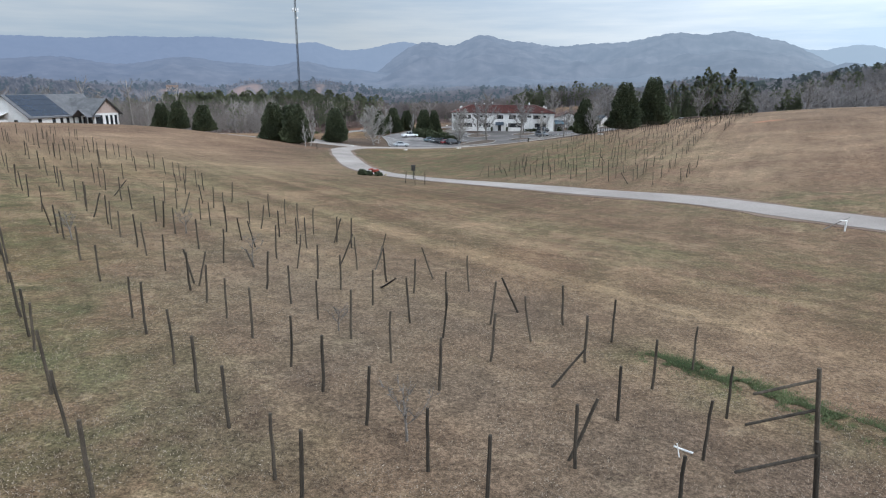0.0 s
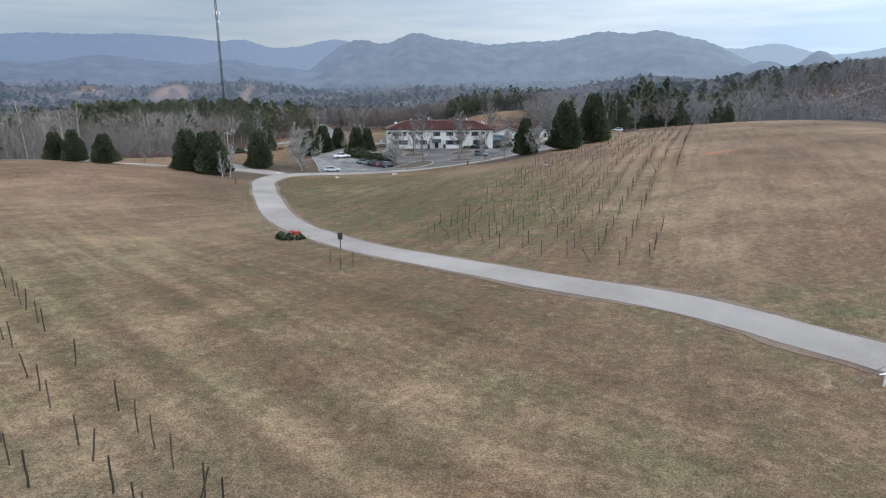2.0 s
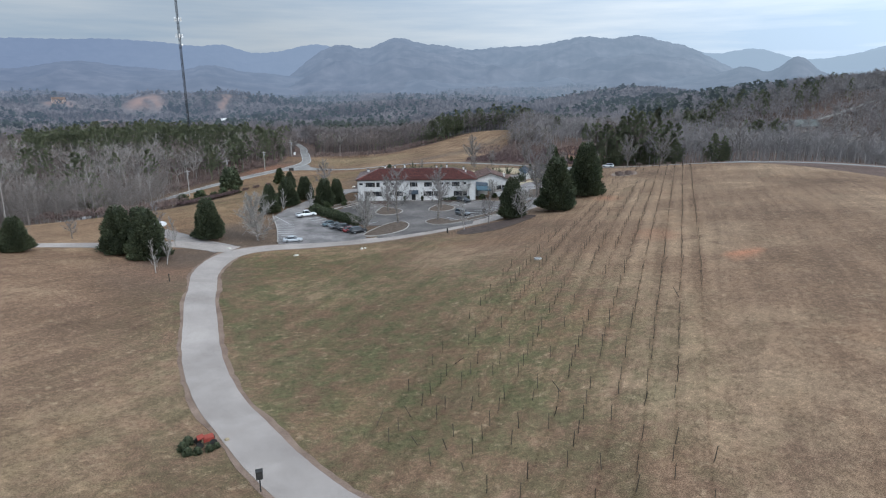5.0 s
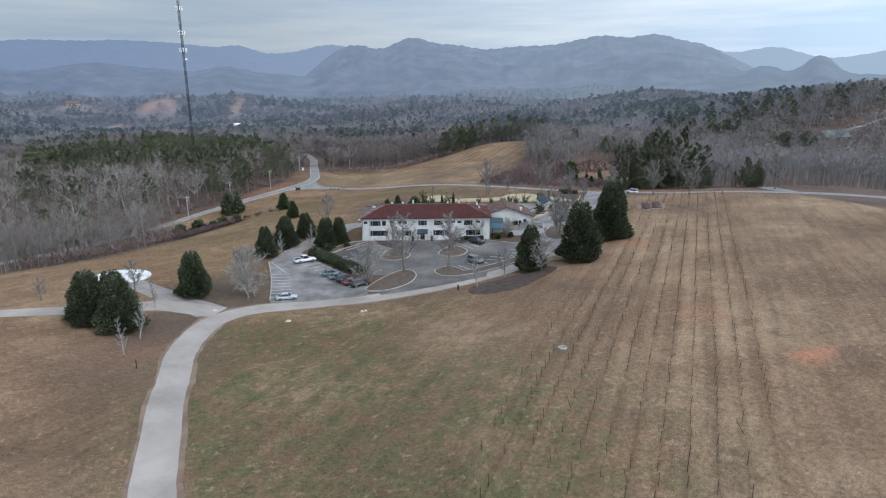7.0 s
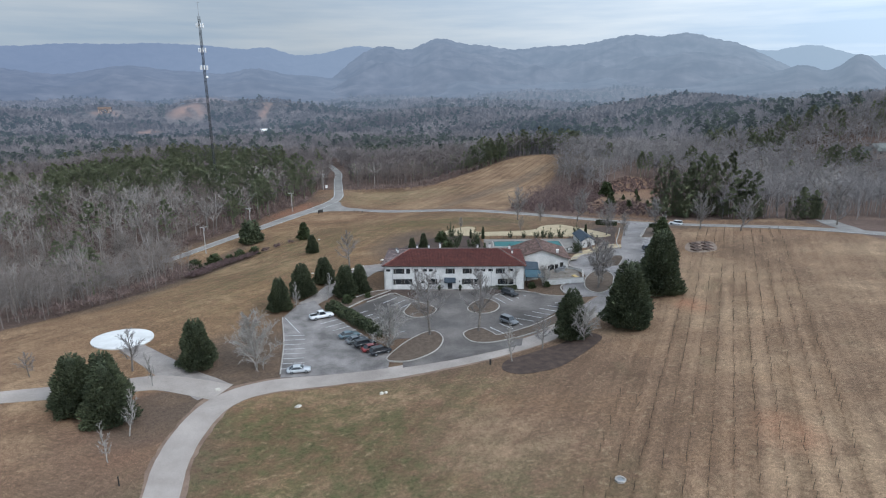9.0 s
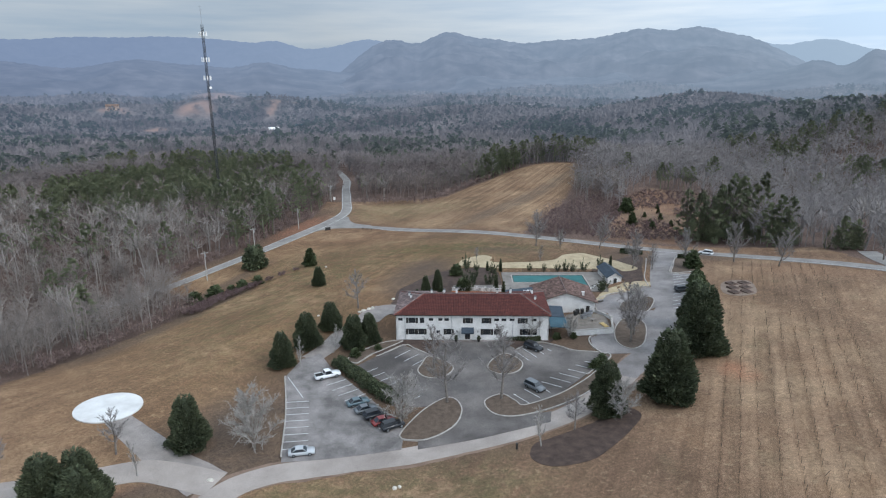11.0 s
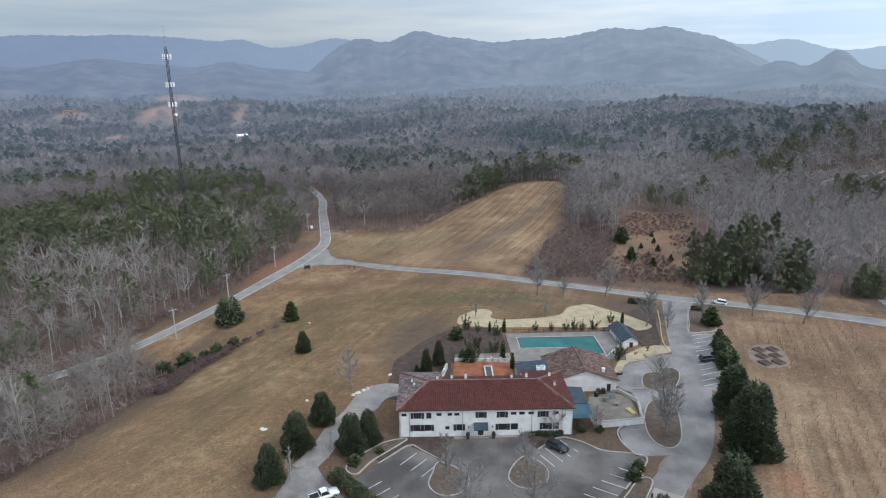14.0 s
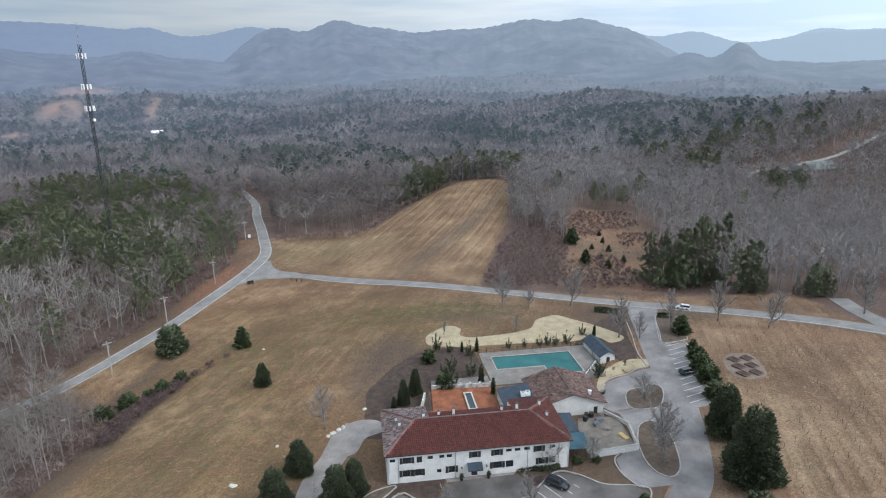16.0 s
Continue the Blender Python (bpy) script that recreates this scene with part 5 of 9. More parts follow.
for cx, cy, wide, tree, seed in ((148, 311, 6.0, 16.0, 73), (163, 298, 7.5, 11.5, 79)):
    clump = sown(cx - 12, cx + 12, cy - 12, cy + 12, 3.6, seed, lambda x, y: (blob(x, y, cx, cy, wide, wide * 0.8, -48, 0.3) > 0.5) & not_road(x, y, 6))
    scattered("pine_woods", PINES_FULL, clump, tree * np.random.default_rng(seed).uniform(0.55, 1.15, len(clump)), PINE, "low pines along the edge of the woods", seed + 1, widen=(0.95, 1.25))
strip = sown(110, 200, 262, 372, 6.0, 80, lambda x, y: (blob(x, y, 156, 312, 34, 9, -50, 0.3) > 0.5) & not_road(x, y, 7))
scattered("bare_woods", BARE, strip, np.full(len(strip), 14.5), EAST_WOODS, "bare trees along the cross road", 81)
# the scrub between the far field and the clearing, and along the wood's edge
thicket = sown(56, 185, 325, 470, 6.0, 7, lambda x, y: ((blob(x, y, 97, 398, 16, 74, -30, 0.3) > 0.5) | (blob(x, y, 92, 350, 30, 15, -22, 0.3) > 0.5)) & (in_field(x, y) < 0.5) & not_road(x, y, 8))
scattered("bare_woods", BARE, thicket, np.full(len(thicket), 7.5), BRAMBLE, "bare red-brown young trees between field and clearing", 31)
scrub = sown(90, 190, 330, 460, 4.0, 8, lambda x, y: (inside(x, y, CLEARING) > 0.5) & not_road(x, y, 8))
keep = np.random.default_rng(9).uniform(size=len(scrub)) < 0.3
scattered("scrub", [puff_tree(120 + s, 40, 0.03) for s in range(4)], scrub[keep], np.full(keep.sum(), 1.8), BRAMBLE, "brown scrub on the cleared bank", 32, "scrub", (1.2, 1.9))
low_scrub = sown(52, 190, 322, 470, 2.3, 75, lambda x, y: ((blob(x, y, 97, 398, 17, 76, -30, 0.3) > 0.5) | (blob(x, y, 92, 350, 32, 16, -22, 0.3) > 0.5) | (inside(x, y, CLEARING) > 0.5) & (rough_field(x + 900, y + 900, 14, 5) > 0.44)) & (inside(x, y, FAR_FIELD) < 0.5) & not_road(x, y, 6))
scattered("scrub", [puff_tree(150 + s, 30, 0.04, False) for s in range(4)], low_scrub, np.full(len(low_scrub), 2.0), DARK_BRAMBLE, "red-brown brambles round the cleared bank", 76, "scrub", (1.1, 1.9))
rough_edge = sown(-32, 74, 446, 548, 3.0, 14, lambda x, y: (inside(x, y, FAR_FIELD, 9) > 0.02) & (inside(x, y, FAR_FIELD) < 0.4) & (y > 452 + 0.3 * x) & not_road(x, y, 6))
scattered("scrub", [puff_tree(170 + s, 34, 0.026) for s in range(4)], rough_edge, np.full(len(rough_edge), 4.2), BRAMBLE, "brown brush along the far field", 34, "scrub", (0.9, 1.4))
brush = sown(-175, -40, 225, 430, 2.6, 10, lambda x, y: (np.abs(x - edge_of_left_woods(y) + 3) < 5) & not_road(x, y, 5))
scattered("scrub", [puff_tree(130 + s, 40, 0.022) for s in range(4)], brush, np.full(len(brush), 3.6), BRAMBLE, "grey brush along the edge of the woods", 33, "scrub", (0.9, 1.5))


# ---------------------------------------------------------------- making things
class Solid:
    """Collects boxes, slabs and faces into one mesh."""

    def __init__(self):
        self.v, self.f = [], []

    def face(self, *pts):
        k = len(self.v)
        self.v += [tuple(p) for p in pts]
        self.f.append(tuple(range(k, k + len(pts))))
        return self

    def box(self, x0, x1, y0, y1, z0, z1, turn=0.0):
        k = len(self.v)
        c, s = math.cos(radians(turn)), math.sin(radians(turn))
        cx, cy = (x0 + x1) / 2, (y0 + y1) / 2
        for z in (z0, z1):
            for x, y in ((x0, y0), (x1, y0), (x1, y1), (x0, y1)):
                self.v.append((cx + (x - cx) * c - (y - cy) * s, cy + (x - cx) * s + (y - cy) * c, z))
        self.f += [tuple(k + i for i in q) for q in ((3, 2, 1, 0), (4, 5, 6, 7), (0, 1, 5, 4), (1, 2, 6, 5), (2, 3, 7, 6), (3, 0, 4, 7))]
        return self

    def slab(self, pts, thick):
        """A flat or sloping plate: its upper outline, counter-clockwise from above, and its thickness downwards."""
        k, n = len(self.v), len(pts)
        self.v += [tuple(p) for p in pts] + [(p[0], p[1], p[2] - thick) for p in pts]
        self.f.append(tuple(range(k, k + n)))
        self.f.append(tuple(range(k + 2 * n - 1, k + n - 1, -1)))
        self.f += [(k + i, k + n + i, k + n + (i + 1) % n, k + (i + 1) % n) for i in range(n)]
        return self

    def tube(self, p, q, r0, r1=None, sides=8, caps=True):
        p, q = np.array(p, float), np.array(q, float)
        r1 = r0 if r1 is None else r1
        a, b = ortho((q - p) / np.linalg.norm(q - p))
        k = len(self.v)
        for c, r in ((p, r0), (q, r1)):
            for s in range(sides):
                w = 2 * math.pi * s / sides
                self.v.append(tuple(c + r * (math.cos(w) * a + math.sin(w) * b)))
        for s in range(sides):
            t = (s + 1) % sides
            self.f.append((k + s, k + t, k + sides + t, k + sides + s))
        if caps:
            self.f += [tuple(range(k + sides - 1, k - 1, -1)), tuple(range(k + sides, k + 2 * sides))]
        return self

    def mesh(self, name, material, smooth=False):
        me = bpy.data.meshes.new(name)
        me.from_pydata(self.v, [], self.f)
        me.materials.append(material)
        me.update()
        if smooth:
            me.polygons.foreach_set("use_smooth", [True] * len(me.polygons))
        return me


def part(name, me, parent, label="", m=None):
    ob = new(name, me)
    ob.parent = parent
    if m is not None:
        ob.matrix_local = m
    return tagged(ob, label) if label else ob


def thing(name, label, category, m, group="", kind=""):
    return_ob = new(name)
    return_ob.matrix_world = m
    return tagged(return_ob, label, category, group, kind)


def on_ground(x, y, turn=0.0, up=0.0):
    return pose(x, y, height(x, y) + up, 0, 0, turn)


def pierced_wall(x0, x1, z0, z1, y0, y1, holes):
    """A wall along x from y0 (outside) to y1, with openings (x0, x1, z0, z1) that go through."""
    s = Solid()
    xs = sorted({x0, x1, *(h[0] for h in holes), *(h[1] for h in holes)})
    zs = sorted({z0, z1, *(h[2] for h in holes), *(h[3] for h in holes)})
    inside = lambda x, z: any(h[0] < x < h[1] and h[2] < z < h[3] for h in holes)  # noqa: E731
    for a, b in zip(xs, xs[1:]):
        for c, d in zip(zs, zs[1:]):
            if not inside((a + b) / 2, (c + d) / 2):
                s.face((a, y0, c), (b, y0, c), (b, y0, d), (a, y0, d))
                s.face((b, y1, c), (a, y1, c), (a, y1, d), (b, y1, d))
    for a, b, c, d in holes:
        s.face((a, y0, c), (a, y1, c), (b, y1, c), (b, y0, c))
        s.face((a, y0, d), (b, y0, d), (b, y1, d), (a, y1, d))
        s.face((a, y0, c), (a, y0, d), (a, y1, d), (a, y1, c))
        s.face((b, y0, c), (b, y1, c), (b, y1, d), (b, y0, d))
    s.face((x0, y0, z0), (x0, y0, z1), (x0, y1, z1), (x0, y1, z0))
    s.face((x1, y0, z0), (x1, y1, z0), (x1, y1, z1), (x1, y0, z1))
    s.face((x0, y0, z1), (x1, y0, z1), (x1, y1, z1), (x0, y1, z1))
    return s


def fit_window(parent, x0, x1, z0, z1, y, lights=2, shutters=False, frame_mat=None):
    """A framed window set into an opening, with its panes and, where it has them, dark louvred shutters."""
    f = Solid()
    w = 0.07
    f.box(x0, x1, y + 0.06, y + 0.14, z0, z0 + w).box(x0, x1, y + 0.06, y + 0.14, z1 - w, z1).box(x0, x0 + w, y + 0.06, y + 0.14, z0 + w, z1 - w).box(x1 - w, x1, y + 0.06, y + 0.14, z0 + w, z1 - w)
    for i in range(1, lights):
        x = x0 + (x1 - x0) * i / lights
        f.box(x - 0.04, x + 0.04, y + 0.06, y + 0.14, z0 + w, z1 - w)
    if z1 - z0 > 1.1:
        zm = (z0 + z1) / 2
        f.box(x0 + w, x1 - w, y + 0.07, y + 0.13, zm - 0.03, zm + 0.03)
    win = part("window", f.mesh("window_frame", frame_mat or DARK), parent, "dark-framed window")
    part("pane", Solid().box(x0 + w, x1 - w, y + 0.10, y + 0.115, z0 + w, z1 - w).mesh("pane", GLASS), win)
    if shutters:
        for a, b in ((x0 - 0.62, x0 - 0.04), (x1 + 0.04, x1 + 0.62)):
            sh = Solid().box(a, b, y - 0.05, y - 0.004, z0, z1)
            for k in range(int((z1 - z0) / 0.16)):
                sh.box(a + 0.06, b - 0.06, y - 0.075, y - 0.045, z0 + 0.06 + 0.16 * k, z0 + 0.14 + 0.16 * k)
            part("shutter", sh.mesh("shutter", DARK), win, "dark louvred shutter")
    return win


# ---------------------------------------------------------------- the inn
INN = pose(3.1, 233.9, 8.1, 0, 0, -4.8)
inn = thing("inn", "two-storey white stucco inn with red tiled hip roof", "building", INN)
L, D, EAVE = 37.9, 16.5, 6.7
upper, low_z = (4.35, 5.75), (1.3, 2.85)
WINDOWS = [  # x from, x to, z from, z to, lights, shutters
    (0.6, 1.7, 4.95, 5.65, 2, False), (3.2, 4.9, *upper, 3, True), (6.0, 7.1, *upper, 2, False), (8.2, 9.3, 4.95, 5.65, 2, False), (10.6, 11.6, 4.95, 5.65, 2, False), (12.1, 13.2, 4.95, 5.65, 2, False),
    (17.3, 18.5, *upper, 2, True), (21.9, 23.1, *upper, 2, True), (24.4, 25.6, 4.95, 5.65, 2, False), (26.2, 27.4, 4.95, 5.65, 2, False), (28.2, 29.4, 4.95, 5.65, 2, False), (30.8, 32.0, *upper, 2, True), (33.6, 34.8, 4.95, 5.65, 2, False),
    (3.1, 4.6, *low_z, 3, True), (5.6, 7.0, *low_z, 3, True), (10.1, 11.0, 1.6, 2.4, 2, False), (12.5, 13.8, *low_z, 2, True), (21.7, 23.6, *low_z, 3, True), (24.4, 26.0, *low_z, 3, False), (31.4, 32.8, *low_z, 2, True), (33.6, 35.0, *low_z, 2, False)]
holes = [w[:4] for w in WINDOWS] + [(17.2, 18.5, 0.02, 2.3)]
part("wall", pierced_wall(0, L, -2.2, EAVE, 0, 0.35, holes).mesh("front_wall", STUCCO), inn)
side_holes = [(3, 4.1, *upper), (7, 8.1, *upper), (12, 13.1, *upper), (4, 5.2, *low_z), (9, 10.2, *low_z)]
for at, turn in ((0, -90), (L, 90)):
    w = part("wall", pierced_wall(0, D, -2.2, EAVE, 0, 0.35, side_holes).mesh("side_wall", STUCCO), inn, m=pose(at, D if turn < 0 else 0, 0, 0, 0, turn))
    for h in side_holes:
        fit_window(w, *h, 0, 2, False)
# the rear: two wings that stand farther back on either side of a shallow court
COURT_A, COURT_B, COURT_Y = 9.6, 28.6, 11.4
part("wall", pierced_wall(0, L - COURT_B, -2.2, EAVE, 0, 0.35, [(k, k + 1.2, *upper) for k in (2, 6)]).mesh("rear_wall", STUCCO), inn, m=pose(L, D, 0, 0, 0, 180))
part("wall", pierced_wall(0, COURT_A, -2.2, EAVE, 0, 0.35, [(k, k + 1.2, *upper) for k in (2, 6)]).mesh("rear_wall", STUCCO), inn, m=pose(COURT_A, D, 0, 0, 0, 180))
part("wall", pierced_wall(0, COURT_B - COURT_A, -2.2, EAVE, 0, 0.35, [(k, k + 1.2, *upper) for k in range(2, 18, 4)]).mesh("court_wall", STUCCO), inn, m=pose(COURT_B, COURT_Y, 0, 0, 0, 180))
for x in (COURT_A - 0.3, COURT_B):
    part("wall", Solid().box(x, x + 0.3, COURT_Y, D - 0.35, -2.2, EAVE).mesh("court_side_wall", STUCCO), inn)
part("floor", Solid().box(0.4, L - 0.4, 0.4, COURT_Y - 0.4, 3.1, 3.4).box(0.4, L - 0.4, 0.4, D - 0.4, -0.3, 0.0).mesh("floors", DARK), inn)
for w in WINDOWS:
    fit_window(inn, w[0], w[1], w[2], w[3], 0, w[4], w[5])
door = part("door", Solid().box(17.25, 18.45, 0.12, 0.2, 0.02, 2.28).mesh("door", DARK), inn, "dark glazed entrance door")
part("pane", Solid().box(17.4, 17.8, 0.105, 0.118, 0.5, 2.1).box(17.9, 18.3, 0.105, 0.118, 0.5, 2.1).mesh("pane", GLASS), door)
awn = Solid().slab([(16.3, -1.5, 2.35), (19.4, -1.5, 2.35), (19.4, -0.02, 3.25), (16.3, -0.02, 3.25)], 0.1).face((16.3, -1.5, 2.35), (16.3, -1.5, 2.1), (19.4, -1.5, 2.1), (19.4, -1.5, 2.35))
part("awning", awn.mesh("awning", SLATE), inn, "sloping grey awning over the door")
for x in (2.3, 13.9, 29.0, 35.6):
    part("downpipe", Solid().tube((x, -0.08, -0.6), (x, -0.08, EAVE - 0.1), 0.05, None, 6).mesh("downpipe", STEEL), inn)
for x in (15.2, 20.4):
    part("wall_lamp", Solid().box(x - 0.1, x + 0.1, -0.22, -0.02, 2.0, 2.45).mesh("wall_lamp", DARK), inn)
o, RIDGE, r0, r1 = 0.5, 9.15, 6.4, 31.4
e0, e1, e2, e3 = (-o, -o, EAVE), (L + o, -o, EAVE), (L + o, D + o, EAVE), (-o, D + o, EAVE)
ra, rb = (r0, D / 2, RIDGE), (r1, D / 2, RIDGE)
pa, pb, qa, qb = (COURT_A, D / 2, RIDGE), (COURT_B, D / 2, RIDGE), (COURT_A, D + o, EAVE), (COURT_B, D + o, EAVE)
court_z = RIDGE - (COURT_Y + 0.5 - D / 2) * (RIDGE - EAVE) / (D / 2 + o)
ca, cb = (COURT_A, COURT_Y + 0.5, court_z), (COURT_B, COURT_Y + 0.5, court_z)


def tiled_slope(name, a, b, c, d, material, step=0.42, course=0.6):
    """A roof slope from its eave a-b up to its ridge d-c: barrel tiles in courses, raised from the plate below."""
    a, b, c, d = (np.array(p, float) for p in (a, b, c, d))
    along = (b - a) / np.linalg.norm(b - a)
    up = np.cross(np.cross(along, (d + c) / 2 - (a + b) / 2), along)
    up /= np.linalg.norm(up)
    nrm = np.cross(along, up)
    run = np.dot((c + d) / 2 - (a + b) / 2, up)
    n, v, f = int(np.linalg.norm(b - a) / step), [], []
    bands = max(1, int(run / course))
    for i in range(n):
        for j in range(bands):
            s0, s1 = j / bands, (j + 1) / bands
            left, right = lambda s: np.dot(a + (d - a) * s - a, along), lambda s: np.dot(b + (c - b) * s - a, along)
            x = (i + 0.5) * step
            if x - step / 2 < left(s1) - 0.05 or x + step / 2 > right(s1) + 0.05:
                continue
            k = len(v)
            for s, lift in ((s0, 0.055), (s1, 0.0)):
                for dx, h in ((-0.49, 0.0), (-0.22, 0.06), (0.22, 0.06), (0.49, 0.0)):
                    v.append(a + along * (x + dx * step) + up * run * s + nrm * (h + lift + 0.012))
            f += [(k + q, k + q + 1, k + q + 5, k + q + 4) for q in range(3)]
    me = bpy.data.meshes.new(name)
    me.from_pydata([tuple(p) for p in v], [], f)
    me.materials.append(material)
    return me


TILED = mottled("clay_barrel_tile", (0.040, 0.013, 0.011), (0.112, 0.031, 0.024), 2.2, 0.85, 0.2, 7, 0.28, (0.25, 0.75))
TILED_OLD = mottled("weathered_barrel_tile", (0.070, 0.050, 0.048), (0.200, 0.150, 0.142), 0.5, 0.9, 0.2, 7, 0.6, (0.25, 0.75))
TILED_BROWN = mottled("brown_flat_tile", (0.055, 0.034, 0.029), (0.165, 0.105, 0.088), 0.5, 0.9, 0.2, 7, 0.5, (0.25, 0.75))
roof = part("roof", Solid().slab([e0, e1, rb, ra], 0.25).slab([e1, e2, rb], 0.25).slab([e2, qb, pb, rb], 0.25).slab([cb, ca, pa, pb], 0.25).slab([qa, e3, ra, pa], 0.25).slab([e3, e0, ra], 0.25).mesh("roof", RED_TILE), inn, "red clay tiled hip roof")
for k, (a, b, c, d, mat) in enumerate(((e0, e1, rb, ra, TILED), (e1, e2, rb, rb, TILED), (e2, qb, pb, rb, TILED), (cb, ca, pa, pb, TILED), (qa, e3, ra, pa, TILED_OLD), (e3, e0, ra, ra, TILED_OLD))):
    tagged(part("tile_slope", tiled_slope("tile_slope", a, b, c, d, mat), roof), "courses of clay barrel tiles", kind="stuff")
for a, b in ((e0, ra), (e1, rb), (e2, rb), (e3, ra), (ra, rb)):
    part("ridge_tile", Solid().tube((a[0], a[1], a[2] + 0.08), (b[0], b[1], b[2] + 0.08), 0.15, None, 6).mesh("ridge_tile", TILED_OLD), roof, "pale mortared ridge tiles")
gut = Solid().box(-o, L + o, -o - 0.14, -o, EAVE - 0.16, EAVE - 0.02)
part("gutter", gut.mesh("gutter", DARK), inn)
for x, y, h in ((8.5, 9.6, 0.9), (11.8, 9.8, 1.0), (15.0, 9.4, 1.5), (25.6, 9.5, 1.0), (29.0, 9.6, 1.3), (34.8, 12.0, 1.0), (35.2, 7.6, 0.9), (2.6, 10.4, 0.8), (3.2, 8.2, 0.8)):
    zr = RIDGE - abs(y - D / 2) * (RIDGE - EAVE) / (D / 2 + o)
    if x < r0 or x > r1:
        zr = min(zr, EAVE + (RIDGE - EAVE) * ((x + o) / (r0 + o) if x < r0 else (L + o - x) / (L + o - r1)))
    ch = part("chimney", Solid().box(x - 0.25, x + 0.25, y - 0.25, y + 0.25, zr - 0.3, zr + h).mesh("chimney", STUCCO), roof, "white roof chimney")
    part("cap", Solid().box(x - 0.32, x + 0.32, y - 0.32, y + 0.32, zr + h, zr + h + 0.1).box(x - 0.15, x + 0.15, y - 0.15, y + 0.15, zr + h + 0.1, zr + h + 0.3).mesh("cap", GREY_ROOF), ch)

# the gabled hall behind, its lean-to roofs
hall = thing("dining_hall", "white gabled hall with weathered brown tiled roof", "building", INN @ pose(37.0, 18.5, 0))
part("wall", pierced_wall(0, 16, -1.5, 3.4, 0, 0.3, [(13.6, 14.6, -0.2, 2.0)]).face((0, 0, 3.4), (16, 0, 3.4), (8, 0, 5.9)).face((16, 0.3, 3.4), (0, 0.3, 3.4), (8, 0.3, 5.9)).mesh("gable_wall", STUCCO), hall)
part("wall", Solid().box(0, 0.3, 0.3, 13, -1.5, 3.4).mesh("side_wall", STUCCO), hall)
part("wall", Solid().box(15.7, 16, 0.3, 13, -1.5, 3.4).mesh("side_wall", STUCCO), hall)
part("wall", Solid().box(0.3, 15.7, 12.7, 13, -1.5, 3.4).face((16, 13, 3.4), (0, 13, 3.4), (8, 13, 5.9)).mesh("rear_wall", STUCCO), hall)
part("door", Solid().box(13.6, 14.6, 0.1, 0.18, -0.2, 2.0).mesh("door", DARK), hall)
ha, hb, hc, hd, he, hf = (-0.7, -0.7, 3.2), (8, -0.7, 6.1), (16.7, -0.7, 3.2), (16.7, 13.7, 3.2), (8, 13.7, 6.1), (-0.7, 13.7, 3.2)
hroof = part("roof", Solid().slab([ha, hb, he, hf][::-1], 0.22).slab([hb, hc, hd, he], 0.22).mesh("roof", BROWN_TILE), hall, "weathered brown tiled gable roof")
tagged(part("tile_slope", tiled_slope("tile_slope", hc, hd, he, hb, TILED_BROWN), hroof), kind="stuff")
tagged(part("tile_slope", tiled_slope("tile_slope", hf, ha, hb, he, TILED_BROWN), hroof), kind="stuff")
part("ridge_tile", Solid().tube((8, -0.7, 6.2), (8, 13.7, 6.2), 0.15, None, 6).mesh("ridge_tile", TILED_OLD), hroof)
part("chimney", Solid().box(12.6, 13.2, 1.2, 1.8, 4.0, 5.5).box(12.5, 13.3, 1.1, 1.9, 5.5, 5.62).mesh("chimney", STUCCO), hall, "white roof chimney")
wing = thing("service_wing", "low wing with dark blue-grey roof", "building", INN @ pose(29.2, 19.5, 0))
part("wall", Solid().box(0, 7.4, 0, 9, -1.2, 2.9).mesh("wall", STUCCO), wing)
part("roof", Solid().slab([(-0.3, -0.3, 3.0), (7.6, -0.3, 3.9), (7.6, 9.3, 3.9), (-0.3, 9.3, 3.0)], 0.18).mesh("roof", SLATE), wing, "dark blue sloping roof")
for x in (5.0, 6.2):
    unit = thing("air_handler", "white rooftop air handling unit", "air handler", INN @ pose(29.2 + x, 23.0, 3.45 + 0.11 * x), group="rooftop units")
    part("casing", Solid().box(-0.5, 0.5, -0.6, 0.6, -0.2, 0.8).mesh("casing", PALE), unit)
    part("fan", Solid().tube((0, 0, 0.8), (0, 0, 0.9), 0.4, None, 10).mesh("fan", STEEL), unit)
porch = thing("side_porch", "lean-to porch with blue metal roof", "porch", INN @ pose(38.4, 0, 0))
rb2 = Solid().slab([(0.2, 2.0, 2.7), (5.2, 2.0, 2.5), (5.2, 7.2, 3.1), (0.2, 7.2, 3.3)], 0.12)
part("roof", rb2.mesh("roof", BLUE_METAL), porch, "blue standing seam metal roof")
part("roof", Solid().slab([(0.2, 7.3, 3.4), (4.4, 7.3, 3.2), (5.0, 15.0, 3.2), (1.0, 15.0, 3.5)], 0.14).mesh("roof", SLATE), porch, "dark blue-green flat roof")
for i in range(9):
    x = 0.4 + i * 0.58
    part("seam", Solid().slab([(x, 2.0, 2.74 - 0.04 * x), (x + 0.05, 2.0, 2.74 - 0.04 * x), (x + 0.05, 7.2, 3.35 - 0.04 * x), (x, 7.2, 3.35 - 0.04 * x)], 0.05).mesh("seam", BLUE_METAL), porch)
part("wall", Solid().box(0.5, 4.2, 7.6, 14.8, -1.2, 3.0).mesh("wall", STUCCO), porch)
for x, y in ((0.4, 2.2), (5.0, 2.2), (5.0, 7.0)):
    part("post", Solid().box(x - 0.08, x + 0.08, y - 0.08, y + 0.08, -1.0, 2.6).mesh("post", DARK), porch)
lodge = thing("pool_house", "small white pool house with dark blue roof", "building", pose(70.6, 276.6, 8.4, 0, 0, -1))
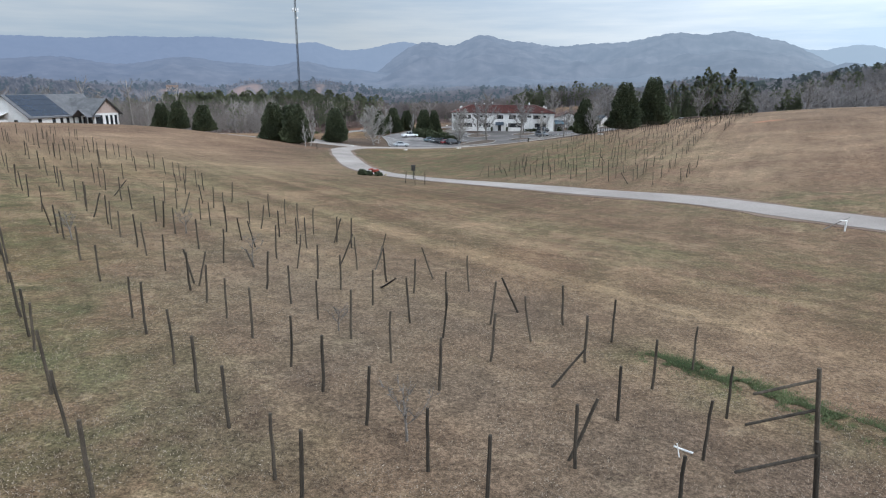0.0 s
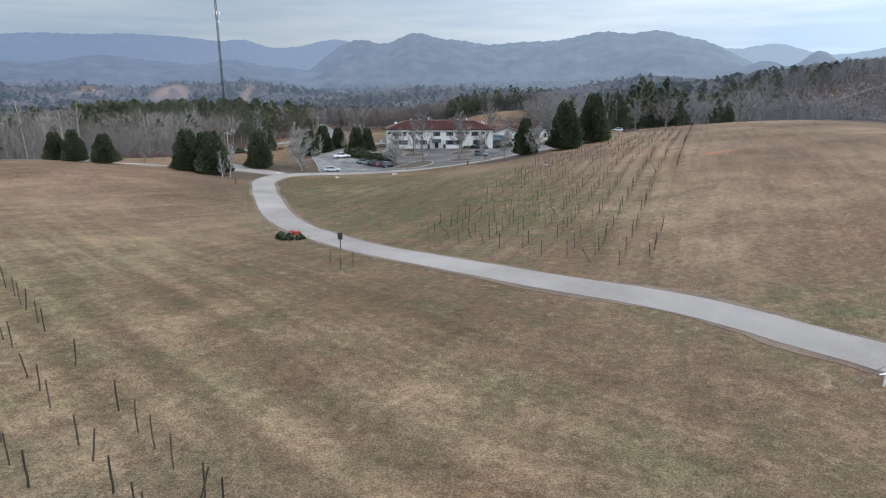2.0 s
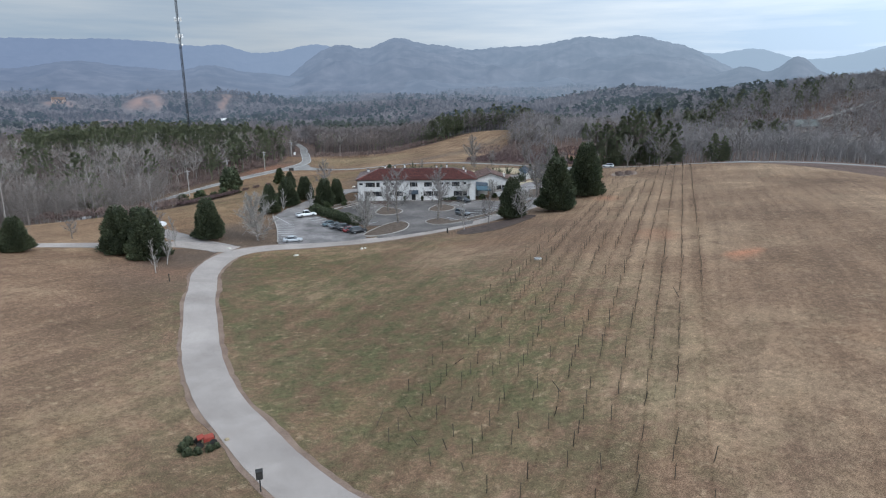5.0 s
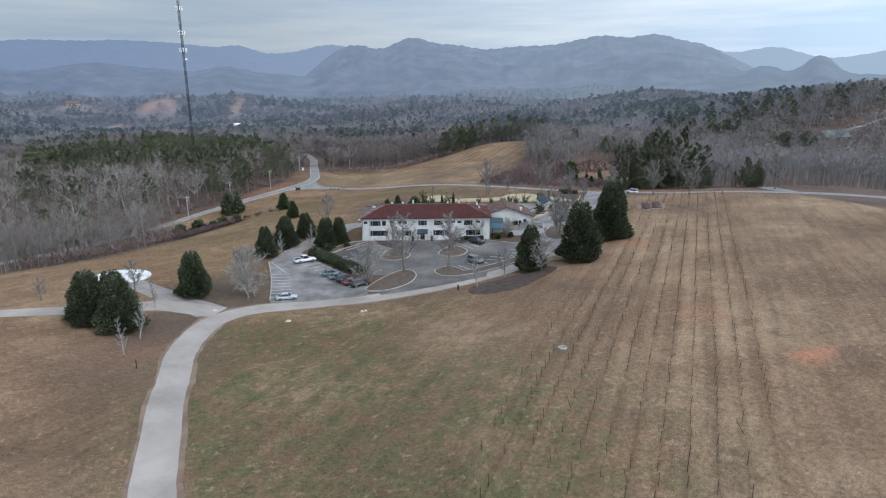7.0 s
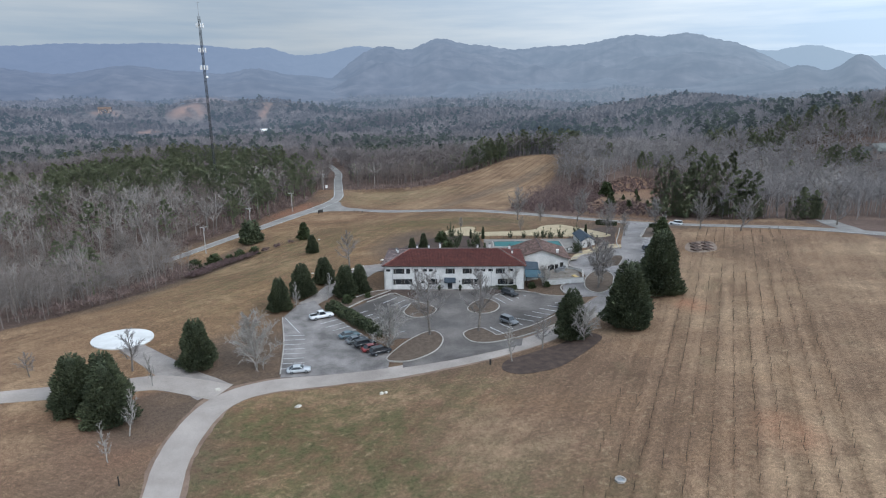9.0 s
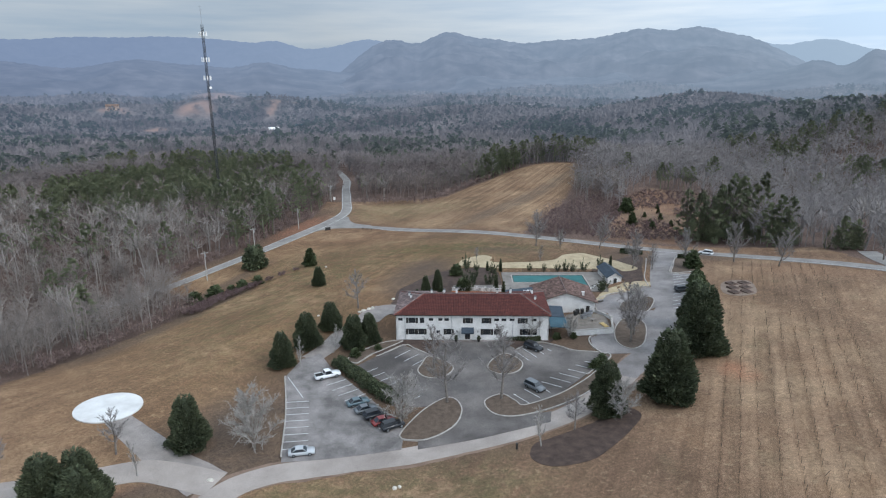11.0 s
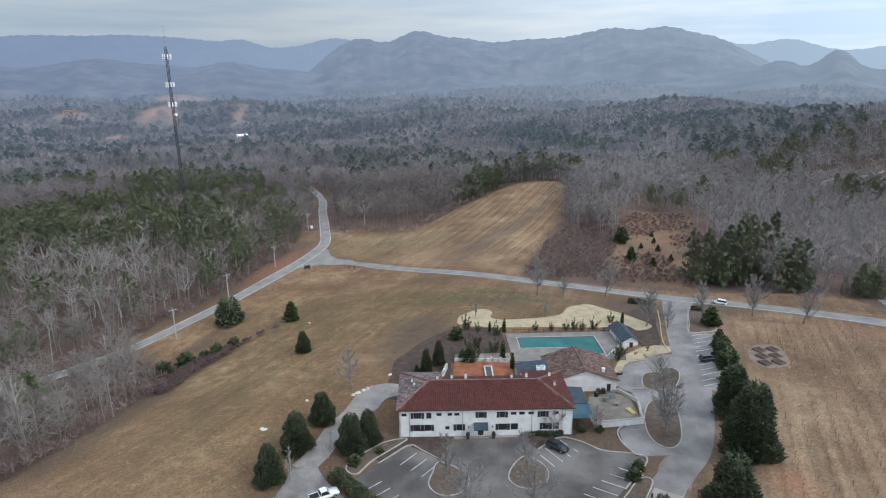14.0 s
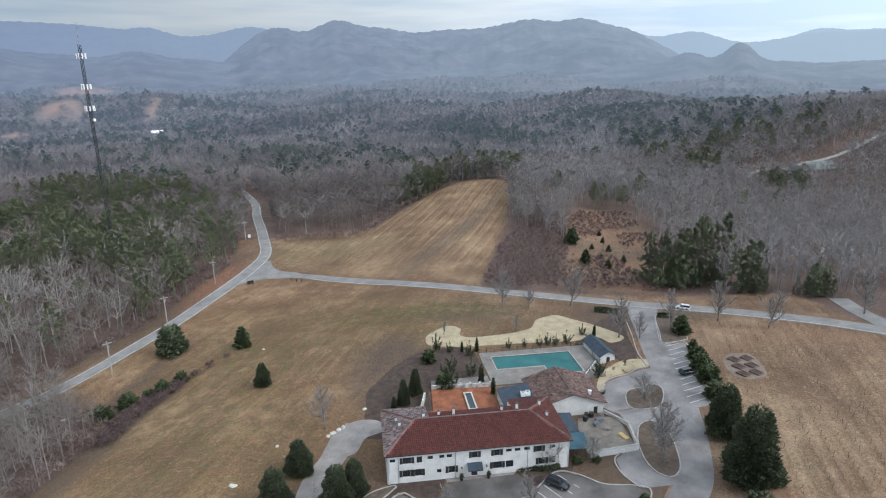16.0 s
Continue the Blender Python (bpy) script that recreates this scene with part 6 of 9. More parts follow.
part("wall", Solid().box(-2.2, 2.2, -5.5, 5.5, -1.2, 2.3).mesh("wall", STUCCO), lodge)
part("gable", Solid().face((-2.2, -5.5, 2.3), (2.2, -5.5, 2.3), (0, -5.5, 3.5)).mesh("gable", STUCCO), lodge)
part("gable", Solid().face((2.2, 5.5, 2.3), (-2.2, 5.5, 2.3), (0, 5.5, 3.5)).mesh("gable", STUCCO), lodge)
part("roof", Solid().slab([(-2.7, -6, 2.1), (0, -6, 3.7), (0, 6, 3.7), (-2.7, 6, 2.1)], 0.16).slab([(0, -6, 3.7), (2.7, -6, 2.1), (2.7, 6, 2.1), (0, 6, 3.7)], 0.16).mesh("roof", SLATE), lodge)
part("door", Solid().box(-0.3, 0.7, -5.56, -5.48, -0.3, 1.7).mesh("door", DARK), lodge, "dark door")

# ---------------------------------------------------------------- pool, terrace, yard
POOL_M = pose(38.9, 269.6, 8.45, 0, 0, -4.0)
deck_line = [tuple((POOL_M @ Vector((x, y, 0)))[:2]) for x, y in ((-3.2, -3.5), (28, -3.5), (29.8, 15.5), (-3.2, 15.5))]
paved("terrace", patch_mesh("terrace", deck_line, DECK, level=8.45, step=3, skirt=2.0), "pale concrete pool deck", "terrace")
pool = thing("swimming_pool", "rectangular swimming pool with teal water and white coping", "pool", POOL_M)
part("water", Solid().slab([(0, 4.8, 0.05), (13.5, 4.8, 0.05), (13.5, 0, 0.05), (23, 0, 0.05), (23, 12, 0.05), (0, 12, 0.05)], 0.05).mesh("water", POOL), pool)
for a in ((-0.35, 23.35, 12, 12.35), (-0.35, 0, 4.8, 12), (23, 23.35, 0, 12), (-0.35, 13.5, 4.45, 4.8), (13.15, 13.5, -0.35, 4.45), (13.5, 23.35, -0.35, 0)):
    part("coping", Solid().box(*a, -0.05, 0.12).mesh("coping", KERB), pool, "white pool coping")
# dark strips laid on the water for the shade along the pool's edges
for a in ((0, 23, 11.72, 12), (0, 0.2, 4.8, 11.72), (22.75, 23, 0, 11.72)):
    part("tile_band", Solid().box(*a, 0.0, 0.075).mesh("tile_band", DARK), pool, "dark strip for the shaded wall under the coping")
rail = thing("deck_rail", "white and dark rail at the end of the pool deck", "rail", pose(0, 0, 8.45))
for i in range(6):
    x, y = 60.9 + 1.3 * i, 265.2 + 1.33 * i
    part("post", Solid().box(x - 0.06, x + 0.06, y - 0.06, y + 0.06, -0.6, 1.15, 45).mesh("post", DARK), rail)
for z, coat in ((0.35, PALE), (0.75, PALE), (1.1, DARK)):
    part("rail", Solid().tube((60.9, 265.2, z), (67.4, 271.85, z), 0.06, None, 4).mesh("rail", coat), rail)
fence = thing("pool_fence", "dark metal fence round the pool deck", "fence", POOL_M)
for x0, y0, x1, y1 in ((-3.0, 15.3, 29.5, 15.3), (29.5, 15.3, 27.8, -3.3)):
    k = int(math.hypot(x1 - x0, y1 - y0) / 2.2)
    for i in range(k + 1):
        x, y = x0 + (x1 - x0) * i / k, y0 + (y1 - y0) * i / k
        part("post", Solid().box(x - 0.05, x + 0.05, y - 0.05, y + 0.05, -0.3, 1.35).mesh("post", DARK), fence)
    for z in (0.25, 0.75, 1.25):
        part("rail", Solid().tube((x0, y0, z), (x1, y1, z), 0.03, None, 4).mesh("rail", DARK), fence)
terr = [tuple((INN @ Vector((x, y, 0)))[:2]) for x, y in ((9.7, 11.9), (28.5, 11.9), (28.5, 34.2), (13.2, 35.2), (12.4, 25.0), (9.7, 24.0))]
paved("terrace", patch_mesh("terrace", terr, TERRACE, level=8.55, step=3, skirt=1.6), "orange clay paved terrace behind the inn", "terrace")
basin = thing("fountain_basin", "long narrow stone basin with dark water", "basin", INN @ pose(22.1, 23.6, 0.55))
part("rim", Solid().box(-1.1, -0.75, 0, 8, 0, 0.4).box(0.75, 1.1, 0, 8, 0, 0.4).box(-0.75, 0.75, 0, 0.35, 0, 0.4).box(-0.75, 0.75, 7.65, 8, 0, 0.4).mesh("rim", STONE), basin)
part("water", Solid().box(-0.75, 0.75, 0.35, 7.65, 0.1, 0.25).mesh("water", GLASS), basin)
upper_line = [tuple((INN @ Vector((x, y, 0)))[:2]) for x, y in ((13.2, 35.6), (28.6, 34.6), (29.0, 39.4), (13.6, 38.8))]
paved("terrace", patch_mesh("terrace", upper_line, DECK, level=9.0, step=3, skirt=1.6), "pale stained stone landing above the clay terrace", "terrace")
walls_low = thing("garden_wall", "low stained white rendered garden wall beside the terrace", "wall", INN @ pose(13.2, 35.3, 0, 0, 0, -3.6))
for k in range(6):
    u = 2.6 * k
    part("panel", Solid().box(u, u + 2.2, 0, 0.35, -0.5, 1.35).box(u, u + 2.2, -0.06, 0.41, 1.35, 1.45).mesh("panel", STAINED), walls_low)
    part("pier", Solid().box(u + 2.2, u + 2.6, -0.08, 0.43, -0.5, 1.7).box(u + 2.15, u + 2.65, -0.13, 0.48, 1.7, 1.82).mesh("pier", STAINED), walls_low)
side_wall = thing("garden_wall", "stained white rendered wall along the mulch bed", "wall", INN @ pose(9.6, 24.6, 0, 0, 0, 76))
part("panel", Solid().box(0, 7.0, 0, 0.35, -0.6, 1.8).box(0, 7.0, -0.05, 0.4, 1.8, 1.92).mesh("panel", STAINED), side_wall)
paved("path", patch_mesh("path", ring([(24, 294), (24.3, 300), (28, 304), (33.2, 306.8), (36, 303), (34.8, 298.6), (38, 295.6), (49.4, 295.6), (57, 297.4), (60, 301), (62.6, 304.5), (69.8, 306.8), (74, 302), (79.2, 294), (82.6, 284), (77, 281), (74.6, 286), (66.2, 286.4), (52, 288.2), (38.2, 289.6), (30, 291)]), SAND, 0.08, 2.0), "tan gravel walk behind the pool", "path")
paved("path", patch_mesh("path", ring([(66, 262.5), (72, 264.5), (78.5, 264), (82, 266.5), (76, 269.5), (69.5, 268.5), (64.5, 264), (60.6, 257.5), (62, 256)]), SAND, 0.09, 1.6), "tan gravel verge beside the turning circle", "path")
paved("garden_bed", patch_mesh("garden_bed", ring([(0.8, 251), (-2.6, 255), (0.6, 258.5), (2, 265), (3, 271.5), (7, 277), (12, 283.5), (20, 289.5), (33, 290), (36, 283), (33, 268), (19, 268), (18, 256), (8, 252), (4.5, 250)]), MULCH, 0.05, 2.0), "brown mulch bed beside the terrace", "garden bed")
paved("garden_bed", patch_mesh("garden_bed", ring([(67, 285), (84, 300), (90, 300), (84, 284), (79, 270), (74, 269), (73, 283)]), MULCH, 0.05, 2.0), "brown mulch bed beside the entry road", "garden bed")

# ---------------------------------------------------------------- car parks
LOT_LEFT = [(-21.2, 217.5), (-18.2, 203), (-16.0, 186.2), (-8, 187.0), (5, 188.8), (5.5, 195.5), (2.6, 201), (-1.5, 207), (-7, 215), (-12, 222), (-15, 228.5), (-19, 226)]
LOT_MAIN = [(6.5, 203.5), (2.5, 212), (-6, 221.5), (-1.5, 226), (4.9, 230.5), (7.4, 228.8), (11.2, 225.4), (14.5, 231), (22, 232.5), (29.5, 231), (32, 225.5), (37.6, 229.6), (41, 228), (44.5, 223), (50.5, 220.4), (52.2, 217.8), (45, 210.5), (38, 203.8), (30.5, 199.6), (27.5, 201.5), (22, 203.5), (22.6, 199), (27, 196.4), (34, 196.4), (33, 192.6), (20, 190), (8, 188.4), (8, 192), (13.5, 194), (16.4, 197.5), (17.0, 203), (14.6, 206.4), (10, 203.2)]
paved("car_park", patch_mesh("car_park", LOT_LEFT, LOT_WORN, 0.13, 1.6), "grey asphalt car park with white bays", "car park")
paved("car_park", patch_mesh("car_park", LOT_MAIN, LOT, 0.12, 1.6), "grey asphalt forecourt with white bays", "car park")
SERVICE = [(51.5, 219.5), (50.2, 225), (51, 229.5), (55.2, 231.6), (59.4, 236), (60.2, 245), (58.8, 250), (60, 256.2), (65.8, 261.6), (72, 263.4), (79, 262.5), (76, 247), (66, 229), (60, 218)]
paved("car_park", patch_mesh("car_park", SERVICE, ENTRY_ASPHALT, 0.09, 1.8), "grey asphalt turning circle by the kitchen yard", "car park")
paved("yard", patch_mesh("yard", [(46, 231.5), (51.2, 231.4), (57.5, 233.5), (59, 243.5), (52.8, 246.5), (50, 246), (47.5, 240)], YARD, 0.12, 2.0), "tan paved kitchen yard", "yard")
paved("path", strip_mesh("path", [(-17, 226), (-12.5, 234), (-9, 243), (-5, 251), (-1, 257)], (5.0, 6.0), TRACK, 0.07, 4, 1.2), "pale gravel track beside the inn", "path")
paved("path", patch_mesh("path", ring([(-8.4, 246.5), (-7, 254), (-1.5, 258.6), (4, 257.4), (4.6, 253), (0.4, 251), (-2.6, 246)]), TRACK, 0.085, 1.6), "pinkish gravel turning place behind the inn", "path")
paved("car_park", patch_mesh("car_park", [(77, 241), (82.4, 240.8), (88, 253), (96.4, 273.6), (89.5, 274)], ENTRY_ASPHALT, 0.12, 1.8), "grey asphalt bays along the entry road", "car park")

# planted islands with kerbs
for k, outline in enumerate((
    [(8.3, 218.2), (9.4, 221.6), (10.9, 224.6), (14.4, 222.2), (16.4, 218.8), (15, 215.6), (12.2, 214.4), (9.6, 215.4)],
    [(24.1, 217.4), (25.6, 221), (28.7, 223.8), (31.2, 221.6), (32.2, 218.4), (31, 215.2), (28.5, 213.8), (25.6, 214.6)],
    [(4.6, 193.2), (7.2, 191.4), (10.6, 191.7), (15, 195.2), (16.9, 200.4), (16.2, 204.6), (14.2, 206), (11, 203.8), (7.6, 199.5)],
    [(21.8, 203.2), (25.6, 205.4), (28, 202), (29.5, 200), (37, 202.8), (43.5, 207.6), (48.5, 212.4), (50.5, 211), (44, 203.2), (36, 198.2), (27.5, 196.2), (23, 198.2)],
    [(67.3, 254.6), (70, 256.4), (74, 255.6), (75.6, 252.6), (74, 248.6), (70.6, 245.6), (67, 245.6), (65.2, 249.4)],
    [(57.7, 231.4), (59.6, 235.6), (62.5, 239.4), (65.6, 239.6), (66.6, 235), (64.6, 228.5), (61.8, 222.8), (59, 220.6), (57, 222), (56.4, 226)],
    [(99, 293.2), (101.8, 297.8), (107, 295.5), (104, 288), (99.6, 277.4), (97.6, 275.4), (91, 276), (94.4, 283.5)],
    [(-6, 223), (-2.5, 227.2), (3.3, 231.4), (4.6, 233.2), (-2, 231.5), (-8, 226)])):
    line = ring(outline)
    isl = paved("planted_island", patch_mesh("planted_island", line, ISLAND_SOIL, 0.2, 1.4), "brown mulch island edged with pale kerb", "island", group="planted islands")
    part("kerb", kerb_mesh("kerb", line, KERB, 0.26, 0.27, True), isl)
for k, line in enumerate((curve_through([(-1.5, 226), (4.9, 230.7), (7.6, 229), (11.2, 225.6)], 0.8), curve_through([(32, 225.7), (37.6, 229.8), (41.5, 228), (44.8, 223.2), (50.6, 220.6), (52.4, 217.8), (45, 210.3)], 0.8), curve_through([(82.6, 240.9), (88.2, 253), (96.6, 273.6), (90.5, 275.6), (94, 284), (99, 293.4), (102, 298)], 0.8), curve_through([(90.6, 297.5), (85.5, 284.5), (80.6, 272.5), (78.6, 264)], 0.8), curve_through([(51.2, 219.8), (50, 225), (51, 229.8), (55.2, 232)], 0.8), curve_through([(58.7, 250), (60, 256.5), (65.8, 262), (72, 263.8), (78.6, 263.4)], 0.8), curve_through([(-16.3, 187.6), (-18.4, 203), (-21.4, 217.6)], 1.0))):
    paved("kerb", kerb_mesh("kerb", line, KERB, 0.28, 0.24), "pale concrete kerb", "kerb")
verge = paved("lawn_bed", patch_mesh("lawn_bed", [(-1.2, 226.6), (4.8, 231.2), (11.2, 226.2), (14, 231.2), (15, 233), (4, 234), (-4, 229)], MULCH, 0.11, 1.6), "brown mulch bed before the inn wall", "garden bed")
paved("lawn_bed", patch_mesh("lawn_bed", [(29.8, 231.4), (32, 226.4), (37.6, 230.2), (40.8, 229), (43, 232), (41, 231.2), (30, 232.2)], MULCH, 0.11, 1.6), "brown mulch bed before the inn wall", "garden bed")
paved("garden_bed", patch_mesh("garden_bed", ring([(28.5, 185.6), (27.2, 181.5), (30, 178), (36.2, 178), (40.5, 180.8), (46, 186), (49.5, 191), (46.5, 195), (41, 190.6), (36.8, 188.8), (32, 187)]), MULCH, 0.07, 1.8), "brown mulch bed round the conifer below the drive", "garden bed")
paved("forecourt", patch_mesh("forecourt", [(15, 231.8), (29, 231), (29.4, 232), (20.5, 233), (15, 233.2)], TRACK, 0.16, 1.6), "tan paved entrance step", "pavement")


def bay_lines(a, b, n, vec, label="white painted bay line", lift=0.19, width=0.14):
    """n painted lines set out evenly from a to b, each running by vec."""
    for i in range(n):
        s = i / max(n - 1, 1)
        p = np.array(a, float) * (1 - s) + np.array(b, float) * s
        q = p + np.array(vec)
        t = np.array(vec) / np.hypot(*vec)
        side = np.array([t[1], -t[0]]) * width / 2
        pts = []
        for e, sg in ((p, 1), (q, 1), (q, -1), (p, -1)):
            w = e + side * sg
            pts.append((w[0], w[1], height(w[0], w[1]) + lift))
        ob = new("bay_line", Solid().slab(pts[::-1], 0.02).mesh("bay_line", PAINT))
        tagged(ob, label, "road marking", "painted bay lines", "structure")


bay_lines((3.0, 224.8), (9.2, 218.6), 4, (3.5, 3.3))
bay_lines((-3.4, 218.5), (6.0, 205.5), 7, (2.6, 1.8))
bay_lines((31.6, 224.6), (37.6, 228.6), 4, (2.3, -5.2))
bay_lines((28.2, 204.8), (29.0, 200.2), 1, (0.2, -0.4))
bay_lines((34.6, 208.9), (46, 216.6), 6, (3.6, -3.4))
bay_lines((28.0, 204.8), (33, 208.2), 3, (2.4, -4.3))
bay_lines((-11.6, 213.2), (0.6, 196.0), 9, (4.1, 2.6))
bay_lines((-19.0, 206.4), (-16.6, 190.0), 8, (4.6, 0.5))
bay_lines((-20.6, 217), (-15.8, 208.2), 1, (4.8, -8.8))
bay_lines((90.0, 273.2), (77.6, 243.2), 12, (5.4, 0.6), lift=0.24, width=0.2)


# the walled kitchen yard and what stands in it
yard_wall = thing("yard_wall", "low pale rendered wall round the kitchen yard", "wall", pose(0, 0, 0))
for (ax, ay), (bx, by), tall in (((46.6, 231.6), (57.2, 231.0), 1.5), ((57.2, 231.2), (59.6, 240.0), 1.0), ((59.6, 240.0), (57.4, 247.4), 0.9)):
    za, zb, t = height(ax, ay), height(bx, by), np.array((by - ay, ax - bx)) / math.hypot(bx - ax, by - ay) * 0.16
    for (w, cap), mat in (((1.0, 0.0), STUCCO), ((1.5, 0.1), KERB)):
        lo_a, lo_b = (za - 0.6, zb - 0.6) if not cap else (za + tall, zb + tall)
        hi_a, hi_b = za + tall + cap, zb + tall + cap
        s = Solid()
        s.slab([(ax - t[0] * w, ay - t[1] * w, hi_a), (ax + t[0] * w, ay + t[1] * w, hi_a), (bx + t[0] * w, by + t[1] * w, hi_b), (bx - t[0] * w, by - t[1] * w, hi_b)][::-1], hi_a - lo_a)
        part("coping" if cap else "panel", s.mesh("yard_wall", mat), yard_wall)
for i, (x, y, turn) in enumerate(((52.2, 246.0, 10), (53.4, 245.9, -5), (51.2, 244.6, 30))):
    b = thing("waste_bin", "dark plastic wheeled waste bin in the yard", "bin", on_ground(x, y, turn, 0.12), "waste bins")
    part("body", Solid().slab([(-0.4, -0.4, 1.1), (0.4, -0.4, 1.1), (0.4, 0.4, 1.1), (-0.4, 0.4, 1.1)], 1.1).mesh("body", TYRE), b)
    part("lid", Solid().slab([(-0.45, -0.46, 1.16), (0.45, -0.46, 1.16), (0.45, 0.45, 1.24), (-0.45, 0.45, 1.24)], 0.08).mesh("lid", DARK), b)
pallet = thing("timber_stack", "yellow timber boards stacked on the yard", "timber", on_ground(56.6, 236.4, 14, 0.12))
YELLOW = mottled("yellow_timber", (0.36, 0.25, 0.10), (0.5, 0.37, 0.17), 1.0, 0.8)
for k in range(4):
    part("board", Solid().box(-0.6 + 0.3 * k, -0.34 + 0.3 * k, -1.4, 1.4, 0.02, 0.2).mesh("board", YELLOW), pallet)
for i, (x, y, w) in enumerate(((54.2, 243.4, 0.9), (52.8, 242.2, 0.7), (55.4, 244.8, 0.6))):
    c = thing("equipment_crate", "grey equipment crate in the kitchen yard", "crate", on_ground(x, y, 25 * i, 0.12), "yard crates")
    part("casing", Solid().box(-w, w, -w * 0.7, w * 0.7, 0, 0.8).mesh("casing", STEEL), c)
    part("lid", Solid().box(-w * 1.04, w * 1.04, -w * 0.74, w * 0.74, 0.8, 0.88).mesh("lid", GREY_ROOF), c)
table = thing("garden_table", "pale round garden table in the yard", "table", on_ground(54.4, 239.6, 0, 0.12))
part("tabletop", Solid().tube((0, 0, 0.7), (0, 0, 0.76), 0.7, None, 16).mesh("tabletop", DECK), table)
part("leg", Solid().tube((0, 0, 0), (0, 0, 0.7), 0.08, None, 8).mesh("leg", DARK), table)


# ---------------------------------------------------------------- houses far off
def far_house(x, y, turn, long, deep, eave, ridge, wall, cover, label, lift=0.0):
    """A gabled house among the woods."""
    h = thing("house", label, "house", pose(x, y, height(x, y) + lift, 0, 0, turn), "far houses")
    a, b = long / 2, deep / 2
    part("wall", Solid().box(-a, a, -b, b, -4, eave).face((-a, -b, eave), (-a, 0, ridge), (-a, b, eave)).face((a, -b, eave), (a, b, eave), (a, 0, ridge)).mesh("wall", wall), h)
    part("roof", Solid().slab([(-a - 0.6, -b - 0.6, eave - 0.2), (a + 0.6, -b - 0.6, eave - 0.2), (a + 0.6, 0, ridge + 0.2), (-a - 0.6, 0, ridge + 0.2)], 0.25).slab([(-a - 0.6, 0, ridge + 0.2), (a + 0.6, 0, ridge + 0.2), (a + 0.6, b + 0.6, eave - 0.2), (-a - 0.6, b + 0.6, eave - 0.2)], 0.25).mesh("roof", cover), h)
    for k in range(int(long // 5)):
        u = -a + 2.5 + 5 * k
        w = part("window", Solid().box(u - 0.7, u + 0.7, -b - 0.06, -b + 0.1, 0.9, 2.5).mesh("window", DARK), h)
        part("pane", Solid().box(u - 0.6, u + 0.6, -b - 0.08, -b - 0.061, 1.0, 2.4).mesh("pane", GLASS), w)
    return h


GREEN_ROOF = mottled("grey_green_metal_roof", (0.10, 0.115, 0.105), (0.15, 0.165, 0.155), 0.3, 0.6)
far_house(374, 521, 8, 26, 12, 3.4, 8.2, BRICK, GREEN_ROOF, "wide house with grey-green gable roof among the woods")
far_house(360, 524, 98, 13, 10, 3.4, 7.4, BRICK, GREEN_ROOF, "cross-gabled house wing among the bare woods")
far_house(-240, 1225, 20, 18, 9, 3.5, 6.0, PALE, PALE, "small white farm building in the valley", 9)
far_house(904, 2203, -20, 15, 9, 5, 8, PALE, PALE, "white shed far off in the woods", 6)
far_house(-608, 1420, 15, 24, 11, 5, 9, BRICK, BROWN_TILE, "brown house on a clay bank in the valley", 4)
far_house(-197, 1268, -12, 22, 9, 3.5, 6.0, PALE, BLUE_METAL, "long white farm building in the valley", 9)
HOUSE_DRIVE = [(330, 541), (338, 548), (352, 549), (366, 540), (380, 541), (395, 538), (420, 541), (470, 556)]
paved("road", strip_mesh("road", HOUSE_DRIVE, 3.6, GRAVEL_TRACK, 0.3, 5), "pale drive to the house among the woods", "road")


# ---------------------------------------------------------------- single trees, hedges and shrubs
def scaled_mesh(name, data, material, smooth=False):
    return fast_mesh(name, data[0], data[1], material, smooth)


def spired_crown(seed, spires=9, sprays=60, leaf=0.075):
    """A ragged juniper, one metre tall: leaning plumes of foliage, each tapering to a point."""
    rng = np.random.default_rng(seed)
    v, t = [], []
    for i in range(spires):
        a = i * 2.4 + rng.uniform(-0.5, 0.5)
        lean = 0.0 if i == 0 else rng.uniform(0.12, 0.6)
        d = np.array([math.cos(a) * lean, math.sin(a) * lean, 1.0])
        d /= np.linalg.norm(d)
        root = np.array([math.cos(a), math.sin(a), 0]) * (0 if i == 0 else 0.08)
        reach = 0.98 if i == 0 else rng.uniform(0.45, 0.85)
        for _ in range(sprays):
            s = rng.uniform(0.02, 1)
            off = rng.normal(size=3)
            off *= 0.085 * (1 - s) ** 0.6 / np.linalg.norm(off)
            c = root + d * reach * s + off
            g = d * 0.9 + off * 9 + rng.normal(size=3) * 0.35
            g /= np.linalg.norm(g)
            sliver(v, t, c, c + g * leaf * rng.uniform(0.7, 1.5), leaf * 0.30, rng)
    return np.array(v), np.array(t)


CROWNS = {}


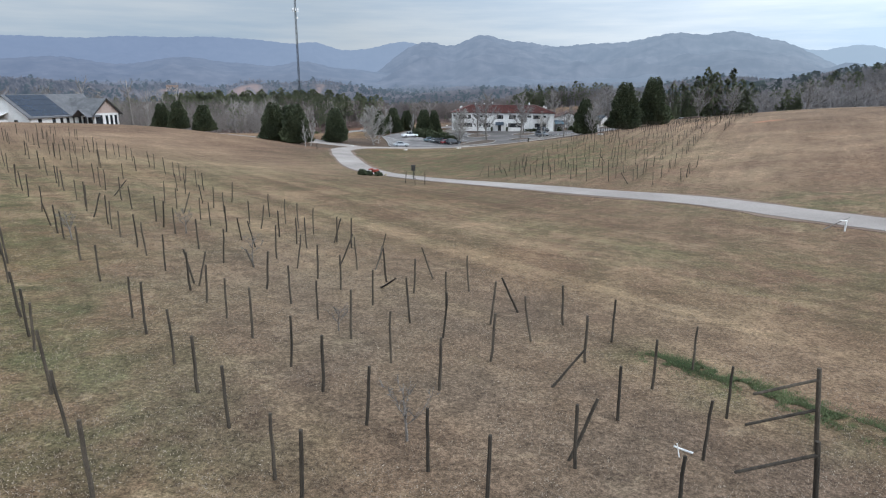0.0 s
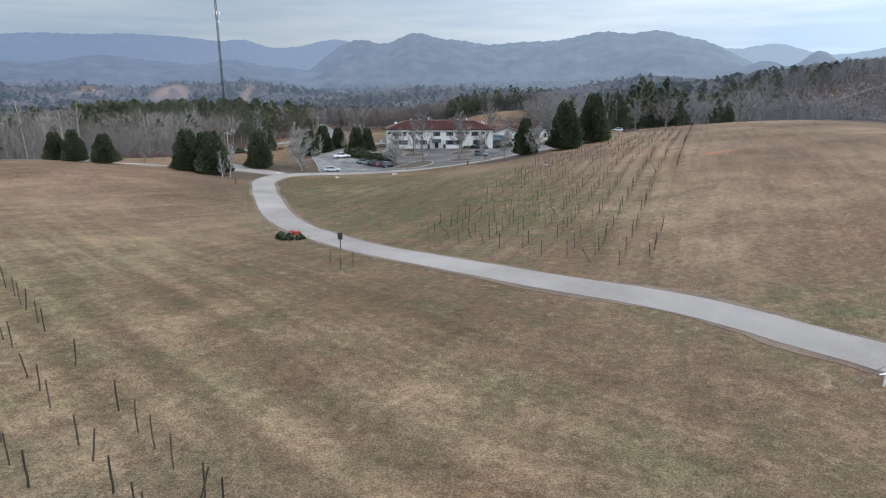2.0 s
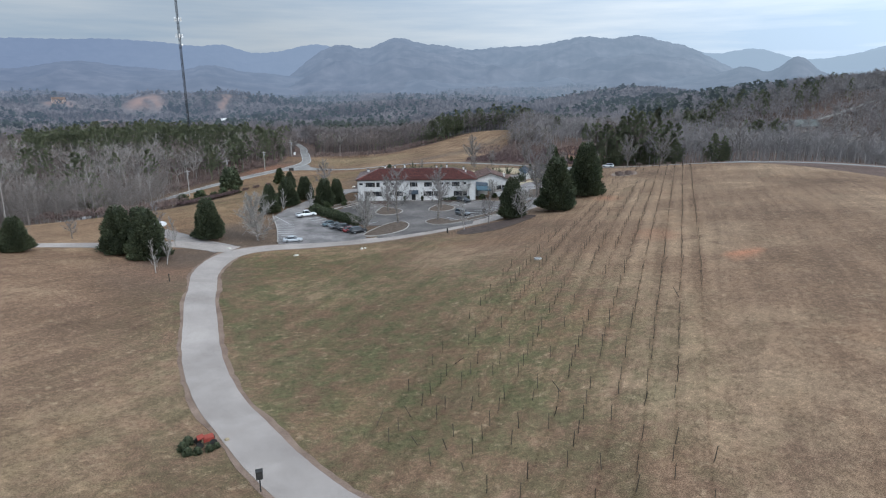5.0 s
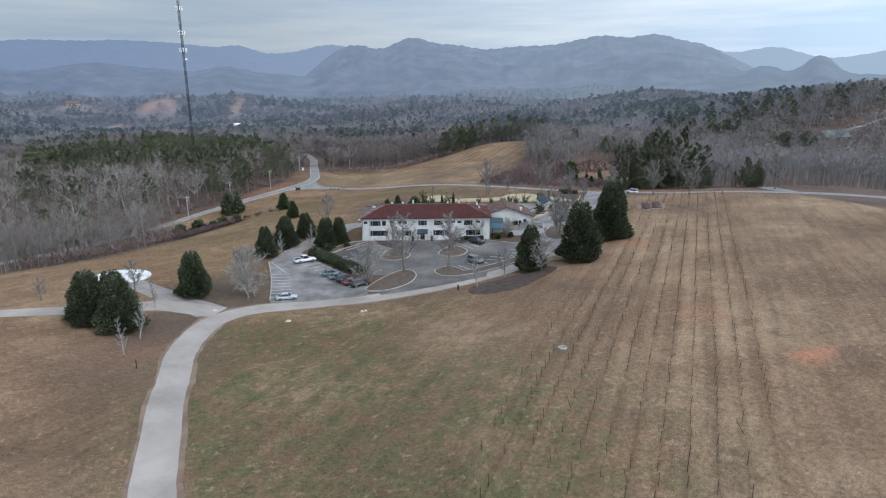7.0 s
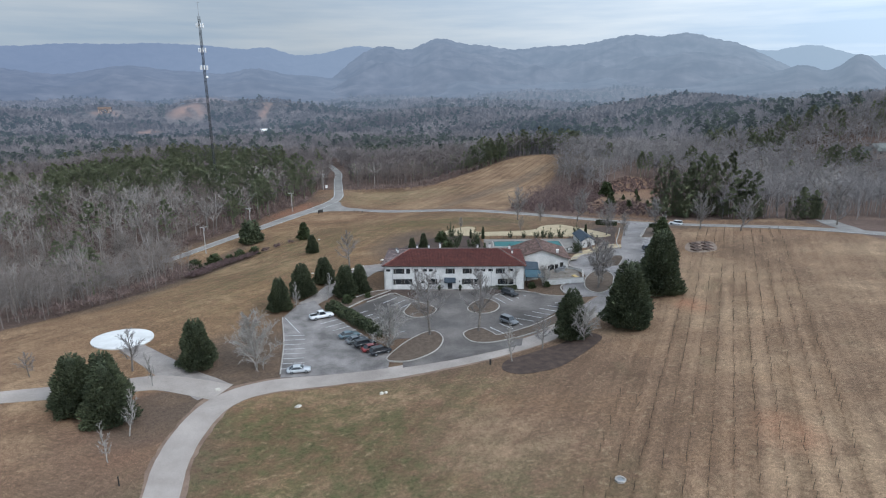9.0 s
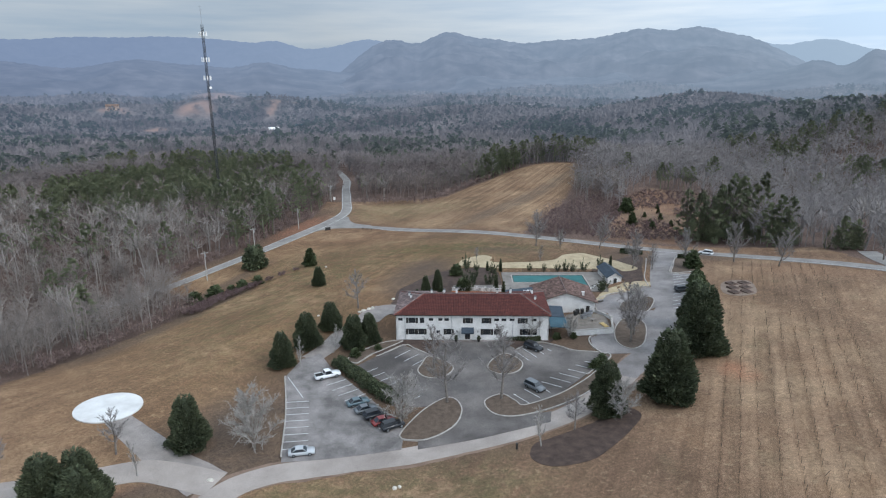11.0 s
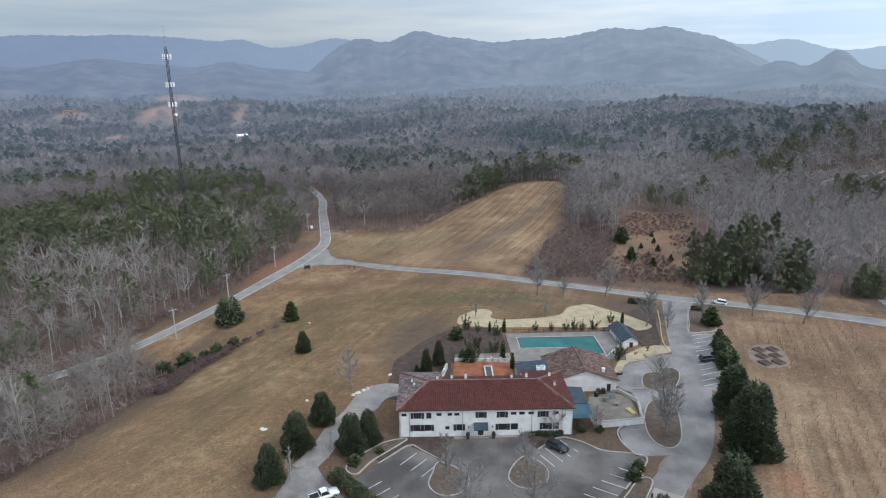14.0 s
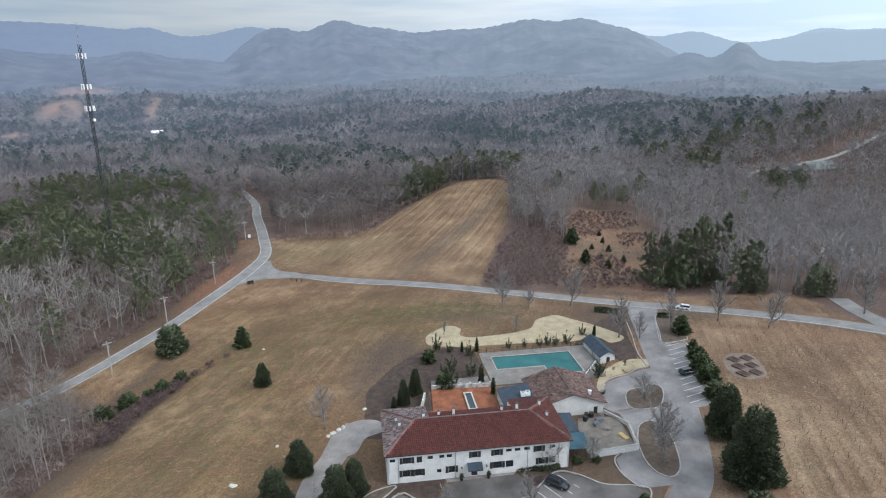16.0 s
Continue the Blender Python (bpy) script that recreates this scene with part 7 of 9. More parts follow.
def evergreen(x, y, h, wide=1.0, kind="cedar", label="", seed=0, category="tree", name="conifer_tree", group=""):
    """A dense evergreen on the ground at x, y: a short trunk and a crown of sprays."""
    if (kind, seed) not in CROWNS:
        n, leaf, shape, ragged, width, up = {"cedar": (10500, 0.019, 0.56, 0.12, 0.33, 0.7), "cypress": (420, 0.05, 0.5, 0.06, 0.10, 1.6), "shrub": (700, 0.085, 0.42, 0.2, 0.42, 0.4), "round": (1600, 0.05, 0.40, 0.12, 0.44, 0.3), "loose": (900, 0.075, 0.8, 0.28, 0.30, 0.35), "juniper": (0, 0, 0, 0, 0, 0)}[kind]
        CROWNS[kind, seed] = scaled_mesh("crown", spired_crown(500 + seed) if kind == "juniper" else conifer_crown(11 * seed + len(kind), n, leaf, shape, ragged, 0.03, width, up), SHRUB if kind in ("shrub", "loose") else CEDAR)
    tree = thing(name, label, category, on_ground(x, y, seed * 77 + x * 13), group)
    part("trunk", Solid().tube((0, 0, -0.3), (0, 0, 0.35 * h), 0.02 * h, 0.012 * h, 7).mesh("trunk", BARK), tree)
    c = part("crown", CROWNS[kind, seed], tree)
    c.scale = (h * wide, h * wide, h)
    return tree


BIG = "broad dark green conifer standing on the grass"
for i, (x, y, h, w) in enumerate(((-46.2, 170.5, 10.8, 1.1), (-39.6, 167.4, 11.2, 1.08), (-42.6, 173, 10.6, 1.1), (-33, 190.5, 11.0, 0.98), (-22.8, 222.5, 9.2, 0.95), (-18.8, 232.5, 9.8, 1.05), (-14.2, 243, 8.2, 1.1), (-7.2, 231.5, 9.2, 1.05), (-3.6, 233.2, 8.6, 0.95), (43.5, 193, 11.6, 0.9), (56.4, 195.5, 15.4, 0.98), (71.2, 214.5, 17.2, 0.92), (76.6, 229.5, 13.0, 0.9), (-69, 163, 7.8, 1.0), (-63, 164.2, 7.4, 1.2), (-75.5, 168, 7.2, 1.1))):
    evergreen(x, y, h, w, "cedar", BIG if h < 12 else "tall dense dark green conifer beside the entry road", i % 4, group="conifers round the inn")
evergreen(-24.2, 289, 7.2, 0.95, "cedar", "small conical green conifer alone on the lawn", 1)
evergreen(-32.5, 322, 7.6, 0.9, "loose", "thin grey-green conifer on the lawn", 1)
evergreen(-55.5, 328.5, 10.5, 1.0, "round", "large round dark evergreen beside the road", 0)
for i, (x, y, h) in enumerate(((-66.6, 291, 4.6), (-61, 295, 4.8), (-56.4, 298.5, 2.9), (-53, 300.5, 3.8), (-48.7, 305, 3.4))):
    evergreen(x, y, h, 1.15, "shrub", "brown-green shrub along the lawn edge", i % 3, "shrub", "shrub", "shrubs along the lawn")
for i, (x, y, h) in enumerate(((32.4, 287.2, 3.6), (36.8, 286.8, 4.8), (32.7, 268.1, 6.0), (34.2, 262.2, 5.0), (74.2, 287, 4.2))):
    evergreen(x, y, h, 1.0, "cypress", "slim dark green column cypress by the pool", i % 2, group="cypresses by the pool")
for i, (x, y, h, k) in enumerate(((25.4, 290, 5, "juniper"), (33.9, 284.6, 4.4, "juniper"), (46.7, 287, 2.9, "juniper"), (51.4, 286.5, 2.7, "juniper"), (56, 286, 3.1, "juniper"), (58.6, 286, 3.6, "juniper"), (61, 285.4, 3.4, "juniper"), (64.4, 285.4, 4.0, "juniper"), (23.9, 271, 6.2, "juniper"), (21.6, 283, 4.2, "shrub"), (31.2, 273, 4.8, "juniper"), (22.6, 268.6, 4.2, "shrub"), (28.8, 287.5, 3.2, "juniper"), (11.2, 262.8, 7.4, "cedar"), (14.9, 267.0, 7.8, "cedar"), (8.6, 261.4, 3.6, "cedar"), (71.2, 289, 3.4, "juniper"), (26.8, 276, 4.6, "juniper"), (64.6, 264.6, 4.6, "juniper"), (65.6, 266.2, 3.8, "juniper"), (24.4, 267.4, 5.6, "juniper"))):
    evergreen(x, y, h * (1.15 if k == "juniper" else 1.0), 0.95 if k != "cedar" else 0.66, k, "dark garden evergreen in the mulch bed", i % 3, "shrub", "garden_shrub", "garden shrubs by the terrace")
for i, (x, y, h, k) in enumerate(((90.6, 257.5, 5.0, "shrub"), (93, 263, 4.4, "shrub"), (88, 251, 5.4, "shrub"), (84.5, 243.5, 4.6, "shrub"), (95.5, 268.5, 3.6, "loose"), (99.5, 280.5, 6.6, "loose"), (47.5, 212.8, 2.6, "shrub"), (49.6, 215.6, 2.2, "shrub"), (-6.5, 226.4, 2.4, "shrub"), (-1.2, 229.4, 1.6, "shrub"), (43.2, 231.6, 1.9, "shrub"), (47, 230.2, 1.6, "shrub"), (-5.4, 229.4, 1.8, "shrub"))):
    evergreen(x, y, h, 1.1, k, "green shrub along the kerb", i % 3, "shrub", "shrub", "shrubs along the kerbs")


def hedge(points, wide, tall, label, seed, n_per_m=170):
    """A clipped evergreen hedge along a line: sprays over a solid core."""
    line = curve_through(points, 0.8)
    rng = np.random.default_rng(seed)
    n = int(n_per_m * len(line) * 0.8)
    k = rng.integers(0, len(line) - 1, n)
    f = rng.uniform(size=n)[:, None]
    c = line[k] * (1 - f) + line[k + 1] * f
    t = line[k + 1] - line[k]
    t /= np.hypot(t[:, 0], t[:, 1])[:, None]
    a = rng.uniform(0, math.pi, n)
    w = np.cos(a) * wide / 2 * (1 + 0.15 * np.sin(k * 0.9 + seed))
    z = np.sin(a) ** 0.6 * tall * (1 + 0.1 * np.sin(k * 0.7)) + rng.normal(size=n) * 0.1
    p = np.column_stack([c + np.stack([t[:, 1], -t[:, 0]], -1) * w[:, None], ground_height(c[:, 0], c[:, 1]) + z])
    d = rng.normal(size=(n, 3)) + np.column_stack([t[:, 1] * np.cos(a), -t[:, 0] * np.cos(a), np.sin(a)]) * 1.4
    d /= np.linalg.norm(d, axis=1)[:, None]
    s = np.cross(d, rng.normal(size=(n, 3)))
    s /= np.linalg.norm(s, axis=1)[:, None]
    p = p - d * 0.12
    v = np.stack([p - s * 0.17, p + s * 0.17, p + d * 0.46], 1).reshape(-1, 3)
    ob = tagged(new("hedge", fast_mesh("hedge", v, np.arange(3 * n).reshape(-1, 3), CEDAR)), label, "hedge")
    part("core", kerb_mesh("core", line, CEDAR, wide * 0.5, tall * 0.68), ob)
    return ob


hedge([(-10.2, 222.6), (-5.8, 217.2), (-0.6, 210), (3.9, 205)], 3.0, 2.3, "thick dark green hedge between the car parks", 1)
hedge([(29.8, 232.6), (35.5, 231.2), (38.8, 230.6)], 1.6, 1.1, "low green hedge below the inn windows", 2)
hedge([(84.5, 307.6), (91.5, 303.8)], 2.0, 1.6, "low dark hedge by the cross road", 3)
hedge([(101.5, 296.5), (104.5, 294.6)], 1.8, 1.4, "low dark hedge at the road island", 4)

TREES = {}


def leafless(x, y, h, kind="spreading", label="", seed=0, group=""):
    if (kind, seed) not in TREES:
        kw = {"spreading": dict(spread=0.46, limbs=14, forks=7, twigs=11, low=0.24, lean_up=1.0, trunk_r=0.019, twig_w=0.019), "upright": dict(spread=0.36, limbs=14, forks=7, twigs=11, low=0.2, lean_up=1.5, trunk_r=0.018, twig_w=0.019), "birch": dict(spread=0.28, limbs=14, forks=4, twigs=7, low=0.15, lean_up=2.0, trunk_r=0.010, twig_w=0.026), "myrtle": dict(spread=0.60, limbs=20, forks=8, twigs=12, low=0.06, lean_up=1.1, trunk_r=0.016, twig_w=0.024), "street": dict(spread=0.48, limbs=18, forks=7, twigs=11, low=0.16, lean_up=1.2, trunk_r=0.017, twig_w=0.019)}[kind]
        t, c = bare_tree(100 + 7 * seed + len(kind), 10.0, **kw)
        TREES[kind, seed] = scaled_mesh("trunk", t, PALE_BARK if kind == "birch" else BARK), scaled_mesh("crown", c, PALE_BARK if kind in ("birch", "myrtle") else TWIG)
    tree = thing("bare_tree", label, "tree", on_ground(x, y, 50 * seed + 31 * x), group)
    for n, me in zip(("trunk", "crown"), TREES[kind, seed]):
        part(n, me, tree).scale = (h / 10,) * 3
    return tree


PALE_BARK = mottled("pale_bark", (0.21, 0.195, 0.178), (0.38, 0.355, 0.33), 2.0, 0.9, 0.2, 12, 0.2)
for i, (x, y, h, k, label) in enumerate((
    (-35, 163.4, 9.2, "birch", "pale-barked bare birch beside the conifers"), (-34.6, 155.4, 7.4, "birch", "slim pale bare birch on the brown grass"), (-38.4, 181.5, 8.0, "birch", "pale bare tree at the side drive"),
    (-44.5, 187.5, 9.4, "spreading", "grey leafless tree by the round pad"), (-61, 183, 5.6, "spreading", "small grey leafless tree on the grass"),
    (14.2, 204.2, 16.5, "spreading", "leafless tree on the forecourt island"), (25.2, 203.6, 15.5, "spreading", "leafless tree on the forecourt island"), (12.2, 219, 12.5, "upright", "leafless tree on the round island"), (28.2, 218.6, 12.2, "upright", "leafless tree on the round island"),
    (29.6, 184.8, 9.8, "birch", "pale bare tree beside the drive"), (36.4, 188.6, 8.2, "spreading", "small bare tree beside the drive"), (45.5, 190.2, 8.6, "myrtle", "bare multi-stemmed tree before a conifer"), (5.2, 197.2, 11.4, "myrtle", "wide grey bare myrtle at the car park island"),
    (-21.5, 190.0, 12.4, "myrtle", "wide pale bare tree beside the car park"), (-19, 222.8, 8.2, "birch", "pale bare tree by the car park"), (-12, 229, 8.6, "birch", "slim bare tree by the gravel track"), (-8.4, 257.6, 12.5, "spreading", "leafless tree on the lawn by the track"),
    (36.5, 231.6, 7.4, "myrtle", "bare spreading tree at the inn wall"), (46.5, 231, 6.0, "myrtle", "bare grey tree by the kitchen yard"), (59.2, 224.6, 15.5, "street", "tall bare tree on the kerbed island"), (61.5, 228.6, 12, "street", "bare tree on the kerbed island"),
    (70.2, 251, 7.6, "myrtle", "bare ochre-twigged tree on the turning island"), (80.8, 284, 14, "street", "tall bare street tree by the entry"), (86.5, 281.5, 9, "street", "bare street tree by the entry"),
    (55.2, 319, 14.8, "street", "tall bare roadside tree"), (79, 315, 15, "street", "tall bare roadside tree"), (99.5, 285.5, 13.5, "street", "tall bare roadside tree"), (116, 285.5, 14.6, "street", "tall bare roadside tree"), (124.6, 273.6, 14.2, "street", "tall bare roadside tree"), (158.5, 273, 15, "street", "tall bare roadside tree"),
    (-64, 166, 6.0, "myrtle", "pale bare tree among the conifers"), (52, 296, 6.5, "upright", "small bare tree by the gravel walk"), (30, 300, 6, "upright", "small bare tree by the gravel walk"), (64, 316, 8, "street", "slim bare roadside tree"))):
    leafless(x, y, h, k, label, i % 3, "bare trees round the inn")


# ---------------------------------------------------------------- vehicles
def loft(sections):
    """A closed skin over cross-sections (x, half width, bottom, top, tumblehome), nose to tail."""
    s = Solid()
    for x, w, z0, z1, tuck in sections:
        m = z0 + (z1 - z0) * 0.55
        s.v += [(x, -w * 0.94, z0), (x, -w, z0 + (z1 - z0) * 0.25), (x, -w, m), (x, -w * tuck, z1), (x, w * tuck, z1), (x, w, m), (x, w, z0 + (z1 - z0) * 0.25), (x, w * 0.94, z0)]
    for i in range(len(sections) - 1):
        for j in range(8):
            a, b = i * 8 + j, i * 8 + (j + 1) % 8
            s.f.append((a, a + 8, b + 8, b))
    n = len(sections) * 8
    s.f += [tuple(range(8)), tuple(range(n - 1, n - 9, -1))]
    return s


def vehicle(kind, x, y, turn, paint, label, group="parked cars"):
    """A parked vehicle with its nose along +x of its own frame."""
    car = thing({"pickup": "pickup_truck", "suv": "suv_car", "sedan": "sedan_car"}[kind], label, "pickup" if kind == "pickup" else "car", on_ground(x, y, turn, 0.13), group)
    ln, wd, ht, belt = {"sedan": (4.7, 0.9, 1.45, 0.92), "suv": (4.8, 0.95, 1.75, 1.05), "pickup": (5.8, 1.0, 1.9, 1.12)}[kind]
    h = ln / 2
    g0 = 0.28 if kind == "sedan" else 0.38
    body = part("body", loft([(h, wd * 0.78, g0 + 0.1, belt * 0.72, 0.9), (h * 0.94, wd * 0.93, g0, belt * 0.82, 0.94), (h * 0.5, wd, g0, belt * 0.97, 0.95), (0, wd, g0, belt, 0.95), (-h * 0.55, wd, g0, belt, 0.95), (-h * 0.94, wd * 0.95, g0, belt * 0.97, 0.93), (-h, wd * 0.84, g0 + 0.12, belt * 0.9, 0.9)]).mesh("body", paint, True), car)
    cab = {"sedan": ((h * 0.42, h * 0.12, -h * 0.42, -h * 0.78)), "suv": ((h * 0.44, h * 0.2, -h * 0.78, -h * 0.95)), "pickup": ((h * 0.36, h * 0.16, -h * 0.22, -h * 0.30))}[kind]
    a, b, c, d = cab
    glass = Solid()
    lo = [(a, -wd * 0.88), (a, wd * 0.88), (d, wd * 0.88), (d, -wd * 0.88)]
    hi = [(b, -wd * 0.70), (b, wd * 0.70), (c, wd * 0.70), (c, -wd * 0.70)]
    glass.v = [(px, py, belt - 0.03) for px, py in lo] + [(px, py, ht - 0.06) for px, py in hi]
    glass.f = [(0, 1, 5, 4), (1, 2, 6, 5), (2, 3, 7, 6), (3, 0, 4, 7), (4, 5, 6, 7)]
    part("glasshouse", glass.mesh("glasshouse", GLASS), car, "dark tinted windows")
    part("roof", Solid().slab([(c - 0.06, -wd * 0.72, ht), (b + 0.06, -wd * 0.72, ht), (b + 0.06, wd * 0.72, ht), (c - 0.06, wd * 0.72, ht)], 0.08).mesh("roof", paint), car)
    for px, py in ((a, 1), (a, -1), (d, 1), (d, -1)):
        qx = b if px == a else c
        part("pillar", Solid().tube((px, py * wd * 0.88, belt - 0.04), (qx, py * wd * 0.71, ht - 0.04), 0.045, None, 4).mesh("pillar", paint), car)
    if kind == "pickup":
        part("bed", Solid().box(-h * 0.95, -h * 0.34, -wd * 0.82, wd * 0.82, belt - 0.02, belt + 0.012).mesh("bed", TYRE), car, "dark open load bed")
        for sy in (-1, 1):
            part("bed_rail", Solid().box(-h * 0.97, -h * 0.32, sy * wd * 0.9 - 0.07, sy * wd * 0.9 + 0.07, belt - 0.03, belt + 0.1).mesh("bed_rail", paint), car)
    r = 0.33 if kind == "sedan" else 0.39
    for px in (h * 0.62, -h * 0.58):
        for sy in (-1, 1):
            wheel = part("wheel", Solid().tube((px, sy * (wd - 0.2), r), (px, sy * (wd + 0.02), r), r, None, 14).mesh("wheel", TYRE), car)
            part("rim", Solid().tube((px, sy * (wd + 0.021), r), (px, sy * (wd + 0.035), r), r * 0.6, None, 10).mesh("rim", STEEL), wheel)
    for sy in (-1, 1):
        part("headlight", Solid().box(h * 0.95, h * 0.985, sy * wd * 0.62 - 0.16, sy * wd * 0.62 + 0.16, belt * 0.6, belt * 0.74).mesh("headlight", PALE), car)
        part("tail_light", Solid().box(-h * 0.995, -h * 0.96, sy * wd * 0.68 - 0.12, sy * wd * 0.68 + 0.12, belt * 0.66, belt * 0.86).mesh("tail_light", TAIL), car)
        part("mirror", Solid().box(a - 0.12, a + 0.06, sy * (wd + 0.08) - 0.08, sy * (wd + 0.08) + 0.08, belt, belt + 0.16).mesh("mirror", paint), car)
    part("bumper", Solid().box(h * 0.93, h * 1.01, -wd * 0.8, wd * 0.8, g0 + 0.02, g0 + 0.2).mesh("bumper", TYRE), car)
    return car


TAIL = mottled("red_lamp_plastic", (0.20, 0.012, 0.010), (0.26, 0.02, 0.015), 2.0, 0.3)
WHITE_P, SILVER_P, TEAL_P, GREY_P, BLACK_P, RED_P = (car_paint(n + "_car_paint", c) for n, c in (("white", (0.72, 0.73, 0.74)), ("silver", (0.42, 0.44, 0.46)), ("teal", (0.10, 0.145, 0.165)), ("grey", (0.14, 0.15, 0.16)), ("black", (0.018, 0.02, 0.024)), ("dark_red", (0.20, 0.025, 0.025))))
vehicle("pickup", -11.8, 216.8, 25, WHITE_P, "white crew cab pickup truck parked in a bay")
vehicle("sedan", -4.2, 205.4, 24, TEAL_P, "dark teal saloon car parked in a bay")
vehicle("sedan", -2.4, 202.7, 26, GREY_P, "dark grey saloon car parked in a bay")
vehicle("suv", -0.4, 200.4, 26, BLACK_P, "black car parked in a bay")
vehicle("sedan", 1.3, 198.1, 27, RED_P, "dark red car parked in a bay")
vehicle("suv", 3.2, 196.2, 28, BLACK_P, "black off-road car parked in a bay")
vehicle("sedan", -12.8, 188.6, 8, SILVER_P, "silver saloon car at the car park edge")
vehicle("suv", 36.0, 225.2, -48, BLACK_P, "black car parked near the inn")
vehicle("suv", 32.6, 206.2, -52, GREY_P, "dark grey car parked by the forecourt island")
vehicle("suv", 85.6, 256.2, 5, BLACK_P, "black off-road car parked in an entry bay")
vehicle("suv", 114.0, 301.0, 142, WHITE_P, "white off-road car on the cross road")


# ---------------------------------------------------------------- vineyards
POST_MESHES = []
for k in range(5):
    rng = np.random.default_rng(k)
    s, z = Solid(), -0.4
    c = np.zeros(2)
    r = 0.038 + 0.004 * (k % 3)
    for i in range(5):
        n2 = c + rng.normal(size=2) * 0.012
        s.tube((c[0], c[1], z), (n2[0], n2[1], z + 0.365 + 0.012 * k), r, r * 0.97, 7, i in (0, 4))
        c, z, r = n2, z + 0.365 + 0.012 * k, r * 0.97
    POST_MESHES.append(s.mesh("vine_post", POST))


def lean_pose(x, y, rng, wild):
    """Upright, a little out of true, now and then fallen over."""
    bent = rng.uniform() < wild
    tilt = rng.uniform(18, 50) if bent else abs(rng.normal()) * 3.5
    return pose(x, y, height(x, y) - 0.02) @ pose(0, 0, 0, 0, 0, rng.uniform(0, 360)) @ pose(0, 0, 0, tilt, 0, rng.uniform(0, 360))


def vine_posts(places, label, group, seed, most, wild):
    """The first places as posts of their own, the rest in one mesh."""
    rng = np.random.default_rng(seed)
    vs, fs, base = [], [], 0
    for i, (x, y) in enumerate(places):
        m, me = lean_pose(x, y, rng, wild), POST_MESHES[i % 5]
        if i < most:
            ob = new("vine_post", me)
            ob.matrix_world = m
            tagged(ob, label, "post", group)
        else:
            d = np.array((m.to_euler().x, m.to_euler().y))
            p, q = m @ Vector((0, 0, -0.3)), m @ Vector((0, 0, 1.4))
            v, t = [], []
            limb(v, t, np.array(p), np.array(q), 0.035, 0.032, 4)
            vs.append(np.array(v))
            fs.append(np.array(t) + base)
            base += len(v)
    if vs:
        tagged(new("vine_posts", fast_mesh("vine_posts", np.concatenate(vs), np.concatenate(fs), POST)), "rows of weathered vine posts farther up the slope", "posts", kind="stuff")


rng = np.random.default_rng(5)
near = []
ROW_A, ROW_N = (-0.6293, 0.7771), (0.7771, 0.6293)
# the corner of the vineyard: along each row, the places at which posts still stand
NEAR_ROWS = [(8.4, 11.3, 13.4, 18.5, 28.3), (6.2, 8.3, 10.6, 12.8, 14.8, 17.3, 19.4, 21.4, 23.9, 29.0), (5.5, 7.7, 12.2, 14.5, 16.3, 18.7, 21.1, 23.1, 25.1, 27.3), (4.6, 6.9, 11.4, 13.6, 15.9, 18.1, 20.2, 22.4, 27.2), (6.8, 8.5, 10.8, 12.9, 14.8, 17.4, 19.6, 21.6, 23.4, 26.7), (8.8, 9.9, 12.3, 14.4, 16.5, 19.2, 20.9, 26.0), (11.1, 13.7, 16.0, 19.2, 20.5, 22.5, 27.1)]
CORNER = []
for i in range(17):
    off = (16.5, 14.2, 11.75, 9.15, 6.55, 3.95, 1.1)[i] if i < 7 else 1.1 - 2.58 * (i - 6)
    ts = list(NEAR_ROWS[i]) if i < len(NEAR_ROWS) else []
    if i < len(NEAR_ROWS):
        CORNER += [(ROW_N[0] * off + ROW_A[0] * t, ROW_N[1] * off + ROW_A[1] * t) for t in ts]
    for k in range(46):
        t = (30.0 if i < len(NEAR_ROWS) else 13.0) + 2.2 * k + rng.normal() * 0.2
        x, y = ROW_N[0] * off + ROW_A[0] * t, ROW_N[1] * off + ROW_A[1] * t
        if rng.uniform() < (0.3 if t < 55 else 0.5) or abs(x) > 0.74 * y + 4 or height(x, y) > 40 or y > 106 or x < -66:
            continue
        near.append((t, x + rng.normal() * 0.10, y + rng.normal() * 0.10))
near.sort()
vine_posts(CORNER, "weathered grey wooden vine post in the grass", "vine posts in the near vineyard", 23, 99, 0.0)
for i, (x, y, turn, tilt) in enumerate(((3.0, 15.2, 25, 48), (2.7, 11.4, 20, 24), (2.9, 22.1, 180, 24), (-0.4, 26.6, 180, 20), (-4.9, 28.2, 0, 24), (-3.2, 29.9, 0, 14), (-6.1, 33.4, 0, 16), (-8.5, 26.5, 120, 70), (-3.2, 27.6, 80, 60), (-2.6, 24.6, -60, 62), (-9.6, 23.0, 20, 14), (-9.9, 23.3, 200, 10))):
    ob = new("vine_post", POST_MESHES[i % 5])
    ob.matrix_world = pose(x, y, height(x, y) - 0.02) @ pose(0, 0, 0, 0, 0, turn) @ pose(0, 0, 0, 0, tilt, 0)
    tagged(ob, "dark vine post leaning over in the grass", "post", "vine posts in the near vineyard")
vine_posts([p[1:] for p in near], "weathered grey wooden vine post in the grass", "vine posts in the near vineyard", 21, 180, 0.07)
far_posts = []
turn_c, turn_s = math.cos(radians(ROW_TURN)), math.sin(radians(ROW_TURN))
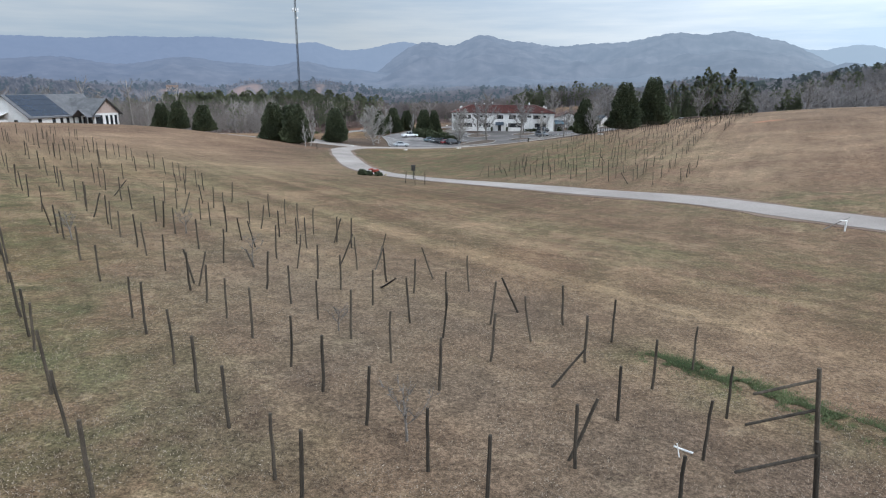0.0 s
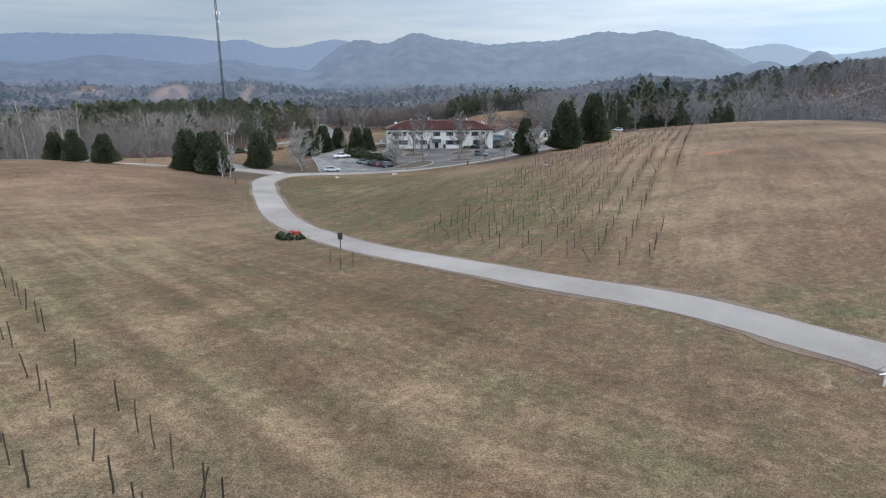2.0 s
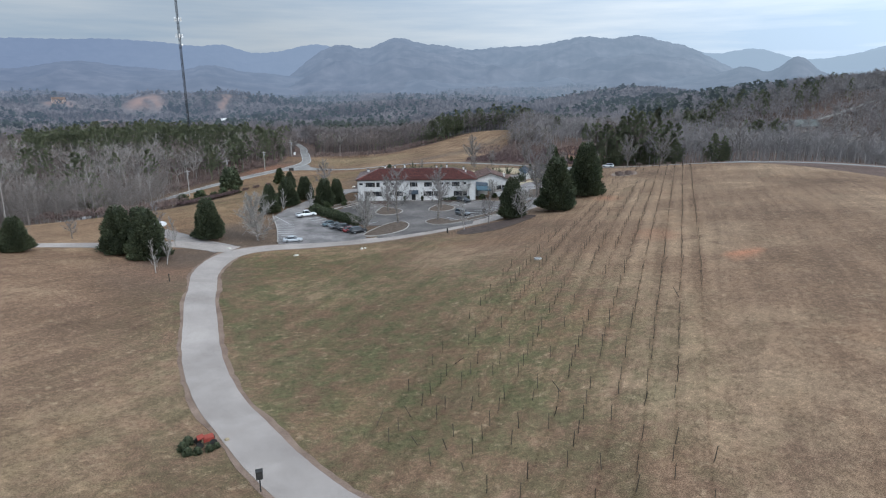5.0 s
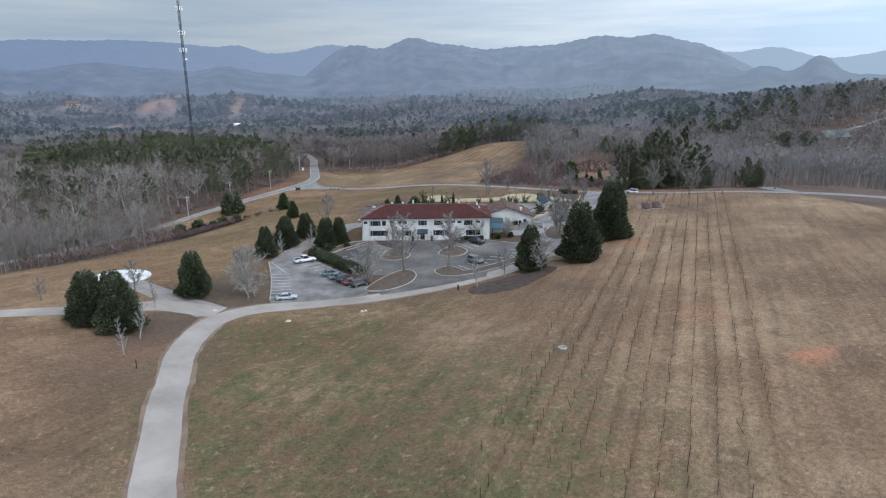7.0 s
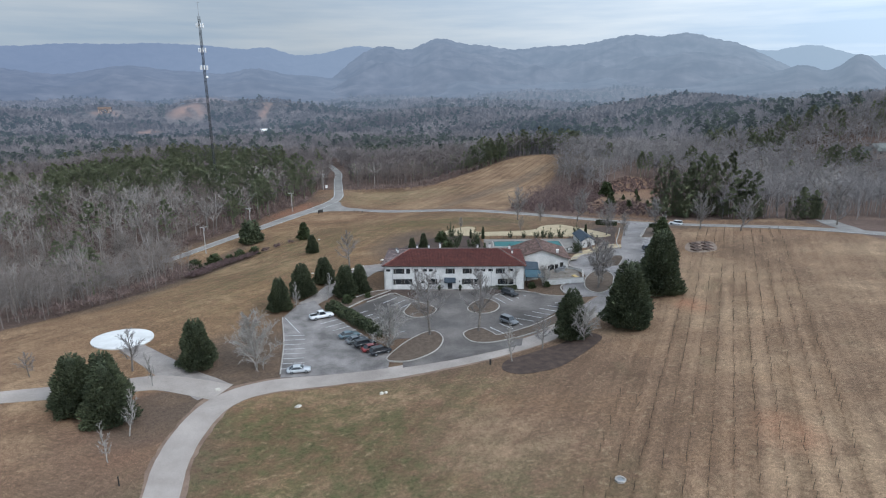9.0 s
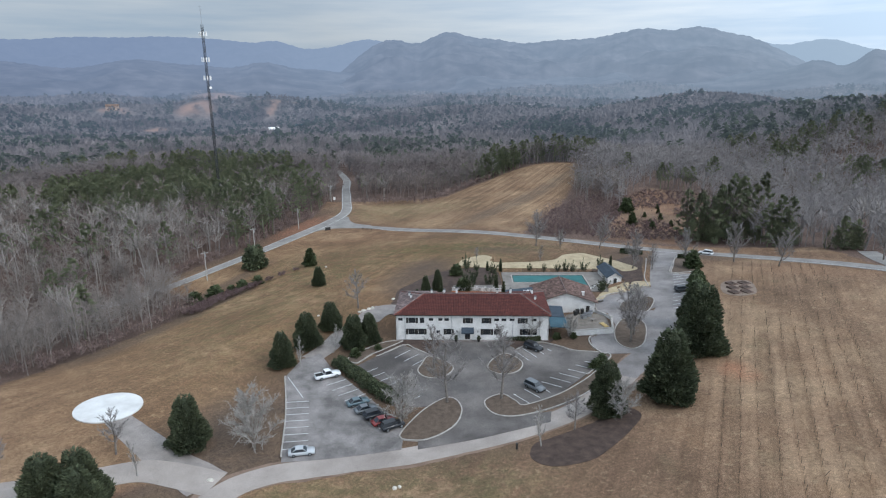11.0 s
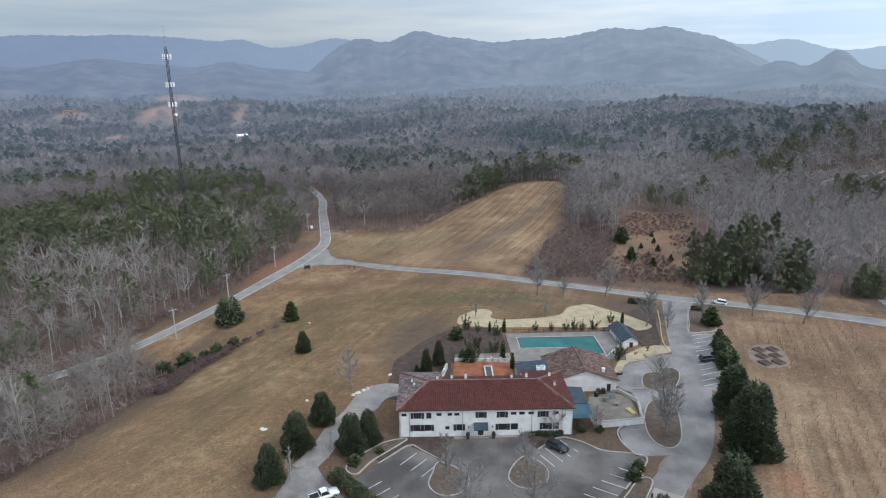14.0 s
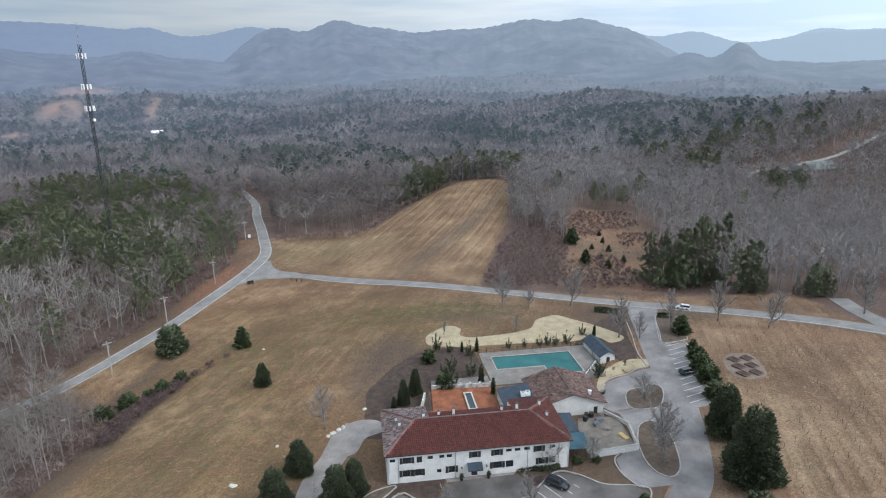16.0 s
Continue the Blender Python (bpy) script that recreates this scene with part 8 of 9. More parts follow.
for k in range(12):
    off = ROW_FIRST - ROW_GAP * k
    for j in range(95):
        t = 60 + 2.6 * j + rng.normal() * 0.2
        x, y = off * turn_c + t * turn_s, -off * turn_s + t * turn_c
        if k == 0 and 84 < t < 120:
            continue
        gone = 0.35 if t < 130 else 0.28 if t < 190 else 0.45
        if rng.uniform() < gone or t > 302 or (x < 62 + (y - 190) * 0.55 and y > 165) or not far_from(np.array([x]), np.array([y]), DRIVE[2:14], 7.5)[0]:
            continue
        far_posts.append((y, x + rng.normal() * 0.08, y))
far_posts.sort()
vine_posts([p[1:] for p in far_posts], "weathered wooden vine post on the slope", "vine posts in the far vineyard", 22, 120, 0.06)

# the end frame of the near rows: stout posts with rails slipped to the ground
frame_end = thing("trellis_end_frame", "broken trellis end frame with slanting rails", "trellis", pose(0, 0, 0))
for (x, y), h in (((8.54, 12.27), 2.03), ((7.15, 10.0), 1.45)):
    z = height(x, y)
    part("post", Solid().tube((x, y, z - 0.4), (x - 0.14 * h, y + 0.02, z + h), 0.054, 0.048, 9).mesh("post", POST), frame_end)
for a, b in (((8.3, 12.3, 1.75), (6.91, 12.3, 1.34)), ((8.4, 12.3, 1.02), (6.82, 12.3, 0.58)), ((7.0, 10.0, 1.18), (5.48, 10.0, 0.74))):
    za, zb = height(a[0], a[1]), height(b[0], b[1])
    part("rail", Solid().tube((a[0], a[1], za + a[2]), (b[0], b[1], zb + b[2]), 0.036, 0.032, 7).mesh("rail", POST), frame_end)
pipe = thing("water_standpipe", "broken white plastic water pipe", "pipe", on_ground(5.3, 12.0, 160))
part("riser", Solid().tube((0, 0.25, -0.1), (0.1, 0.3, 0.36), 0.016, None, 6).mesh("riser", PALE), pipe)
part("pipe", Solid().tube((-0.26, 0.05, 0.05), (0.0, 0, 0.07), 0.022, None, 6).tube((0.0, 0, 0.07), (0.14, 0.16, 0.2), 0.022, None, 6).mesh("pipe", PALE), pipe)
for i, (x, y, h) in enumerate(((-0.75, 11.9, 1.5), (-3.4, 18.8, 1.1), (-18.4, 29.5, 1.6), (-14.2, 33, 1.5), (-8.9, 27.6, 1.4))):
    t, c = bare_tree(300 + i, 10.0, spread=0.75, limbs=7, forks=3, twigs=4, low=0.25, lean_up=0.8, trunk_r=0.022, twig_w=0.05)
    v = thing("dead_vine", "small dead gnarled grape vine", "vine", on_ground(x, y, 60 * i), "dead vines")
    for n, d in (("trunk", t), ("crown", c)):
        part(n, scaled_mesh(n, d, BARK), v).scale = (h / 10,) * 3


# ---------------------------------------------------------------- mast, poles, pad and small things
def strut(s, p, q, r):
    s.tube(p, q, r, None, 4, False)


MAST_X, MAST_Y, MAST_H = -97.0, 426.6, 106.0
mast = thing("radio_mast", "tall dark lattice radio mast with antenna arrays", "mast", on_ground(MAST_X, MAST_Y, 20))
W = 0.62
legs = [(W * math.cos(a), W * math.sin(a)) for a in (0.5, 2.6, 4.7)]
for x, y in legs:
    part("leg", Solid().tube((x, y, -0.5), (x, y, MAST_H - 9), 0.15, 0.12, 5).mesh("leg", MAST_M := bpy.data.materials.get("mast_steel") or mottled("mast_steel", (0.018, 0.019, 0.021), (0.04, 0.042, 0.046), 0.3, 0.6)), mast)
lace = Solid()
for k in range(int((MAST_H - 9) / 1.5)):
    for i in range(3):
        (x0, y0), (x1, y1) = legs[i], legs[(i + 1) % 3]
        strut(lace, (x0, y0, 1.5 * k), (x1, y1, 1.5 * k), 0.055)
        strut(lace, (x0, y0, 1.5 * k), (x1, y1, 1.5 * k + 1.5), 0.055)
tagged(part("lattice", lace.mesh("lattice", MAST_M), mast), kind="stuff")
spire = part("spire", Solid().tube((0, 0, MAST_H - 9.2), (0, 0, MAST_H), 0.14, 0.05, 6).mesh("spire", STEEL), mast)
for z in (MAST_H - 0.4, MAST_H - 2.2):
    part("crossarm", Solid().tube((-0.9, 0, z), (0.9, 0, z), 0.05, None, 4).mesh("crossarm", STEEL), mast)
for z, n in ((93.6, 9), (81.0, 9), (72.0, 8)):
    z -= height(MAST_X, MAST_Y)
    arm = Solid()
    for i in range(3):
        a = 0.5 + i * 2.094
        arm.tube((1.9 * math.cos(a - 0.6), 1.9 * math.sin(a - 0.6), z), (1.9 * math.cos(a + 0.6), 1.9 * math.sin(a + 0.6), z), 0.06, None, 5)
        arm.tube((0, 0, z), (1.6 * math.cos(a), 1.6 * math.sin(a), z), 0.05, None, 5)
    ring_part = part("antenna_mount", arm.mesh("antenna_mount", STEEL), mast)
    for i in range(n):
        a = 2 * math.pi * i / n
        part("antenna_panel", Solid().box(1.75, 2.0, -0.2, 0.2, z - 1.1, z + 1.1).mesh("antenna_panel", PALE), ring_part, m=pose(0, 0, 0, 0, 0, math.degrees(a)))
part("dish", Solid().tube((0.9, -0.6, 66), (1.1, -0.9, 66), 0.7, 0.6, 12).mesh("dish", PALE), mast, "white microwave dish")
shed = thing("equipment_shed", "small pale equipment shed among the pines", "shed", on_ground(-92, 417, 15))
part("wall", Solid().box(-2.5, 2.5, -1.8, 1.8, -0.5, 3.0).mesh("wall", PALE), shed)
part("roof", Solid().box(-2.7, 2.7, -2.0, 2.0, 3.0, 3.2).mesh("roof", PALE), shed)


def utility_pole(x, y, h, turn):
    p = thing("utility_pole", "grey wooden utility pole with crossarm", "pole", on_ground(x, y, turn), "utility poles")
    part("shaft", Solid().tube((0, 0, -1), (0, 0, h), 0.22, 0.16, 8).mesh("shaft", POLE), p)
    part("crossarm", Solid().box(-1.4, 1.4, -0.1, 0.1, h - 0.95, h - 0.7).mesh("crossarm", POLE), p)
    for x0 in (-1.15, -0.45, 0.45, 1.15):
        part("insulator", Solid().tube((x0, 0, h - 0.7), (x0, 0, h - 0.45), 0.06, 0.04, 6).mesh("insulator", STEEL), p)
    part("transformer", Solid().tube((0.32, 0, h - 2.4), (0.32, 0, h - 1.4), 0.24, None, 9).mesh("transformer", STEEL), p)
    return Vector((x, y, height(x, y) + h - 0.5))


POLE = mottled("grey_pole_wood", (0.27, 0.255, 0.235), (0.42, 0.40, 0.375), 1.0, 0.9, 0.2, 14)
tops = [utility_pole(x, y, h, a) for x, y, h, a in ((-130, 286, 11.5, 40), (-72, 320.6, 11.8, 35), (-62.5, 357, 10.5, 25), (-50.5, 398, 10.5, 15), (-43, 470, 10.5, 5), (-52, 545, 10.5, 5))]
wires = thing("overhead_wires", "thin dark overhead wires between the poles", "wires", pose(0, 0, 0))
for a, b in zip(tops, tops[1:]):
    for off in (-0.9, 0.0, 0.9):
        s = Solid()
        pts = [a.lerp(b, t) + Vector((off * 0.8, off * 0.3, -1.2 * 4 * t * (1 - t))) for t in np.linspace(0, 1, 9)]
        for p, q in zip(pts, pts[1:]):
            s.tube(p, q, 0.012, None, 3, False)
        part("wire", s.mesh("wire", DARK), wires)

pad_line = [(-53.1 + 6.2 * math.cos(a), 203.4 + 6.2 * math.sin(a)) for a in np.linspace(0, 2 * math.pi, 40, endpoint=False)]
paved("round_pad", patch_mesh("round_pad", pad_line, PAD_STONE, 0.22, 1.5, skirt=0.6), "round white concrete pad on the grass", "pad")
man = thing("manhole_ring", "round concrete manhole ring sunk in the grass", "manhole", on_ground(35.3, 139.6))
rim = Solid()
for i in range(20):
    a, b = 2 * math.pi * i / 20, 2 * math.pi * (i + 1) / 20
    for r0_, r1_, z0, z1 in ((0.7, 0.7, -0.2, 0.22), (0.7, 0.5, 0.22, 0.22), (0.5, 0.5, 0.22, -0.2)):
        rim.face((r0_ * math.cos(a), r0_ * math.sin(a), z0), (r0_ * math.cos(b), r0_ * math.sin(b), z0), (r1_ * math.cos(b), r1_ * math.sin(b), z1), (r1_ * math.cos(a), r1_ * math.sin(a), z1))
part("rim", rim.mesh("rim", KERB), man)
part("cover", Solid().tube((0, 0, -0.1), (0, 0, 0.1), 0.58, None, 16).mesh("cover", STEEL), man)


def rock(x, y, sx, sy, sz, seed, name="stone", label="pale field stone on the grass", material=None, group=""):
    bm = bmesh.new()
    bmesh.ops.create_icosphere(bm, subdivisions=2, radius=1)
    rng = random.Random(seed)
    for v in bm.verts:
        k = 1 + 0.22 * noise.noise(v.co * 1.7 + Vector((seed, 0, 0))) + rng.uniform(-0.04, 0.04)
        v.co = Vector((v.co.x * sx * k, v.co.y * sy * k, max(-0.3, v.co.z * k) * sz))
    me = bpy.data.meshes.new(name)
    bm.to_mesh(me)
    bm.free()
    me.materials.append(material or STONE)
    ob = new(name, me)
    ob.matrix_world = on_ground(x, y, seed * 40)
    return tagged(ob, label, "stone", group)


for i, (x, y, a, b, c) in enumerate(((-10.6, 174.2, 0.7, 0.45, 0.35), (4.1, 177.4, 0.45, 0.4, 0.4), (4.9, 177.6, 0.4, 0.3, 0.35), (-26.5, 181, 0.6, 0.5, 0.4), (-6.6, 255.2, 0.9, 0.6, 0.5), (-5.2, 256.2, 0.7, 0.6, 0.5), (-4.2, 256.8, 0.8, 0.5, 0.6), (-7.8, 254.4, 0.6, 0.5, 0.4), (-28, 242.5, 0.6, 0.5, 0.3), (1.5, 263.4, 0.6, 0.5, 0.4), (-19.2, 254, 0.5, 0.4, 0.3), (-25.6, 316.1, 0.7, 0.4, 0.25), (-78.5, 297.5, 0.9, 0.5, 0.3), (-27.4, 242, 0.8, 0.5, 0.3))):
    rock(x, y, a, b, c, i + 1, group="stones on the grass")


def marker(x, y, h, w, label, top=0.0):
    p = thing("marker_post", label, "post", on_ground(x, y, 10))
    part("post", Solid().box(-w / 2, w / 2, -w / 2, w / 2, -0.3, h).mesh("post", DARK), p)
    if top:
        part("box", Solid().box(-top, top, -0.2, 0.2, h - 0.1, h + 0.55).box(-top * 1.1, top * 1.1, -0.24, 0.24, h + 0.55, h + 0.62).mesh("box", DARK), p, "dark box on the post")
    return p


marker(-30.6, 149.8, 1.5, 0.14, "short dark post beside the drive")
marker(25.3, 184.9, 1.2, 0.3, "dark bollard at the drive edge")
marker(-4.0, 82.0, 1.35, 0.1, "dark box on a post beside the drive", 0.26)
sign = thing("road_sign", "dark timber sign board at the road junction", "sign", on_ground(-35.4, 395, 20))
part("board", Solid().box(-1.3, 1.3, -0.1, 0.1, 0.5, 2.0).mesh("board", DARK), sign)
for sx in (-1.2, 1.2):
    part("post", Solid().box(sx - 0.1, sx + 0.1, -0.12, 0.12, -0.5, 2.2).mesh("post", DARK), sign)
for i, (x, y) in enumerate(((-18.1, 398), (-15.8, 395), (-13.5, 394.2))):
    marker(x, y, 1.1, 0.3, "short dark mailbox post beside the cross road")
white_sign = thing("notice_sign", "small white notice sign beside the road", "sign", on_ground(-41, 470, 0))
part("panel", Solid().box(-0.7, 0.7, -0.05, 0.05, 1.2, 3.0).mesh("panel", PALE), white_sign)
part("post", Solid().box(-0.06, 0.06, 0.052, 0.15, -0.4, 2.9).mesh("post", STEEL), white_sign)
marker(48.5, 206.8, 0.9, 0.25, "short dark bollard beside the drive")

bed = thing("planter_wagon", "low red wooden cart among clipped shrubs", "planter", on_ground(-10.3, 90.6, 24))
RED_WOOD = mottled("faded_red_paint", (0.20, 0.030, 0.022), (0.34, 0.070, 0.045), 1.0, 0.7, 0.1, 12)
part("tray", Solid().box(-0.2, 0.75, -0.4, 0.4, 0.5, 0.85).mesh("tray", RED_WOOD), bed)
part("seat", Solid().slab([(-0.7, -0.4, 0.95), (-0.1, -0.4, 1.05), (-0.1, 0.4, 1.05), (-0.7, 0.4, 0.95)], 0.1).mesh("seat", RED_WOOD), bed)
for sx in (-0.6, 0.6):
    for sy in (-0.5, 0.5):
        part("wheel", Solid().tube((sx, sy - 0.04, 0.35), (sx, sy + 0.04, 0.35), 0.35, None, 12).mesh("wheel", DARK), bed)
for i, (x, y, h) in enumerate(((-12.0, 89.6, 0.95), (-11.4, 88.7, 0.85), (-10.6, 88.9, 0.75), (-9.7, 89.4, 0.7), (-11.9, 90.8, 0.9), (-9.2, 90.0, 0.6))):
    evergreen(x, y, h, 1.2, "round", "small clipped round evergreen shrub", 1, "shrub", "clipped_shrub", "clipped shrubs round the cart")
rock(-8.6, 91.4, 0.25, 0.25, 0.3, 31, "sandbag", "small yellow sack beside the drive", SAND)
rock(-0.1, 75.6, 0.45, 0.3, 0.18, 33, "earth_clod", "clod of red earth beside the drive", VERGE)

# raised beds
paved("garden_plot", patch_mesh("garden_plot", ring([(95.4, 250.6), (97.8, 247.4), (102.6, 247.8), (106, 254.6), (107, 260), (103.4, 262), (99.6, 260.6), (96.6, 255.6)]), mottled("gravel_brown", (0.150, 0.110, 0.086), (0.240, 0.182, 0.145), 0.8, 0.95, 0.3, 10), 0.06, 2.0), "grey-brown gravel plot for the raised beds", "plot")
for i, (x, y) in enumerate(((98, 250.5), (101.2, 249.8), (99.6, 254.4), (102.9, 253.6), (101.2, 258.4), (104.6, 257.6))):
    b = thing("raised_bed", "low timber raised garden bed with dark soil", "garden bed", on_ground(x, y, 14), "raised beds")
    part("soil", Solid().box(-1.0, 1.0, -1.3, 1.3, -0.3, 0.28).mesh("soil", MULCH), b)
    for a in ((-1.15, -1.0, -1.45, 1.45), (1.0, 1.15, -1.45, 1.45), (-1.0, 1.0, -1.45, -1.3), (-1.0, 1.0, 1.3, 1.45)):
        part("board", Solid().box(*a, -0.3, 0.4).mesh("board", BROWN_TILE), b)
for sx in (15.0, 20.6):
    pot = thing("potted_topiary", "potted topiary shrub beside the entrance", "plant", INN @ pose(sx, -1.0, 0.05), "topiaries at the entrance")
    part("pot", Solid().tube((0, 0, -0.3), (0, 0, 0.5), 0.28, 0.36, 10).mesh("pot", DARK), pot)
    part("crown", fast_mesh("crown", *conifer_crown(5 + int(sx), 220, 0.11, 0.4, 0.1, 0.05, 0.35, 0.4), CEDAR), pot, m=pose(0, 0, 0.45)).scale = (1.1, 1.1, 1.2)


# dry grass standing in the near vineyard: too many blades to count
rng = np.random.default_rng(77)
n = 260000
gx0, gy0 = rng.uniform(-26, 26, n), 7.5 + 44 * rng.uniform(0, 1, n) ** 1.5
ok = np.abs(gx0) < 0.74 * gy0 + 2
gx0, gy0 = gx0[ok], gy0[ok]
thick = rough_field(gx0 + 500, gy0 + 500, 1.7, 3) * 0.6 + rough_field(gx0 + 500, gy0 + 500, 0.5, 6) * 0.4
gx0, gy0 = gx0[thick > 0.34], gy0[thick > 0.34]
n = len(gx0)
a, hgt = rng.uniform(0, 2 * math.pi, n), rng.uniform(0.025, 0.08, n)
gz = ground_height(gx0, gy0)
bend = rng.uniform(0.3, 1.6, n) * hgt
root = np.column_stack([gx0, gy0, gz - 0.01])
side = np.column_stack([np.cos(a + 1.6), np.sin(a + 1.6), np.zeros(n)]) * rng.uniform(0.003, 0.008, n)[:, None]
tip = root + np.column_stack([np.cos(a) * bend, np.sin(a) * bend, hgt])
v = np.stack([root - side, root + side, tip], 1).reshape(-1, 3)
STRAW = mottled("dry_grass_blades", (0.15, 0.112, 0.084), (0.31, 0.245, 0.185), 0.25, 0.9, 0, 0, 0.5, (0.3, 0.7))
tagged(new("dry_grass", fast_mesh("dry_grass", v, np.arange(3 * n).reshape(-1, 3), STRAW)), "short dry tan grass of the near vineyard", "grass", kind="stuff")

# a wet strip of live grass along the headland
rng = np.random.default_rng(83)
wet = curve_through([(6.6, 17.9), (7.7, 17.1), (8.5, 16.2), (9.1, 15.2), (9.8, 14.3), (11.0, 12.9), (13.4, 11.2)], 0.05)
n = 40000
pick = rng.integers(0, len(wet), n)
spread = rng.normal(size=(n, 2)) * (0.16 + 0.30 * rough_field(wet[pick, 0] + 300, wet[pick, 1] + 300, 1.1, 4))[:, None]
gx0, gy0 = wet[pick, 0] + spread[:, 0], wet[pick, 1] + spread[:, 1]
ragged = rough_field(gx0 + 500, gy0 + 500, 0.9, 6) * 0.6 + rough_field(gx0 + 500, gy0 + 500, 0.35, 7) * 0.4 + 0.25 * pick / len(wet)
ok = ragged > 0.44
gx0, gy0, n = gx0[ok], gy0[ok], int(ok.sum())
a, hgt = rng.uniform(0, 2 * math.pi, n), rng.uniform(0.03, 0.10, n)
bend = rng.uniform(0.3, 1.4, n) * hgt
root = np.column_stack([gx0, gy0, ground_height(gx0, gy0) - 0.01])
side = np.column_stack([np.cos(a + 1.6), np.sin(a + 1.6), np.zeros(n)]) * rng.uniform(0.005, 0.012, n)[:, None]
tip = root + np.column_stack([np.cos(a) * bend, np.sin(a) * bend, hgt])
v = np.stack([root - side, root + side, tip], 1).reshape(-1, 3)
LIVE = mottled("live_grass_blades", (0.056, 0.080, 0.032), (0.128, 0.148, 0.066), 0.5, 0.85, 0, 0, 0.4)
tagged(new("green_grass", fast_mesh("green_grass", v, np.arange(3 * n).reshape(-1, 3), LIVE)), "strip of wet green grass along the headland", "grass", kind="stuff")

# brambles on the bank below the shrubs, and young conifers on the cleared slope
bramble = sown(-70, -34, 266, 320, 0.95, 61, lambda x, y: ~far_from(x, y, [(-61.5, 276), (-60, 284), (-56.5, 292), (-51, 300)], 3.6) | ~far_from(x, y, [(-51, 300), (-45, 307), (-37, 315)], 1.3))
scattered("scrub", [puff_tree(140 + s, 44, 0.03, False) for s in range(4)], bramble, np.full(len(bramble), 1.9), DARK_BRAMBLE, "dark maroon brambles along the lawn bank", 62, "scrub", (1.0, 1.6))
for i, (x, y, h) in enumerate(((128, 398, 3.0), (134, 392, 3.6), (124, 380, 2.6), (140, 410, 3.2), (131, 372, 3.4), (118, 362, 4.4), (145, 424, 3.0), (121, 408, 9.0), (125, 414, 8.0), (112, 372, 7.0))):
    evergreen(x, y, h, 0.9, "loose", "young dark conifer on the cleared bank", i % 2, group="young conifers on the bank")

# a white gate stub with a fallen branch beside the drive
stub = thing("gate_stub", "white metal gate stub beside the drive", "gate", on_ground(27.3, 40.6, 30))
part("post", Solid().tube((0, 0, -0.3), (0, 0, 0.75), 0.06, None, 8).mesh("post", PALE), stub)
part("rail", Solid().tube((0, 0, 0.72), (-0.6, 0.1, 0.8), 0.04, None, 6).mesh("rail", PALE), stub)
branch = thing("fallen_branch", "dark broken branch leaning on the gate stub", "branch", on_ground(27.2, 41.6, 20))
part("stem", Solid().tube((-1.0, 0, 0.02), (0.1, -0.3, 0.55), 0.04, 0.03, 6).tube((0.1, -0.3, 0.55), (0.7, -0.5, 0.85), 0.03, 0.012, 6).mesh("stem", BARK), branch)

# bits of dead leaf and clod lying in the near vineyard
rng = np.random.default_rng(91)
lx, ly = rng.uniform(-24, 14, 90000), 7.5 + 26 * rng.uniform(0, 1, 90000) ** 1.3
dense = rough_field(lx + 700, ly + 700, 2.6, 12) * 0.55 + rough_field(lx + 700, ly + 700, 0.7, 13) * 0.45 + 0.12 * blob(lx, ly, -12, 15, 7, 22, 40, 0.6)
ok = (dense > 0.6) & (np.abs(lx) < 0.74 * ly + 2)
lx, ly = lx[ok], ly[ok]
n = len(lx)
mid_pt = np.column_stack([lx, ly, ground_height(lx, ly) + rng.uniform(0.015, 0.03, n)])
a, size = rng.uniform(0, 2 * math.pi, n), rng.uniform(0.008, 0.024, n)
u = np.column_stack([np.cos(a), np.sin(a), rng.normal(size=n) * 0.3]) * size[:, None]
w = np.column_stack([-np.sin(a), np.cos(a), rng.normal(size=n) * 0.3]) * size[:, None] * 0.6
v = np.stack([mid_pt - u, mid_pt + w, mid_pt + u * 0.8, mid_pt - w], 1).reshape(-1, 3)
LITTER = mottled("pale_leaf_litter", (0.19, 0.147, 0.108), (0.34, 0.275, 0.21), 0.6, 0.9, 0, 0, 0.4)
tagged(new("leaf_litter", fast_mesh("leaf_litter", v, np.arange(4 * n).reshape(-1, 4), LITTER)), "pale dead leaves and clods among the vines", "litter", kind="stuff")


# ---------------------------------------------------------------- the farmhouse on the hill
FARM = pose(-75.7, 146.0, 14.9, 0, 0, -16)
farm = thing("farmhouse", "long white farmhouse with grey gabled roofs and solar panels", "house", FARM)
Lr, Dr, er, pr, g = 5.0, 7.2, 3.0, 6.1, 0.6
DEEP = -3.5
gable_holes = [(3.3, 4.1, 0.15, 2.5), (4.6, 5.4, 0.15, 2.5), (5.9, 6.7, 0.15, 2.5), (0.5, 2.5, 0.0, 2.6)]
gw = part("wall", pierced_wall(0, Dr, DEEP, er, 0, 0.3, gable_holes).mesh("gable_wall", STUCCO), farm, m=pose(0, -Dr, 0, 0, 0, 90))
for h in gable_holes:
    fit_window(gw, *h, 0, 1)
part("gable", Solid().face((0, -Dr, er), (0, 0, er), (0, -Dr / 2, pr)).mesh("gable", BRICK), farm, "pale brick gable")
front_holes = [(-4.4, -3.5, 0.2, 2.3), (-3.1, -2.2, 0.2, 2.3), (-1.7, -0.4, 0.0, 2.5)]
fw = part("wall", pierced_wall(-Lr, 0, DEEP, er, 0, 0.3, front_holes).mesh("front_wall", STUCCO), farm, m=pose(0, -Dr, 0))
for h in front_holes:
    fit_window(fw, *h, 0, 2)
part("wall", Solid().box(-13, 0, -0.3, 0, DEEP, er).mesh("rear_wall", STUCCO), farm)
ez, rz = er - 0.25, pr + 0.15
